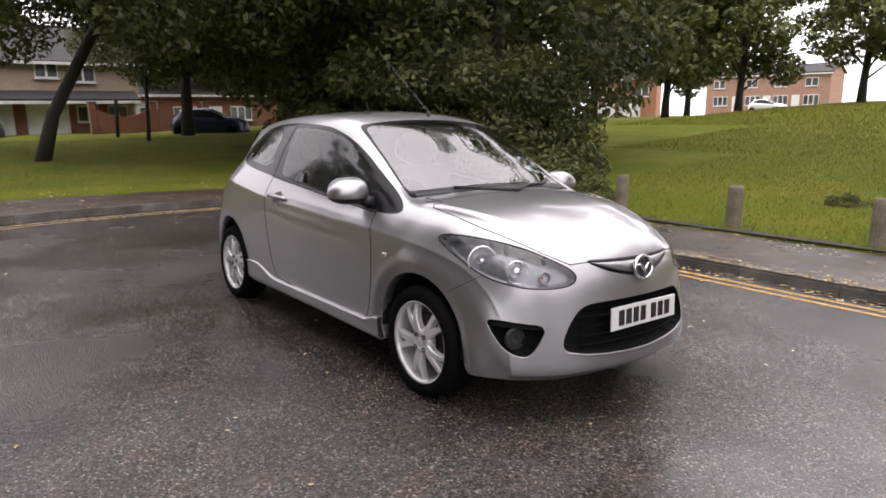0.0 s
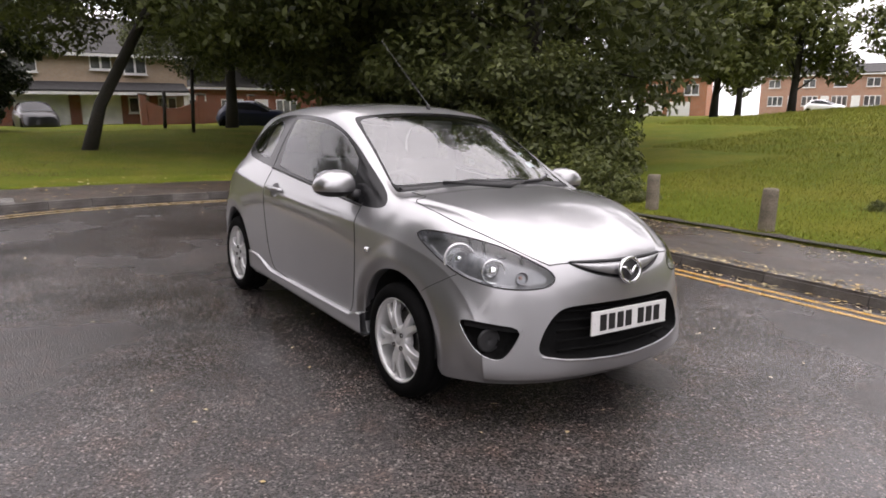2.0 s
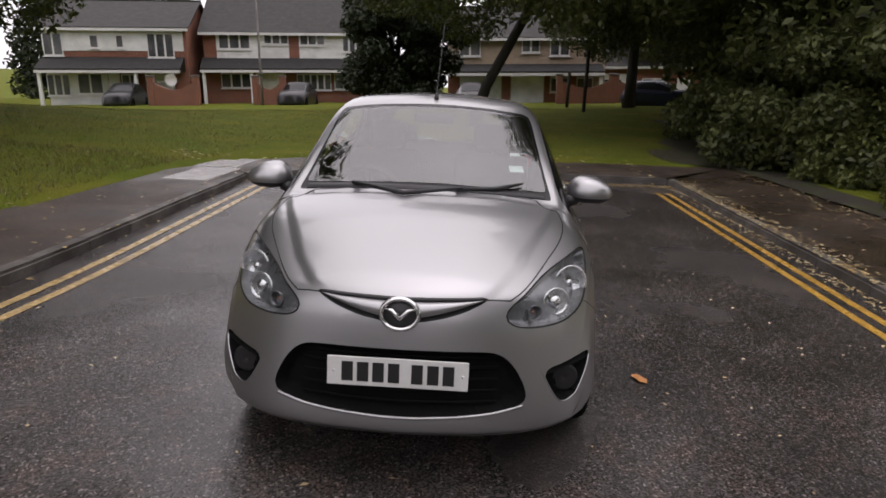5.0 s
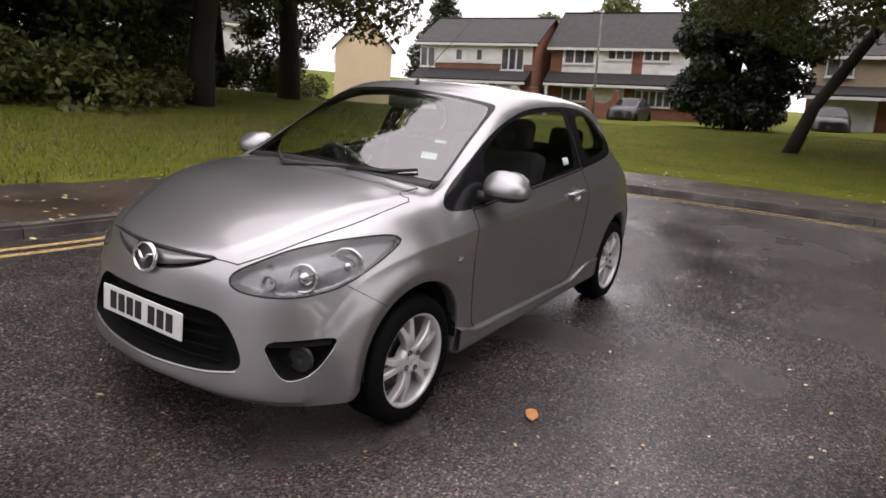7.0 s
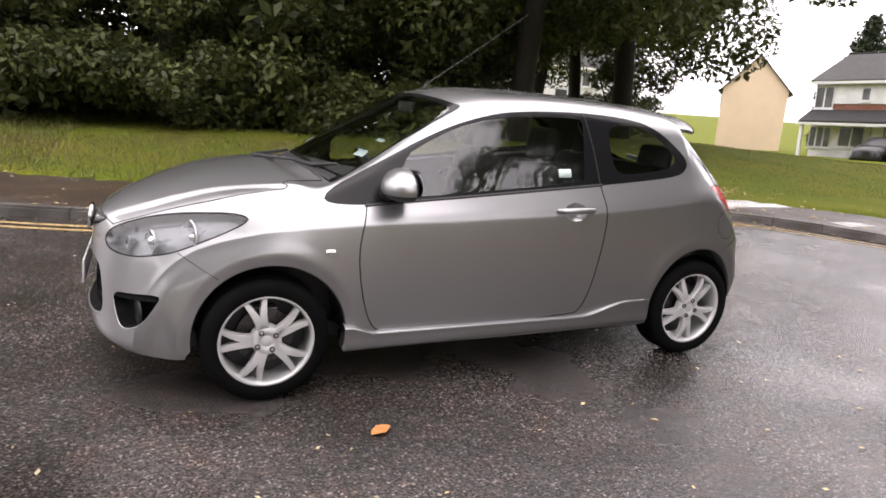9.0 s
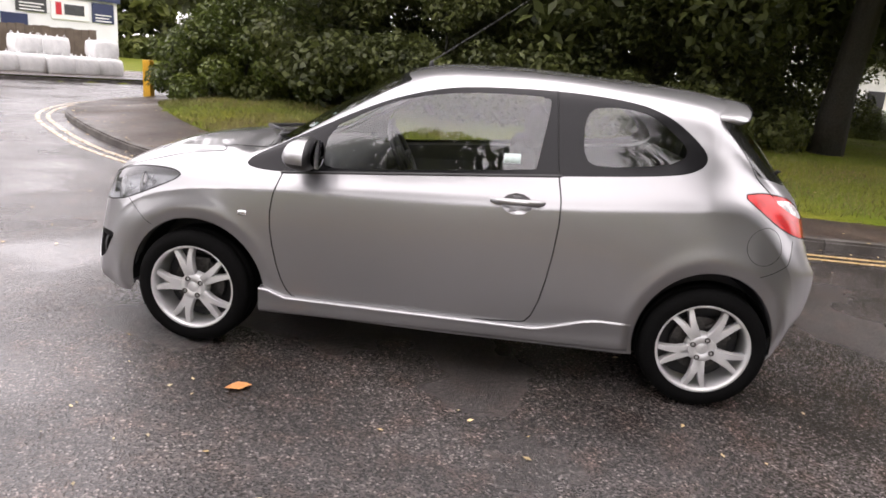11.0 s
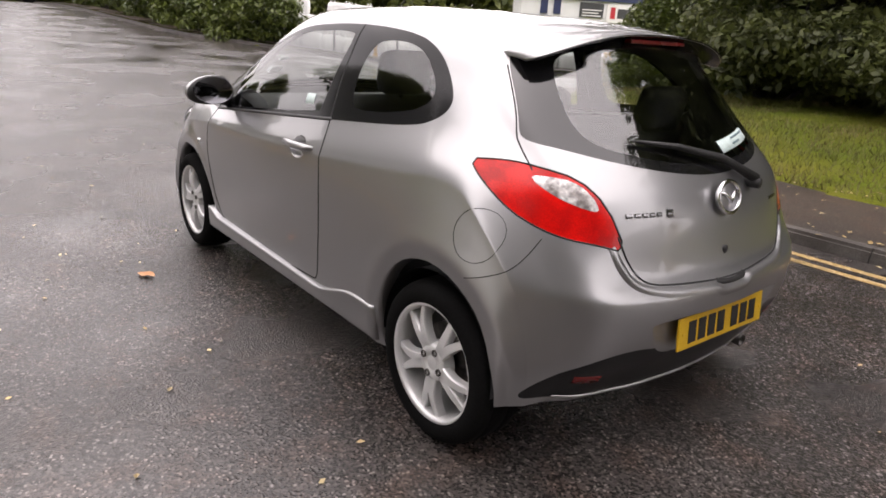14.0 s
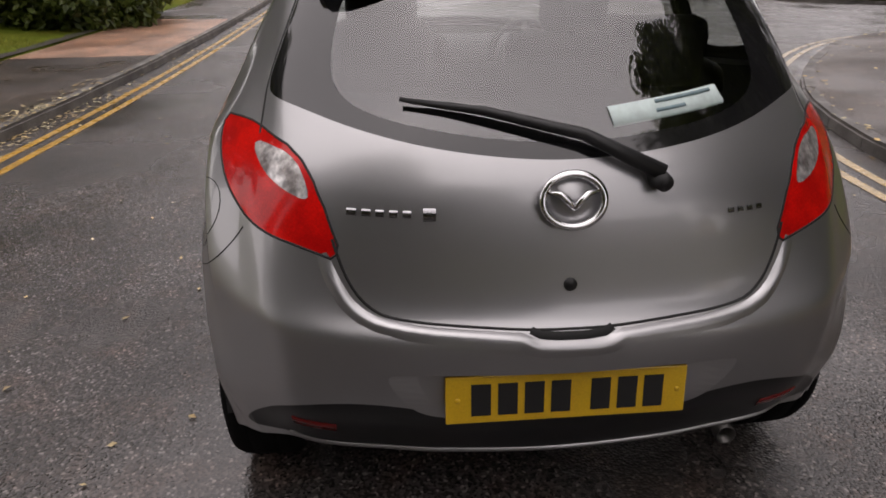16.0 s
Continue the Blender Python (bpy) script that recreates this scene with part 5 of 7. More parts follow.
# ---- trees, hedges ----
def leaf_material(name, base, light, thru=0.3, rough=0.45):
    m, n, l, p = node_mat(name)
    geo, co, tex = n.new("ShaderNodeNewGeometry"), n.new("ShaderNodeTexCoord"), n.new("ShaderNodeTexNoise")
    tex.inputs["Scale"].default_value = 0.9
    l.new(co.outputs["Object"], tex.inputs["Vector"])
    add = n.new("ShaderNodeMath")
    add.operation = "MULTIPLY_ADD"
    add.inputs[1].default_value = 0.55
    l.new(geo.outputs["Random Per Island"], add.inputs[0])
    half = n.new("ShaderNodeMath")
    half.operation = "MULTIPLY_ADD"
    half.inputs[1].default_value, half.inputs[2].default_value = 1.4, -0.45
    l.new(tex.outputs["Fac"], half.inputs[0])
    l.new(half.outputs[0], add.inputs[2])
    mix = n.new("ShaderNodeMix")
    mix.data_type = "RGBA"
    mix.inputs["A"].default_value, mix.inputs["B"].default_value = (*base, 1), (*light, 1)
    l.new(add.outputs[0], mix.inputs["Factor"])
    l.new(mix.outputs["Result"], p.inputs["Base Color"])
    p.inputs["Roughness"].default_value = rough
    p.inputs["Specular IOR Level"].default_value = 0.3
    tr, ms = n.new("ShaderNodeBsdfTranslucent"), n.new("ShaderNodeMixShader")
    l.new(mix.outputs["Result"], tr.inputs["Color"])
    ms.inputs[0].default_value = thru
    l.new(p.outputs[0], ms.inputs[1])
    l.new(tr.outputs[0], ms.inputs[2])
    l.new(ms.outputs[0], n["Material Output"].inputs["Surface"])
    return m


# The pale end is raised to paint sky gloss on the leaves.
LEAF = leaf_material("broad_leaves", (0.015, 0.022, 0.008), (0.130, 0.148, 0.044), 0.3, 0.45)
LEAF_LIGHT = leaf_material("bush_leaves", (0.036, 0.050, 0.014), (0.185, 0.205, 0.058), 0.3, 0.4)
LAUREL = leaf_material("laurel_leaves", (0.030, 0.050, 0.008), (0.13, 0.16, 0.035), 0.2, 0.3)
NEEDLE = leaf_material("conifer_sprays", (0.012, 0.020, 0.008), (0.035, 0.050, 0.018), 0.15)
HEDGE = leaf_material("clipped_hedge_leaves", (0.040, 0.062, 0.010), (0.11, 0.14, 0.03))
BARK = surface("bark", (0.022, 0.017, 0.012), 0.85, var=0.4, scale=3, fine=40, bump=0.02, bump_scale=18, second=(0.022, 0.021, 0.016))


def leaf_cloud(name, clumps, count, size, material, parent, seed, droop=0.2):
    """Thousands of folded leaves on the outsides of many clumps (x, y, z, radius)."""
    g = np.random.default_rng(seed)
    c = np.array(clumps)
    w = c[:, 3] ** 2
    pick = g.choice(len(c), count, p=w / w.sum())
    d = g.normal(size=(count, 3))
    d /= np.linalg.norm(d, axis=1, keepdims=True)
    r = c[pick, 3] * (0.35 + 0.68 * g.random(count) ** 0.55)
    pos = c[pick, :3] + d * r[:, None] * (1, 1, 0.78)
    nrm = d * 0.6 + g.normal(size=(count, 3)) * 0.55 + (0, 0, 0.45)
    nrm /= np.linalg.norm(nrm, axis=1, keepdims=True)
    a = np.cross(nrm, g.normal(size=(count, 3)))
    a /= np.linalg.norm(a, axis=1, keepdims=True)
    b = np.cross(nrm, a)
    s = size * (0.55 + 0.9 * g.random(count))[:, None]
    tip, side, fold = a * s, b * s * 0.46, nrm * s * 0.16
    v = np.stack([pos - tip, pos + side + fold, pos + tip - nrm * s * droop, pos - side + fold], 1).reshape(-1, 3)
    f = np.arange(count * 4).reshape(-1, 4)
    me = bpy.data.meshes.new(name)
    me.vertices.add(len(v))
    me.vertices.foreach_set("co", v.ravel())
    me.loops.add(count * 4)
    me.loops.foreach_set("vertex_index", f.ravel())
    me.polygons.add(count)
    me.polygons.foreach_set("loop_start", np.arange(count) * 4)
    me.update(calc_edges=True)
    me.materials.append(material)
    ob = new(name, me)
    ob.parent = parent
    ob["kind"] = "stuff"
    return ob


def broad_tree(seed, height, spread, low, count, size, material, label, lean=(0, 0), trunk=0.2, bare=False):
    """A tapered trunk, forked limbs and a crown of leafy clumps with gaps. low: height of the crown's underside."""
    g = random.Random(seed)
    t = thing("tree", Matrix(), label, "tree")
    top = Vector((lean[0], lean[1], height * 0.8))
    bm = bmesh.new()
    spine = [Vector((0, 0, -0.3)), Vector((top[0] * .1, top[1] * .1, height * .12)), Vector((top[0] * .4 + g.uniform(-.1, .1), top[1] * .4, height * .35)), Vector((top[0] * .75, top[1] * .75, height * .6)), top]
    add_tube(bm, spine, [trunk * 1.35, trunk, trunk * .85, trunk * .55, trunk * .15], 10)
    clumps = []
    n = 34
    for k in range(n):
        f = (k + .5) / n
        z = low + (height - low) * f
        reach = spread * math.sin(math.pi * min(1, .22 + .74 * f)) ** .7
        a = k * 2.4 + g.uniform(-.5, .5)
        rad = reach * g.uniform(.35, 1.0)
        c = Vector((lean[0] * min(1, z / height) + rad * math.cos(a), lean[1] * min(1, z / height) + rad * math.sin(a), z + g.uniform(-.3, .3)))
        clumps.append((*c, spread * g.uniform(.20, .36)))
        if k % 2 == 0:
            s = spine[2].lerp(spine[4], max(0, f - .1)) if f > .35 else spine[1].lerp(spine[2], f / .35)
            if bare:
                s = spine[2].lerp(spine[4], f)
            mid = s.lerp(c, .5) + Vector((0, 0, .25))
            add_tube(bm, [s, mid, c], [trunk * .32, trunk * .2, trunk * .06], 6)
    part("trunk", bm, BARK, t, "dark damp bark", True)
    leaf_cloud("crown", clumps, count, size, material, t, seed)
    return t


def bush(seed, wide, deep, height, count, size, material, label, name="bush", category="bush"):
    g = random.Random(seed)
    t = thing(name, Matrix(), label, category)
    clumps = []
    for k in range(26):
        a, f = k * 2.4, math.sqrt((k + .5) / 26)
        x, y = wide * f * math.cos(a), deep * f * math.sin(a)
        z = height * (1 - f * f * .75) * (g.uniform(.35, .95) if k % 3 else g.uniform(.08, .3))
        clumps.append((x, y, z, min(wide, deep, height) * g.uniform(.28, .46)))
    bm = bmesh.new()
    for k in range(9):
        c = clumps[k * 2]
        add_tube(bm, [(c[0] * .15, c[1] * .15, -.15), (c[0] * .5, c[1] * .5, c[2] * .5), c[:3]], [.05, .035, .012], 5)
    part("stem", bm, BARK, t, "thin forked brown stem", True)
    leaf_cloud("foliage", clumps, count, size, material, t, seed)
    return t


def conifer(seed, height, spread, count, label):
    g = random.Random(seed)
    t = thing("conifer", Matrix(), label, "tree")
    tube("trunk", [(0, 0, -.3), (0, 0, height)], [.2, .03], BARK, t, 8)
    clumps = []
    for k in range(46):
        f = k / 46
        r = spread * (1 - f) ** .8 * g.uniform(.5, 1)
        a = k * 2.4
        clumps.append((r * math.cos(a), r * math.sin(a), .5 + (height - .6) * f, spread * (.42 - .26 * f)))
    leaf_cloud("crown", clumps, count, .16, NEEDLE, t, seed, .5)
    return t


def at(x, y, turn=0, size=1.0, sink=0.05):
    return pose(x, y, rise(x, y) + 0.12 - sink, 0, 0, turn) @ Matrix.Diagonal((size, size, size, 1))


def grove(first, spots, group=""):
    """Moves the first to the first spot and copies it to the others. A spot: x, y, turn, size."""
    first.matrix_world = at(*spots[0])
    if group:
        first["group"] = group
    for s in spots[1:]:
        copy_thing(first, at(*s))


wood = "tall dark-leaved broad tree with a shaded trunk"
grove(broad_tree(11, 9.5, 3.4, 1.6, 16000, .105, LEAF, wood), [(-2.0, -15.6, 70, 1.65), (4.6, -17.0, 200, 1.45)], "trees beside the road")
high = broad_tree(18, 10.5, 5.4, 2.9, 44000, .095, LEAF, "tall dark tree with a high crown over the verge", (-.2, .8), .26, True)
grove(high, [(-6.8, -11.4, 0, 1.1), (-11.6, -13.4, 140, 1.05), (-13.0, -21.0, 20, .95), (-15.4, -21.5, 250, .95), (-27.0, 7.2, 60, .85), (-22.5, 10.8, 200, .95), (-33.0, 15.0, 300, .9)], "trees beside the road")
grove(broad_tree(12, 9.0, 3.1, 1.2, 13500, .108, LEAF, wood), [(-5.8, -15.2, 0, 1.5), (-7.5, -18.4, 40, 1.8), (1.6, -16.0, 120, 1.4), (7.5, -19.0, 250, 1.4)], "trees beside the road")
hang = "dense dark green shrub growing to the ground"
grove(bush(21, 1.7, 1.3, 3.0, 14500, .055, LEAF, hang), [(-4.4, -12.4, 130, 1.15), (-1.4, -12.2, 200, 1.1), (1.5, -12.0, 260, 1.15), (4.3, -12.2, 320, 1.15), (-17.0, -20.5, 150, 1.2)], "shrubs under the trees")
grove(bush(22, 1.6, 1.2, 2.6, 15000, .043, LEAF, "leafy green shrub at the edge of the trees"), [(-5.9, -13.8, 20, 1.5), (-2.9, -13.8, 100, 1.5), (.2, -13.6, 180, 1.5), (3.0, -13.8, 240, 1.5)], "shrubs under the trees")
grove(bush(23, 1.5, 1.4, 3.0, 18000, .058, LAUREL, "glossy laurel hedge at the corner", "laurel", "hedge"), [(6.9, -12.8, 0, 1.05), (7.2, -15.2, 80, 1.1), (5.4, -13.2, 160, 1.0), (7.8, -13.9, 220, 1.05), (7.9, -17.2, 300, 1.15)], "laurels at the corner")

grove(bush(24, 1.9, 1.7, 3.6, 24000, .055, LEAF_LIGHT, "large loose bush with light green outer leaves"), [(-7.6, 8.5, 0, 1.0), (-10.6, -18.2, 90, .42)], "bushes beside the pavement")
grove(bush(25, 1.2, .8, .8, 5000, .06, LEAF_LIGHT, "low ivy-like ground cover under the bush", "ground_cover", "shrub"), [(-5.9, 7.3, 0, 1.0), (-7.6, 6.8, 180, .9), (-4.5, 7.0, 70, .75), (-5.0, 6.6, 120, .6), (-3.7, 6.75, 250, .5), (-.1, 8.2, 200, .28)], "low shrubs")
grove(broad_tree(13, 12.0, 4.0, 1.2, 23000, .082, LEAF, "dark tree with dense crown over the pavement"), [(-9.6, 9.7, 0, 1.35), (-13.4, 9.4, 90, 1.35), (-18.0, 9.8, 170, 1.4), (-11.4, 12.6, 230, 1.35)], "trees over the pavement")
# The darker leaf colour here also stands in for canopy shade.
grove(bush(26, 1.8, 1.4, 2.8, 13000, .064, LEAF, "dark shaded shrub by the pavement"), [(-8.8, 8.2, 300, 1.25), (-7.2, 7.9, 30, .9), (-10.9, 7.3, 0, 1), (-13.2, 7.6, 120, 1.0), (-15.8, 8.4, 220, 1.05), (-9.4, 7.4, 60, .9)], "bushes beside the pavement")

leaning = broad_tree(14, 11.0, 6.6, 3.6, 64000, .105, LEAF, "tree with a leaning dark trunk on the grass", (-.6, 4.3), .17, True)
leaning.matrix_world = at(-17.8, .1)
fir = broad_tree(32, 6.4, 2.9, .5, 22000, .12, NEEDLE, "dark spreading evergreen tree on the grass")
grove(fir, [(-28.0, -3.0, 0, 1), (-29.6, -3.7, 100, .95)], "evergreens on the grass")
pine = conifer(31, 8.5, 2.7, 9000, "tall dark conifer behind the houses")
pine.matrix_world = at(-64, -43, 0, 1.6)
grove(broad_tree(15, 9.0, 3.4, 2.6, 9500, .17, LEAF_LIGHT, "tree on the green with a straight trunk"), [(-20.5, 34.5, 0, 1.1), (-17.2, 37.2, 60, .95), (-24.5, 32.5, 200, 1.1), (-30.0, 28.0, 280, 1.2), (-11.8, 41.0, 30, 1.0), (-24.5, 43.5, 150, 1.0), (-46, 13.6, 100, 1.0), (-31, 14.5, 10, 1.0), (-36, 22, 70, 1.15), (-25, 21, 40, 1.0), (5.5, 16.5, 50, 1.3), (10, 14.8, 0, 1.3), (15, 15.8, 90, 1.4), (20.5, 16.5, 200, 1.4), (26.5, 16, 300, 1.4)], "trees on the green")
grove(broad_tree(16, 10.5, 4.4, 1.5, 7000, .26, LEAF_LIGHT, "distant full-crowned tree with pale green leaves"), [(52, -17, 0, 1), (58, -24, 80, 1.1), (46, -24, 160, 1.0), (40, -16, 10, .9), (66, -10, 240, 1.0), (72, -2, 30, 1.0), (74, 8, 90, 1.1), (66, 14, 140, .9), (52, 16, 0, .9), (-70, -24, 30, 1.1), (-74, -34, 70, 1.0), (-68, 4, 0, 1.1), (-72, 16, 40, 1.1), (-60, 30, 70, 1.2)], "distant trees")
grove(broad_tree(17, 5.0, 1.9, .6, 7000, .12, LAUREL, "roadside tree with yellow-green leaves"), [(31.5, -8.4, 0, 1), (35.0, -8.8, 50, 1.1), (39.0, -8.6, 130, 1.0), (44, -9, 200, 1.2), (50, -9, 20, 1.2)], "trees along the kerb")
grove(bush(27, 1.5, 1.5, 3.0, 8000, .09, LAUREL, "tall green bush beside the pavement"), [(11.5, 6.35, 0, .95), (13.2, 6.7, 100, 1.05), (10.6, 7.9, 200, .9), (24.8, -9.4, 40, 1.2), (27.4, -9.0, 90, 1.25), (30.0, -8.8, 150, 1.2)], "bushes by the drive")

grove(bush(28, 5.0, 4.6, 12.5, 4600, .52, LEAF_LIGHT, "distant wooded edge with mixed green crowns", "far_tree", "tree"), [(64, -40, 0, 1), (58, -46, 60, 1.1), (70, -32, 120, 1.0), (52, -54, 200, 1.1), (45, -62, 250, 1.1), (62, -30, 20, .9), (72, -24, 70, 1.0), (78, -16, 130, 1.1), (80, -9, 10, 1.0), (82, 10, 50, 1.1), (80, 17, 90, 1.0), (74, 24, 170, 1.1), (64, 26, 210, 1.0), (84, 1, 20, .8), (38, -66, 80, 1.1), (54, -36, 10, .8)], "distant woods")

# clipped hedges
for x0, x1, y0, hgt in ((18.3, 33.0, 5.55, .95), (29.0, 40.0, -8.0, 1.2)):
    hedge = thing("hedge", Matrix(), "low clipped green hedge behind the pavement", "hedge")
    g = random.Random(int(x0))
    clumps = []
    x = x0
    while x < x1:
        sgn = 1 if y0 > 0 else -1
        for dz in (.25, .6, .95):
            clumps.append((x, y0 + sgn * .35 + g.uniform(-.1, .1), rise(x, y0) + .1 + dz * hgt, .36))
        x += .34
    leaf_cloud("foliage", clumps, 11000, .06, HEDGE, hedge, int(x0))

# ---- houses, yard ----
def brick_material(name, one, two, mortar):
    m, n, l, p = node_mat(name)
    co, br, dirt = n.new("ShaderNodeTexCoord"), n.new("ShaderNodeTexBrick"), n.new("ShaderNodeTexNoise")
    mp = n.new("ShaderNodeMapping")
    mp.inputs["Rotation"].default_value = (math.pi / 2, 0, 0)
    l.new(co.outputs["Object"], mp.inputs["Vector"])
    br.inputs["Scale"].default_value = 4.4
    br.inputs["Color1"].default_value, br.inputs["Color2"].default_value, br.inputs["Mortar"].default_value = (*one, 1), (*two, 1), (*mortar, 1)
    br.inputs["Mortar Size"].default_value = 0.02
    l.new(mp.outputs[0], br.inputs["Vector"])
    dirt.inputs["Scale"].default_value, dirt.inputs["Detail"].default_value = 1.1, 5
    l.new(co.outputs["Object"], dirt.inputs["Vector"])
    hs, mr = n.new("ShaderNodeHueSaturation"), n.new("ShaderNodeMapRange")
    mr.inputs["To Min"].default_value, mr.inputs["To Max"].default_value = .75, 1.25
    l.new(dirt.outputs["Fac"], mr.inputs["Value"])
    l.new(br.outputs["Color"], hs.inputs["Color"])
    l.new(mr.outputs[0], hs.inputs["Value"])
    l.new(hs.outputs[0], p.inputs["Base Color"])
    p.inputs["Roughness"].default_value = .85
    return m


def tile_material(name, base):
    m, n, l, p = node_mat(name)
    co, wv, ns = n.new("ShaderNodeTexCoord"), n.new("ShaderNodeTexWave"), n.new("ShaderNodeTexNoise")
    wv.bands_direction, wv.wave_profile = "Z", "SAW"
    wv.inputs["Scale"].default_value, wv.inputs["Distortion"].default_value = 1.6, 0.4
    ns.inputs["Scale"].default_value, ns.inputs["Detail"].default_value = 3.0, 6
    for q in (wv, ns):
        l.new(co.outputs["Object"], q.inputs["Vector"])
    mix, mr = n.new("ShaderNodeHueSaturation"), n.new("ShaderNodeMapRange")
    mr.inputs["To Min"].default_value, mr.inputs["To Max"].default_value = .6, 1.35
    mix.inputs["Color"].default_value = (*base, 1)
    l.new(ns.outputs["Fac"], mr.inputs["Value"])
    l.new(mr.outputs[0], mix.inputs["Value"])
    l.new(mix.outputs[0], p.inputs["Base Color"])
    bp = n.new("ShaderNodeBump")
    bp.inputs["Distance"].default_value = .12
    l.new(wv.outputs["Fac"], bp.inputs["Height"])
    l.new(bp.outputs[0], p.inputs["Normal"])
    p.inputs["Roughness"].default_value = .7
    p.inputs["Specular IOR Level"].default_value = .25
    return m


BRICK = brick_material("red_brick", (.26, .085, .045), (.20, .065, .038), (.22, .19, .16))
ORANGE_BRICK = brick_material("orange_brick", (.42, .17, .085), (.36, .14, .07), (.30, .25, .2))
PINK_BRICK = brick_material("pinkish_brick", (.40, .22, .15), (.34, .18, .12), (.33, .28, .24))
BEIGE_BRICK = brick_material("buff_brick", (.40, .30, .21), (.34, .25, .17), (.33, .3, .26))
RENDER_WHITE = surface("white_boarding", (.80, .80, .78), .6, var=.06, scale=1.2, fine=20, second=(.62, .62, .6))
RENDER_CREAM = surface("cream_render", (.62, .49, .34), .8, var=.06, scale=.8, fine=20)
TILES = tile_material("grey_roof_tiles", (.062, .060, .058))
PENT = tile_material("dark_pent_tiles", (.034, .033, .033))
UPVC = surface("white_window_frame", (.75, .75, .74), .35, var=.04)
PANE = surface("dark_window_pane", (.05, .055, .06), .08, var=.3, scale=.8, spec=.8, second=(.13, .13, .13))
GUTTER = surface("white_fascia_board", (.66, .66, .64), .45, var=.06)
DARK_DOOR = surface("dark_door", (.03, .03, .035), .4, var=.15)


def house(m, wide, deep, eaves, ridge, wall, label, upper=(), lower=(), panels=(), pent=None, doors=(), roof=TILES, posts=()):
    """Local x along the front, y away from it, z up. Openings: x0, x1, z0, z1, panes. panels: x0, x1, z0, z1, material."""
    h = thing("house", m, label, "house")
    bm = bmesh.new()
    for y in (0, deep):
        bm.faces.new([bm.verts.new(p) for p in ((0, y, -1.2), (wide, y, -1.2), (wide, y, eaves), (0, y, eaves))])
    for x in (0, wide):
        bm.faces.new([bm.verts.new(p) for p in ((x, 0, -1.2), (x, deep, -1.2), (x, deep, eaves), (x, deep / 2, ridge), (x, 0, eaves))])
    bmesh.ops.remove_doubles(bm, verts=bm.verts, dist=.001)
    part("wall", bm, wall, h)
    bm = bmesh.new()
    for y0, y1 in ((-.35, deep / 2), (deep + .35, deep / 2)):
        z0 = eaves - .35 * (ridge - eaves) / (deep / 2)
        lo = [(-.25, y0, z0 + .02), (wide + .25, y0, z0 + .02), (wide + .25, y1, ridge + .02), (-.25, y1, ridge + .02)]
        a = [bm.verts.new(p) for p in lo]
        b = [bm.verts.new((p[0], p[1], p[2] + .12)) for p in lo]
        bm.faces.new(a)
        bm.faces.new(b[::-1])
        for k in range(4):
            bm.faces.new((a[k], a[(k + 1) % 4], b[(k + 1) % 4], b[k]))
    part("roof", bm, roof, h, "grey tiled pitched roof")
    box("ridge_tiles", (-.25, deep / 2 - .12, ridge + .08), (wide + .25, deep / 2 + .12, ridge + .2), roof, h, .03)
    box("fascia", (-.2, -.42, eaves - .26), (wide + .2, -.34, eaves - .1), GUTTER, h)
    for x0, x1, z0, z1, mat in panels:
        box("panel", (x0, -.06, z0), (x1, .02, z1), mat, h)
    for x0, x1, z0, z1, n in list(upper) + list(lower):
        win = box("window", (x0, -.10, z0), (x1, -.07, z1), UPVC, h, label="white framed window")
        step = (x1 - x0) / n
        for k in range(n):
            box("pane", (x0 + k * step + .06, -.125, z0 + .08), (x0 + (k + 1) * step - .06, -.095, z1 - .08), PANE, win)
        box("sill", (x0 - .06, -.18, z0 - .06), (x1 + .06, -.06, z0 - .004), UPVC, win)
    for x0, x1, z1, mat in doors:
        d = box("door", (x0, -.09, 0), (x1, -.05, z1), mat, h)
        for k in range(3):
            box("door_panel", (x0 + .08, -.10, .12 + k * z1 * .31), (x1 - .08, -.085, z1 * .31 * (k + 1)), mat, d)
    if pent:
        x0, x1, z0, z1, out = pent
        bm = bmesh.new()
        ring = [(-out, z0), (-out, z0 + .14), (0, z1), (0, z0)]
        a, b = [[bm.verts.new((x, y, z)) for y, z in ring] for x in (x0, x1)]
        bm.faces.new(a)
        bm.faces.new(b[::-1])
        for k in range(4):
            bm.faces.new((a[k], a[(k + 1) % 4], b[(k + 1) % 4], b[k]))
        part("porch_roof", bm, PENT, h, "dark tiled porch roof")
        box("porch_fascia", (x0, -out - .05, z0 - .12), (x1, -out + .02, z0 + .04), GUTTER, h)
        for x in posts:
            box("porch_post", (x - .09, -out + .05, -.6), (x + .09, -out + .23, z0), UPVC, h)
    return h


def facing(x, y, z, turn=0, tilt=2.5):
    """A house whose front looks towards the car's road; its x runs towards +y."""
    return Matrix.Translation((x, y, z)) @ Matrix.Rotation(radians(tilt), 4, "X") @ Matrix.Rotation(radians(90 + turn), 4, "Z")


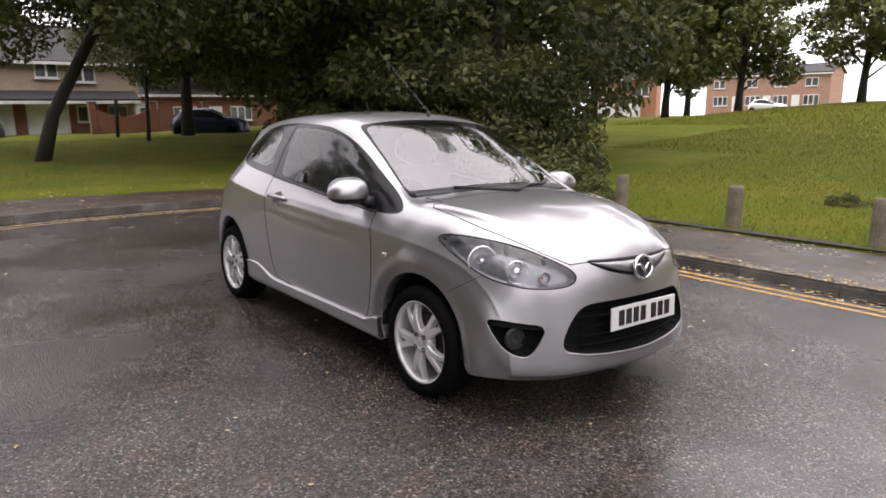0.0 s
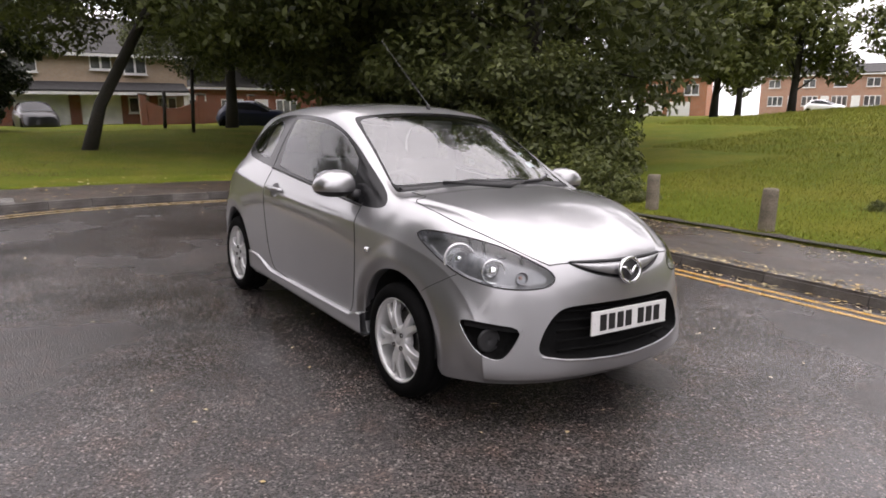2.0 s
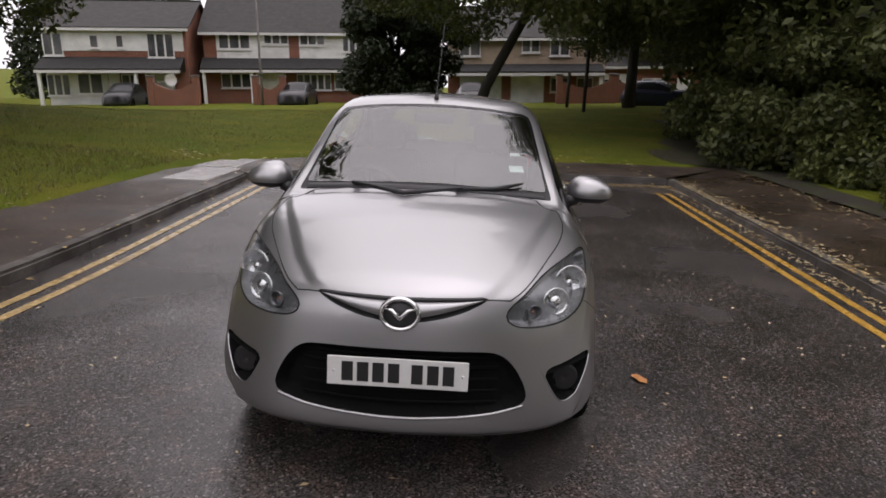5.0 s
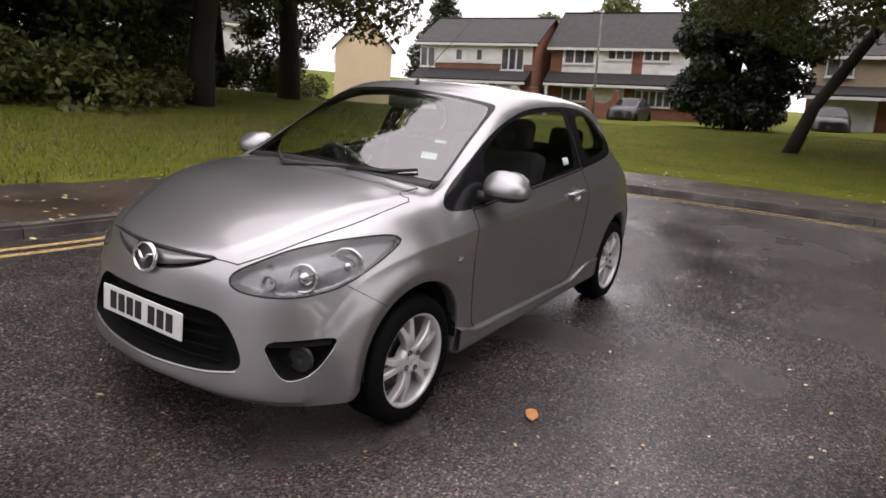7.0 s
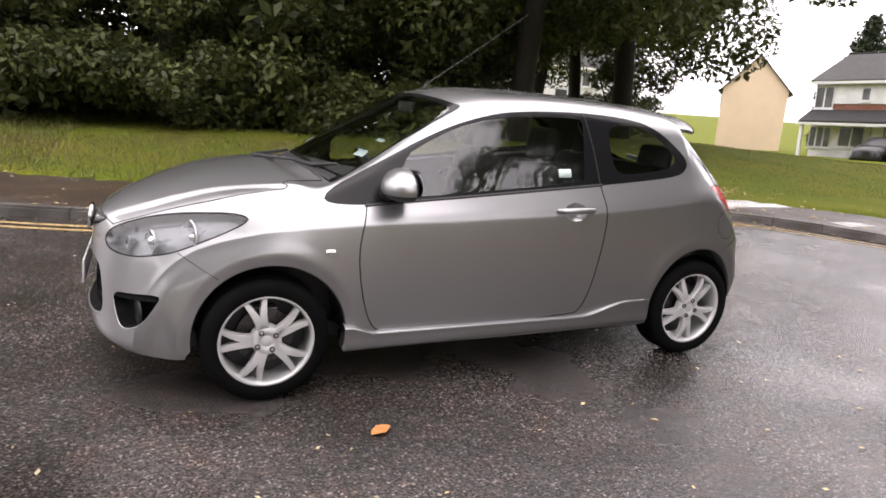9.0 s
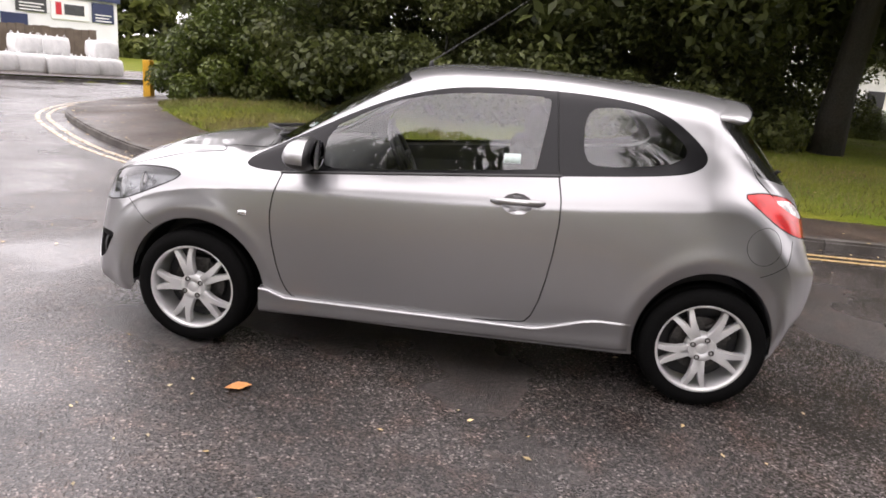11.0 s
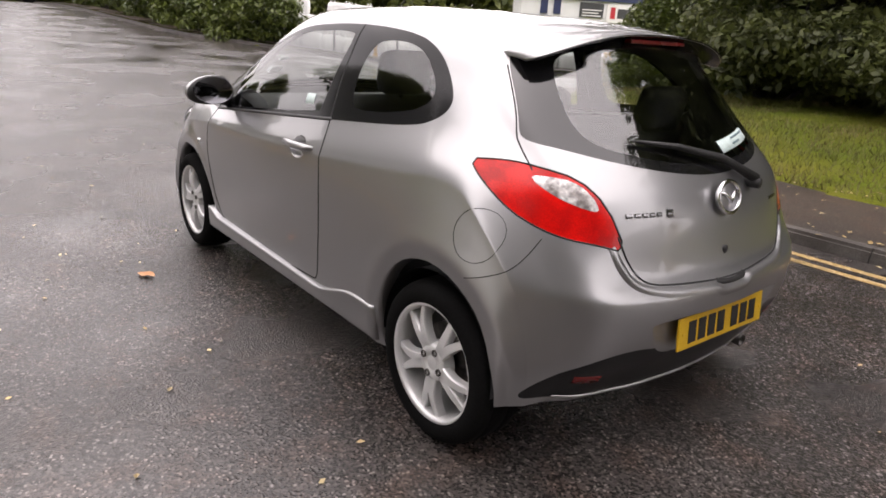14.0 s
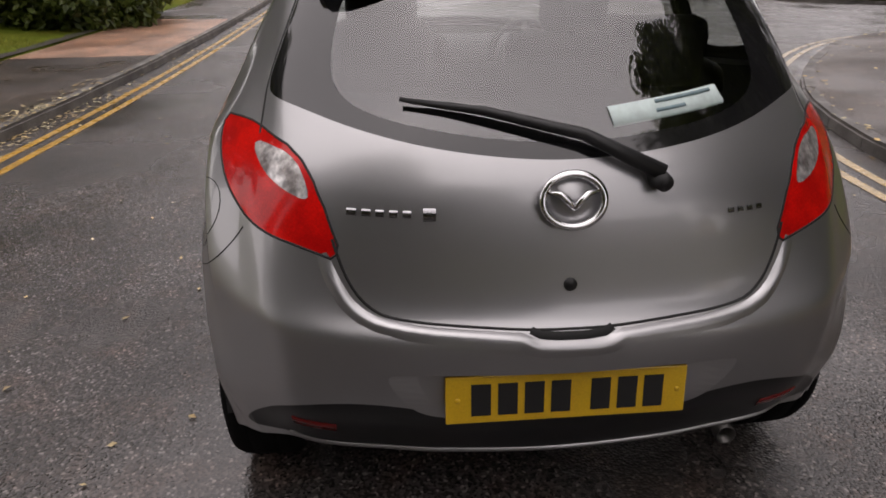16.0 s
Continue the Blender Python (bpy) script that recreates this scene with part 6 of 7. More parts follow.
house(facing(-38.6, -17.0, -.35, 10), 10.6, 7.5, 4.55, 6.95, BRICK, "pair of red brick houses with white boarded upper floor",
      upper=[(.95, 2.9, 3.45, 4.4, 3), (3.75, 5.3, 3.75, 4.4, 3), (6.0, 7.6, 3.7, 4.4, 3), (8.7, 10.4, 3.3, 4.3, 4)],
      lower=[(.95, 2.85, 1.05, 2.0, 3), (5.7, 7.9, .9, 1.95, 5), (8.1, 9.9, .95, 1.95, 3)],
      panels=[(.8, 5.3, 2.85, 4.4, RENDER_WHITE), (5.95, 10.6, 2.75, 4.4, RENDER_WHITE)],
      pent=(-.1, 10.7, 2.12, 2.95, 1.1), doors=[(3.15, 5.0, 2.0, RENDER_WHITE)], posts=(.1, 3.0, 10.4))
house(facing(-35.8, -25.65, -.72, 10), 8.3, 7.5, 4.65, 6.45, BRICK, "brick house with white upper floor and grey roof",
      upper=[(.05, 1.15, 2.95, 4.3, 2), (2.7, 3.2, 3.4, 4.2, 1), (4.2, 4.65, 3.4, 4.2, 1), (6.0, 7.55, 2.85, 4.3, 3)],
      lower=[(.0, 1.3, .6, 1.9, 3), (1.75, 3.2, .7, 1.95, 2), (4.3, 5.3, .9, 1.9, 2)],
      panels=[(.0, 8.1, 3.25, 4.55, RENDER_WHITE), (.05, 3.5, -.3, 2.0, RENDER_WHITE)], pent=(-.1, 8.1, 2.05, 2.9, 1.4), doors=[(3.55, 4.2, 2.0, UPVC), (5.7, 7.4, 2.0, RENDER_WHITE)], posts=(.1, 5.5))
house(facing(-38.0, -1.5, .25), 9.6, 7.5, 4.15, 6.15, BEIGE_BRICK, "buff brick house with two white garage doors",
      upper=[(.7, 2.0, 3.0, 4.0, 2), (4.5, 5.6, 3.2, 4.0, 2), (6.2, 7.4, 3.0, 4.0, 2)], lower=[(6.3, 7.4, .85, 1.75, 2), (7.9, 8.9, .85, 1.75, 2)],
      panels=[(.0, .7, -.2, 1.9, BRICK), (3.35, 3.85, -.2, 1.9, BRICK), (5.95, 9.5, -.3, .8, BRICK), (5.95, 6.25, .8, 1.9, BRICK), (7.45, 7.85, .8, 1.9, BRICK)],
      pent=(-.1, 9.4, 1.95, 2.55, 1.2), doors=[(.75, 3.3, 1.85, RENDER_WHITE), (3.9, 5.9, 1.85, RENDER_WHITE)], posts=(9.2,))
house(facing(-44.0, 7.8, .4), 14, 7.5, 2.9, 5.0, BRICK, "low brick houses behind the green", upper=[(1, 2.6, 1.0, 2.0, 2), (4, 5.6, 1.0, 2.0, 2), (8, 9.6, 1.0, 2.0, 3)], panels=[(0, 3.0, -.2, 2.3, RENDER_WHITE)], doors=[(6.4, 7.4, 2.0, UPVC)])
house(Matrix.Translation((-48.5, -45.5, -.5)) @ Matrix.Rotation(radians(43), 4, "Z"), 8, 5.0, 4.2, 6.9, RENDER_CREAM, "cream rendered house with a plain gable end", upper=[(1, 2.6, 2.6, 3.7, 2), (5, 6.6, 2.6, 3.7, 2)], lower=[(1, 2.6, .8, 1.9, 2)])
house(Matrix.Translation((-15.5, -36.0, .45)) @ Matrix.Rotation(math.pi, 4, "Z"), 15, 7, 3.6, 5.6, RENDER_WHITE, "white rendered houses behind the trees", upper=[(1.2, 2.6, 2.2, 3.2, 2), (5.2, 6.8, 2.2, 3.2, 3), (10.0, 11.4, 2.2, 3.2, 2)], lower=[(1.0, 2.8, .4, 1.5, 3), (5.0, 6.4, .4, 1.5, 2), (11.6, 13.2, .4, 1.5, 3)], doors=[(3.4, 4.3, 1.9, DARK_DOOR), (8.0, 8.9, 1.9, DARK_DOOR)])
# over the green
away = lambda x, y, z, turn: Matrix.Translation((x, y, z)) @ Matrix.Rotation(radians(2.5), 4, "X") @ Matrix.Rotation(radians(turn), 4, "Z")
house(away(-39.0, 50.0, 2.2, 30), 6.2, 7, 4.4, 6.4, ORANGE_BRICK, "orange brick house over the green", upper=[(4.2, 5.5, 2.6, 3.6, 2), (1.0, 2.2, 2.6, 3.6, 2)], doors=[(.4, 2.4, 2.0, UPVC), (2.8, 4.8, 2.0, UPVC)])
house(away(-44.5, 80.5, 4.4, 10), 14.5, 7, 4.6, 5.6, PINK_BRICK, "terrace of pinkish brick houses over the green", upper=[(1, 2.4, 3.0, 4.0, 2), (5, 6.4, 3.0, 4.0, 2), (8.4, 9.8, 3.0, 4.0, 2), (11.8, 13.2, 3.0, 4.0, 2)], lower=[(1, 2.8, .8, 2.0, 3), (5, 6.8, .8, 2.0, 3), (8.3, 10.0, .8, 2.0, 3), (11.7, 13.4, .8, 2.0, 3)], doors=[(3.4, 4.4, 2.0, UPVC), (7.1, 8.0, 2.0, UPVC), (10.4, 11.3, 2.0, UPVC)])
house(away(-58.0, 33.0, 2.4, 62), 10, 7, 3.6, 6.2, ORANGE_BRICK, "orange brick house with a pale gable", upper=[(1, 2.4, 1.6, 2.6, 2), (6, 7.4, 1.6, 2.6, 2)])

# low brick garden walls with a dipped top
for x, y, w, turn in ((-33.5, -18.2, 2.6, 0), (-34.8, -12.6, 1.6, 0), (-35.0, 5.0, 3.0, 0), (-37.0, 8.6, 3.0, 0)):
    wall = thing("garden_wall", facing(x, y, rise(x, y) + .05, turn), "red brick garden wall with a dipped top", "wall")
    bm = bmesh.new()
    prev = None
    for q in range(13):
        u = q / 12
        z = 1.45 - .5 * math.sin(math.pi * u)
        row = [bm.verts.new((u * w, yy, zz)) for yy, zz in ((0, -.3), (0, z), (.22, z), (.22, -.3))]
        if prev:
            for a in range(3):
                bm.faces.new((prev[a], prev[a + 1], row[a + 1], row[a]))
        else:
            bm.faces.new(row)
        prev = row
    bm.faces.new(prev[::-1])
    part("brickwork", bm, BRICK, wall)
    for x0 in (0, w):
        box("pillar", (x0 - .17, -.06, -.3), (x0 + .17, .28, 1.65), BRICK, wall, .02)
        box("cap", (x0 - .21, -.1, 1.654), (x0 + .21, .32, 1.75), KERB, wall, .03)

dish = thing("satellite_dish", Matrix.Translation((-34.0, -17.2, rise(-34, -17.2))), "white round dish on a short pole by the wall", "satellite dish")
tube("pole", [(0, 0, -.2), (0, 0, 1.5)], .03, GUTTER, dish, 8)
bm = bmesh.new()
add_lathe(bm, [(.001, .02), (.18, .035), (.33, .09), (.35, .10), (.34, .08), (.18, .015), (.001, .0)], 24, Matrix.Translation((.05, 0, 1.55)) @ Matrix.Rotation(math.pi / 2, 4, "Y"))
part("bowl", bm, GUTTER, dish, "white shallow bowl", True)

# builders' yard over the junction
YARD_X, YARD_Y = Vector((-.58, -.815, 0)), Vector((.815, -.58, 0))
WHITE_BAG = surface("white_woven_sack", (.74, .74, .73), .7, var=.12, scale=3, fine=60, bump=.02, bump_scale=9)
STORE_WHITE = surface("white_cladding", (.70, .71, .72), .5, var=.06, scale=1)
STORE_BLUE = surface("dark_blue_cladding", (.018, .028, .085), .45, var=.15, scale=1)
STORE_RED = surface("red_sign_paint", (.45, .02, .03), .4, var=.1)
FENCE = surface("brown_boarding", (.16, .125, .09), .8, var=.25, scale=2, fine=30)
POST_YELLOW = surface("yellow_post_paint", (.62, .34, .015), .5, var=.2, scale=5)
POST_DARK = surface("dark_post_paint", (.045, .047, .05), .6, var=.2)
STAKE = surface("weathered_timber", (.20, .165, .125), .85, var=.35, scale=6, fine=60, bump=.008, second=(.13, .115, .08))


def yard_pose(s, d, z=None, turn=0):
    """s metres along the yard's kerb from the main road, d metres back from it."""
    p = Vector((24.2, -8.6, 0)) + YARD_X * s + YARD_Y * d
    m = Matrix((YARD_X, YARD_Y, Vector((0, 0, 1)))).transposed().to_4x4()
    m.translation = (p[0], p[1], rise(p[0], p[1]) + .1 if z is None else z)
    return m @ Matrix.Rotation(radians(turn), 4, "Z")


def sack():
    bm = bmesh.new()
    bmesh.ops.create_cube(bm, size=1.0)
    bmesh.ops.subdivide_edges(bm, edges=bm.edges[:], cuts=4, use_grid_fill=True)
    for v in bm.verts:
        x, y, z = v.co
        bulge = 1 + .14 * math.cos(z * 2.6) - .10 * (x * x + y * y)
        v.co = Vector((x * .88 * bulge, y * .84 * bulge, (z + .5) * .70 - .05 * (x * x + y * y) + .04 * noise.noise((x * 4, y * 4, z * 4))))
    t = thing("bulk_sack", Matrix(), "plump white woven bulk sack in a row", "sack", "sacks in the yard")
    part("sack_body", bm, WHITE_BAG, t, "", True)
    for sx, sy in ((-.38, -.36), (.38, -.36), (.38, .36), (-.38, .36)):
        bm = bmesh.new()
        add_tube(bm, [(sx, sy, .64), (sx * .9, sy * .9, .78), (sx * .7, sy * .7, .66)], .02, 5)
        part("lifting_loop", bm, WHITE_BAG, t, "", True)
    return t


first_sack = sack()
first_sack.matrix_world = yard_pose(.6, 1.7)
g = random.Random(5)
for s in range(1, 17):
    copy_thing(first_sack, yard_pose(.6 + s * .93, 1.7 + g.uniform(-.08, .08), None, g.uniform(-8, 8)))
for s in (0, 1, 2, 4, 5, 7):
    m = yard_pose(.6 + s * .93 + g.uniform(-.12, .12), 1.75 + g.uniform(-.1, .1), None, g.uniform(-14, 14))
    m.translation.z += .69
    copy_thing(first_sack, m)
for s in range(17):
    m = yard_pose(.8 + s * .93, 2.75 + g.uniform(-.1, .1), None, g.uniform(-8, 8))
    copy_thing(first_sack, m)
    for _ in range(2 if s in (0, 1, 3, 4) else 1 if s < 8 or s % 3 else 0):
        m = m.copy()
        m.translation.z += .69
        copy_thing(first_sack, m)
for s, hgt, yel in ((1.2, 1.0, 0), (3.6, 1.0, 0), (5.3, 1.75, 1), (6.2, 1.05, 0)):
    t = thing("yard_post", yard_pose(s, .5), "yellow steel height post" if yel else "short dark steel post", "post")
    tube("shaft", [(0, 0, -.1), (0, 0, hgt)], .075 if yel else .05, POST_YELLOW if yel else POST_DARK, t, 10)
    tube("foot", [(0, 0, -.05), (0, 0, .12)], .11 if yel else .07, POST_YELLOW if yel else POST_DARK, t, 10)
store = thing("store", yard_pose(15.5, 29.8, .6), "white trade store with dark blue fascia and plain sign boards", "store")
box("wall", (0, 0, 0), (12, 5, 3.9), STORE_WHITE, store)
box("fascia", (-.2, -.25, 3.9), (12.2, 5, 4.4), STORE_BLUE, store)
box("roof", (0, .1, 4.404), (12, 4.9, 4.46), PENT, store)
for x0, x1, z0, z1, mat, what in ((1.6, 2.2, 2.7, 3.85, STORE_BLUE, "pillar"), (2.7, 3.3, 2.7, 3.85, STORE_BLUE, "pillar"), (.7, 2.6, 1.9, 2.55, POST_DARK, "sign_board"), (3.9, 5.6, .2, 2.4, STORE_BLUE, "entrance"),
                                  (4.9, 6.9, 2.6, 3.75, POST_DARK, "sign_board"), (7.2, 9.8, 2.3, 3.75, UPVC, "sign_board"), (10.1, 11.7, 2.3, 3.75, STORE_BLUE, "sign_board")):
    ob = box(what, (x0, -.12, z0), (x1, .02, z1), mat, store)
    if mat is UPVC:
        box("red_mark", (x0 + .3, -.15, z0 + .3), (x0 + .7, -.1, z1 - .25), STORE_RED, ob)
        box("print_bar", (x0 + .9, -.15, z0 + .35), (x1 - .3, -.1, z1 - .35), POST_DARK, ob)
    elif what == "sign_board":
        for q in range(3):
            box("print_bar", (x0 + .2, -.15, z0 + .10 + q * .22), (x1 - .2 - .2 * (q % 2), -.1, z0 + .18 + q * .22), UPVC, ob)
fence = thing("fence", yard_pose(11.4, 3.7), "brown boarded fence panel in the yard", "fence")
for q in range(15):
    box("board", (q * .3, 0, -.2), (q * .3 + .29, .03, 1.75 + .02 * (q % 3)), FENCE, fence)

# parked vehicles far off: reduced bodies of the same build
FAR_GLASS = surface("far_car_glass", (.012, .013, .015), .2, var=.2, scale=2, spec=.3)


def far_car(m, paint, label):
    c = thing("car", m, label, "car", "parked cars")
    rows, cols = list(range(0, ROWS, 6)), list(range(0, COLS, 7))
    glass = [KINDS[n] for n in KINDS if n.startswith(("frame", "window", "quarter", "screen", "rear_edge", "rear_glass"))]
    for name, want, mat in (("body", False, paint), ("glazing", True, FAR_GLASS)):
        vs, fs = [], []
        for i in rows[:-1]:
            for j in cols[:-1]:
                kk = KIND[min(i + 3, ROWS - 2), min(j + 3, COLS - 2)]
                if (kk in glass) != want or kk == KINDS["void"]:
                    continue
                i2, j2 = min(i + 6, ROWS - 1), min(j + 7, COLS - 1)
                b = len(vs)
                vs += [GRID[i, j], GRID[i, j2], GRID[i2, j2], GRID[i2, j]]
                fs.append((b, b + 1, b + 2, b + 3))
        bm = bmesh.new()
        vv = [bm.verts.new(v) for v in vs]
        for f in fs:
            bm.faces.new([vv[q] for q in f])
        bmesh.ops.remove_doubles(bm, verts=bm.verts, dist=.002)
        part(name, bm, mat, c, "", True)
    for x in (1.235, -1.235):
        for s in (-1, 1):
            bm = bmesh.new()
            add_lathe(bm, [(.001, .07), (.2, .08), (.21, .09), (.29, .08), (.29, -.09), (.001, -.09)], 16, Matrix.Translation((x, s * .73, .29)) @ Matrix.Rotation(-s * math.pi / 2, 4, "X"))
            part("wheel", bm, TYRE, c, "", True)
    box("underbody", (-1.6, -.7, .2), (1.7, .7, .5), BLACK_PLASTIC, c)
    return c


def paint(name, base):
    return surface(name, base, .35, metal=.2, var=.05, coat=.3, rough_var=.04)


NAVY, DARKCAR, REDCAR, WHITECAR = paint("navy_paint", (.008, .013, .04)), paint("dark_paint", (.02, .02, .022)), paint("red_paint", (.35, .02, .02)), paint("white_paint", (.7, .7, .7))
up = lambda x, y, z, turn: Matrix.Translation((x, y, z)) @ Matrix.Rotation(radians(2.5), 4, "X") @ Matrix.Rotation(radians(turn), 4, "Z")
far_car(up(-34.6, -20.3, -.6, 10), DARKCAR, "dark parked car in front of a brick house")
far_car(up(-35.2, -10.2, -.12, 0), DARKCAR, "dark parked car with a pale bonnet on a drive")
far_car(up(-35.4, .0, .3, 5), DARKCAR, "dark parked car by a garage")
far_car(up(-30.5, 9.4, .75, 60), NAVY, "dark blue parked car behind the green")
far_car(away(-31.3, 70.0, 3.9, 10), WHITECAR, "white parked car over the green")
far_car(away(-37.5, 46.5, 3.92, 30), WHITECAR, "white parked car beside garages")
far_car(at(25.0, 7.9, 60, 1, .12), WHITECAR, "white parked car behind the hedge")
far_car(at(28.0, 8.0, 65, 1, .12), REDCAR, "red parked car behind the hedge")
far_car(at(37.0, 8.0, 65, 1, .12), REDCAR, "red parked car behind the hedge")
far_car(at(31.0, 8.0, 62, 1, .12), DARKCAR, "dark parked car behind the hedge")
far_car(at(34.0, 8.1, 62, 1, .12), WHITECAR, "white parked car behind the hedge")
far_car(at(62.0, 5.2, 90, 1.1, .12), WHITECAR, "white vehicle at the end of the road")
far_car(at(60.0, -4.5, 95, 1.0, .12), WHITECAR, "white vehicle at the end of the road")
far_car(at(33.0, -32.3, 40), WHITECAR, "white vehicle parked in the yard")

# ---- bollards, posts ----
def bollard(m, height, label):
    t = thing("bollard", m, label, "bollard", "timber bollards on the verge")
    bm = bmesh.new()
    for r0, z0, r1, z1 in ((.105, -.25, .10, height - .02),):
        add_lathe(bm, [(.001, z0), (r0, z0), (r0 * 1.02, .1), (r1, z1 - .1), (r1 * .97, z1), (r1 * .8, z1 + .02), (.001, z1 + .024)], 10)
    for v in bm.verts:
        v.co.x += .012 * noise.noise(v.co * 7)
        v.co.y += .012 * noise.noise(v.co * 7 + Vector((3, 1, 0)))
    part("stake", bm, STAKE, t, "grey-brown weathered timber", True)


for x, y in BOLLARDS:
    bollard(at(x, y, random.uniform(0, 90), 1, 0.1) @ pose(0, 0, 0, random.uniform(-2, 2), random.uniform(-2, 2), 0), .66, "short weathered timber bollard on the grass")
for x, y, h, r in ((-24.0, 4.7, 2.5, .075), (-28.5, 4.6, 1.7, .08)):
    t = thing("post", at(x, y), "slim dark post on the grass", "post")
    tube("shaft", [(0, 0, -.2), (0, 0, h)], r, BARK, t, 8)
t = thing("street_lamp", Matrix.Translation((-33.5, -11.8, -.3)) @ Matrix.Rotation(radians(2.5), 4, "X"), "pale concrete lamp column before the houses", "street lamp")
tube("column", [(0, 0, -.4), (0, 0, 2.0), (0, 0, 6.5)], [.085, .065, .045], KERB, t, 10)
tube("collar", [(0, 0, 1.9), (0, 0, 2.15)], .11, KERB, t, 10)
t = thing("street_lamp", at(-15.5, 58), "tall grey lamp column over the green", "street lamp")
tube("column", [(0, 0, -.4), (0, 0, 6.0)], [.08, .05], POST_DARK, t, 8)
tube("arm", [(0, 0, 5.9), (.5, .1, 6.1)], .04, POST_DARK, t, 6)
t = thing("marker_post", at(10.0, -13.9, 0, 1, 0.1), "stubby yellow timber marker post at the corner", "post")
bm = bmesh.new()
add_box(bm, (-.11, -.11, -.2), (.11, .11, 1.05), .02)
part("stake", bm, POST_YELLOW, t)


# ---- grass blades ----
def blades(name, spots, count, size, seed, material=BLADE):
    """Blades over rectangles (x0, x1, y0, y1), kept off the pavements."""
    g = np.random.default_rng(seed)
    area = np.array([(b - a) * (d - c) for a, b, c, d in spots])
    v, f = [], []
    for k in g.choice(len(spots), count, p=area / area.sum()):
        a, b, c, d = spots[k]
        x, y = a + (b - a) * g.random(), c + (d - c) * g.random()
        if y < 0 and x > -5.7 and y > back_right_y(x) - .02:
            continue
        if x < -5.7 and x > back_end_x(y) - .02 and -4.45 < y < 5.6:
            continue
        z = rise(x, y) + .10 + .03 * noise.noise((x * .7, y * .7, 0))
        ang, h, w = g.random() * 6.283, size * (.5 + g.random()), size * .10
        lean = (g.normal() * .45 * h, g.normal() * .45 * h)
        n = len(v)
        ca, sa = math.cos(ang) * w, math.sin(ang) * w
        v += [(x - ca, y - sa, z), (x + ca, y + sa, z), (x + lean[0], y + lean[1], z + h)]
        f.append((n, n + 1, n + 2))
    ob = link_mesh(name, v, f, material)
    tagged(ob, "short damp grass blades, green and yellow", "grass", kind="stuff")


blades("grass_left", [(-3.3, 9, 5.75, 14), (-4.8, -3.3, 6.5, 14)], 60000, .065, 1)
blades("grass_bank", [(-9, 12, 14, 23)], 52000, .085, 4)
blades("grass_bank", [(-16, 10, 23, 40)], 46000, .13, 5)
blades("grass_right", [(-7, 5, -9.5, -4.7), (3, 8.5, -12.5, -6)], 44000, .075, 2, DULL_BLADE)
blades("grass_behind", [(-26, -10.5, -16, 7), (-10.5, -6.9, -16, -4.3), (-7, 6, -13, -9.5)], 110000, .055, 3, DULL_BLADE)


# ---- fallen leaves ----
LITTER = surface("fallen_leaves", (.42, .36, .21), .55, var=.3, scale=2, fine=20, second=(.36, .25, .10), spread=.45)
AUTUMN = surface("orange_leaf", (.50, .22, .07), .5, var=.2, scale=20)


def litter(name, lines, count, size, seed, label):
    g = random.Random(seed)
    v, f = [], []
    for _ in range(count):
        pts, lo, hi = g.choice(lines)
        k = g.randrange(len(pts) - 1)
        u = g.random()
        p, q = Vector(pts[k][:2]), Vector(pts[k + 1][:2])
        d = (q - p).normalized()
        o = lo + (hi - lo) * g.random()
        c = p.lerp(q, u) + Vector((-d[1], d[0])) * o
        x, y = c
        lift = .006
        inroad = -7.5 < x < 60 and lo_edge(x) < y < left_edge(x)
        if not inroad:
            lift = .112
        z = rise(x, y) + lift
        a, s = g.random() * 6.28, size * g.uniform(.5, 1.3)
        ca, sa = math.cos(a) * s, math.sin(a) * s
        n = len(v)
        v += [(x - ca, y - sa, z), (x + sa * .55, y - ca * .55, z + s * g.uniform(0, .35)), (x + ca, y + sa, z + s * g.uniform(0, .3)), (x - sa * .55, y + ca * .55, z + s * g.uniform(0, .35))]
        f.append((n, n + 1, n + 2, n + 3))
    tagged(link_mesh(name, v, f, LITTER), label, "leaves", kind="stuff")


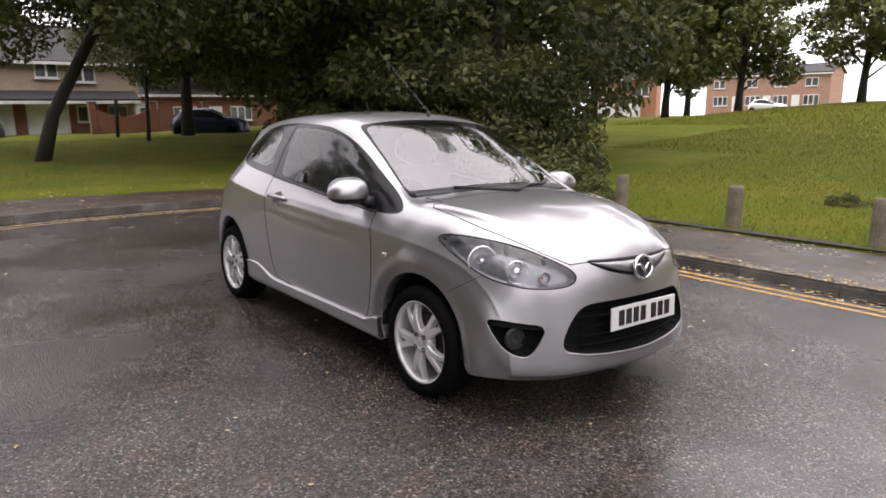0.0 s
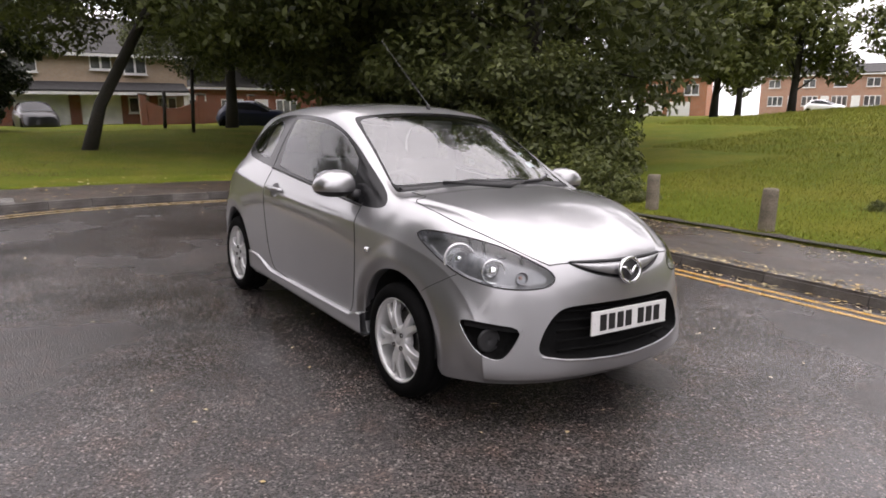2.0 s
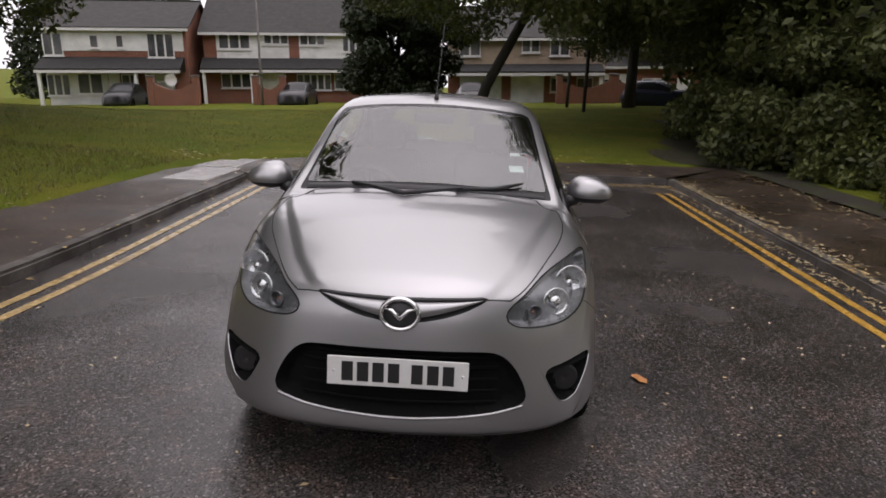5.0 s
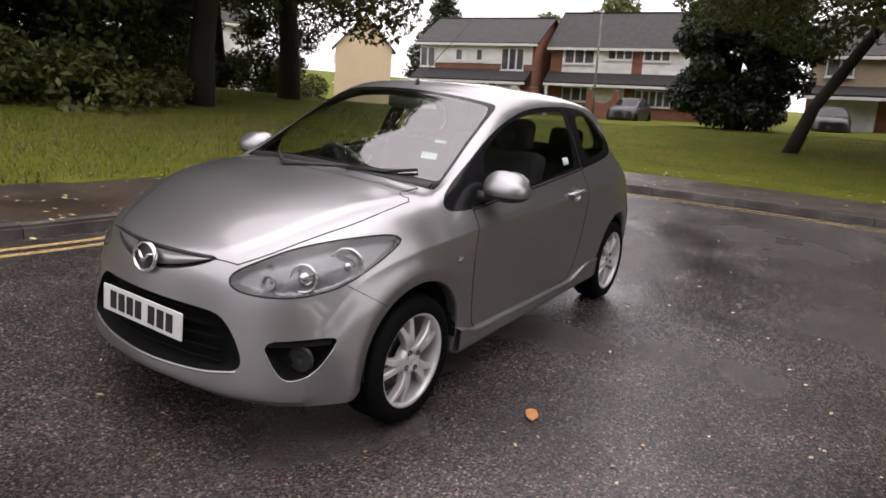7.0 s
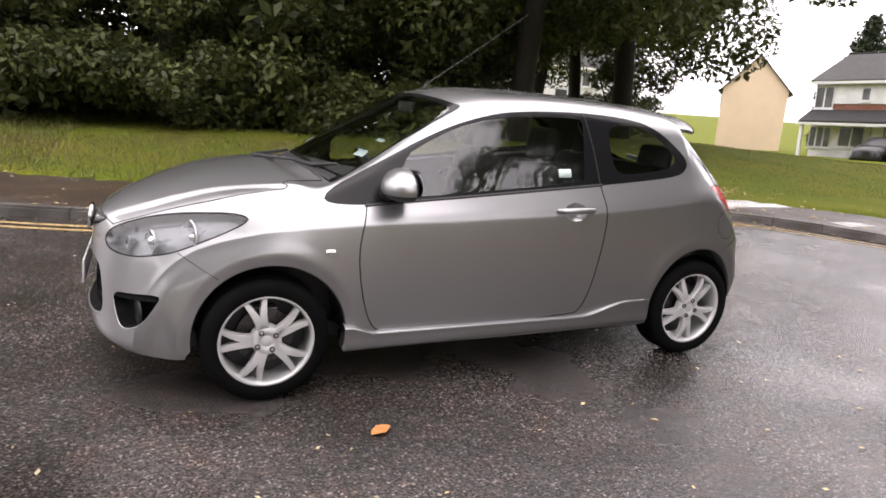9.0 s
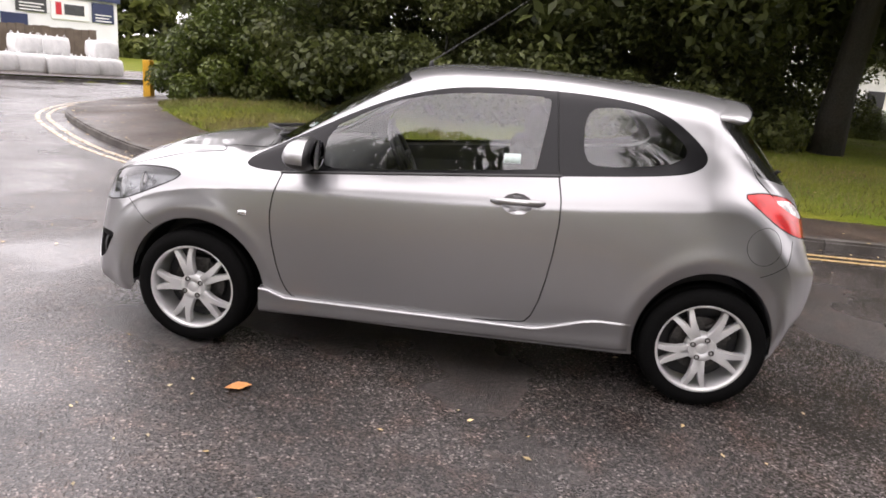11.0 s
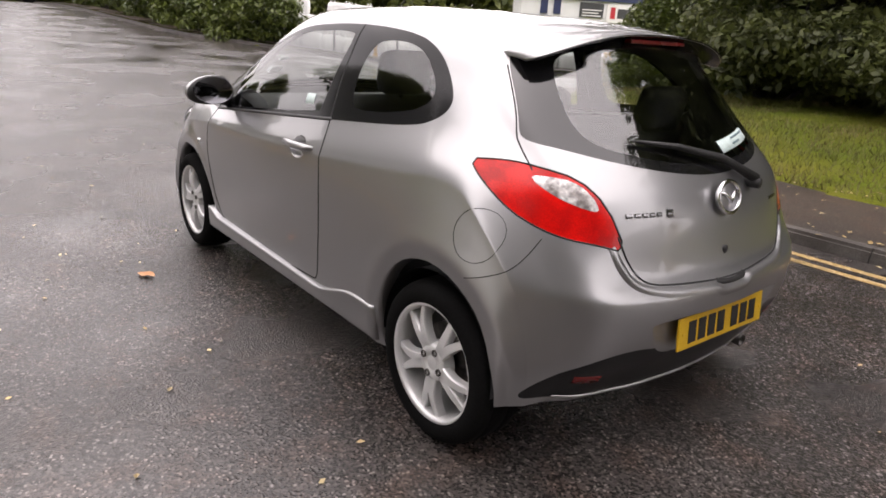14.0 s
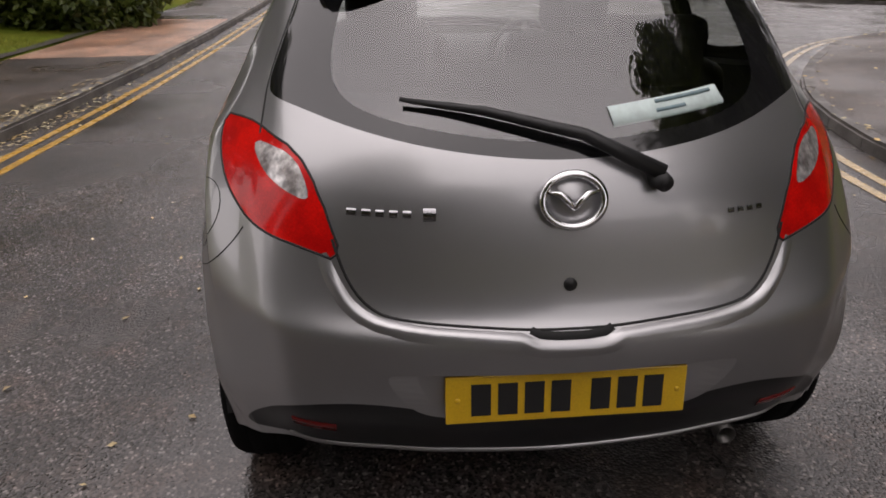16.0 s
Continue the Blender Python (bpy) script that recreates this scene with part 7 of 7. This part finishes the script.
KL = resample([(-7.3, left_edge(-7.3)), (4, left_edge(4)), (30, left_edge(30))], 0.5)
KE = [(p[0], p[1]) for p in KERB_END]
litter("leaf_litter", [(KL[:26], -.16, .30)] * 5 + [(KL[:24], -.05, .12)] * 3 + [(KL[:26], 1.3, 2.2)] * 2 + [(KL[:26], .1, 2.0), (KL, -.3, .15), (KL[18:50], -.4, .1)], 3400, .025, 1, "pale fallen leaves along the pavement and gutter")
litter("leaf_litter", [(KE, -.2, 3.2), (KE, 1.8, 3.4)], 420, .045, 2, "pale fallen leaves behind the turning end")
litter("leaf_litter", [(KERB_RIGHT[:70], -.25, .1), (BACK_RIGHT[:-1], -.6, .3), (KERB_RIGHT[:60], -2.2, .2), (BACK_RIGHT[:-1], -2.5, .1), (BACK_RIGHT[:-1], -5.0, .1)], 900, .03, 3, "pale fallen leaves along the kerb")
litter("leaf_litter", [([(-8, 0), (9, 0)], -3, 3.6)], 230, .017, 4, "small pale leaves scattered on the wet road")
litter("leaf_litter", [([(-6, 6.5), (8, 6.5)], -.7, 3.5)], 300, .026, 5, "pale leaves on the grass")
litter("leaf_litter", [([(-9, 5.6), (-3, 5.6)], -.35, .5)], 420, .028, 6, "pale fallen leaves on the bare earth under the bush")
litter("leaf_litter", [([(-3, 5.6), (8, 5.6)], -.25, .25)], 320, .024, 7, "brown leaves along the edge of the grass")
for x, y, s, a in ((.815, 1.21, .062, 30), (.62, 3.0, .05, 80)):
    t = thing("fallen_leaf", pose(x, y, .004, 0, 0, a), "single orange-brown fallen leaf lying on the wet road", "leaf")
    bm = bmesh.new()
    rim = [(1.0, 0, .10), (.55, .42, .22), (0, .50, .12), (-.6, .34, .25), (-.95, 0, .1), (-.6, -.36, .16), (0, -.5, .26), (.55, -.40, .12)]
    mid = bm.verts.new((0, 0, .004))
    ring = [bm.verts.new((p * s, q * s, r * s)) for p, q, r in rim]
    for q in range(8):
        bm.faces.new((mid, ring[q], ring[(q + 1) % 8]))
    part("blade", bm, AUTUMN, t, "", True)

# torn leaf scraps and a dropped scrap of paper behind the car
scraps = np.random.default_rng(9)
v, f = [], []
for _ in range(90):
    x, y = scraps.uniform(-4.5, 1.5), scraps.uniform(.95, 3.6)
    a, s = scraps.random() * 6.28, scraps.uniform(.006, .016)
    n = len(v)
    v += [(x + s * math.cos(a + q) * w, y + s * math.sin(a + q) * w, .005 + .004 * (q > 2)) for q, w in ((0, 1), (1.4, .7), (3.1, 1.1), (4.6, .6))]
    f.append((n, n + 1, n + 2, n + 3))
tagged(link_mesh("leaf_scraps", v, f, LITTER), "torn brown leaf scraps pressed onto the wet road", "leaves", kind="stuff")
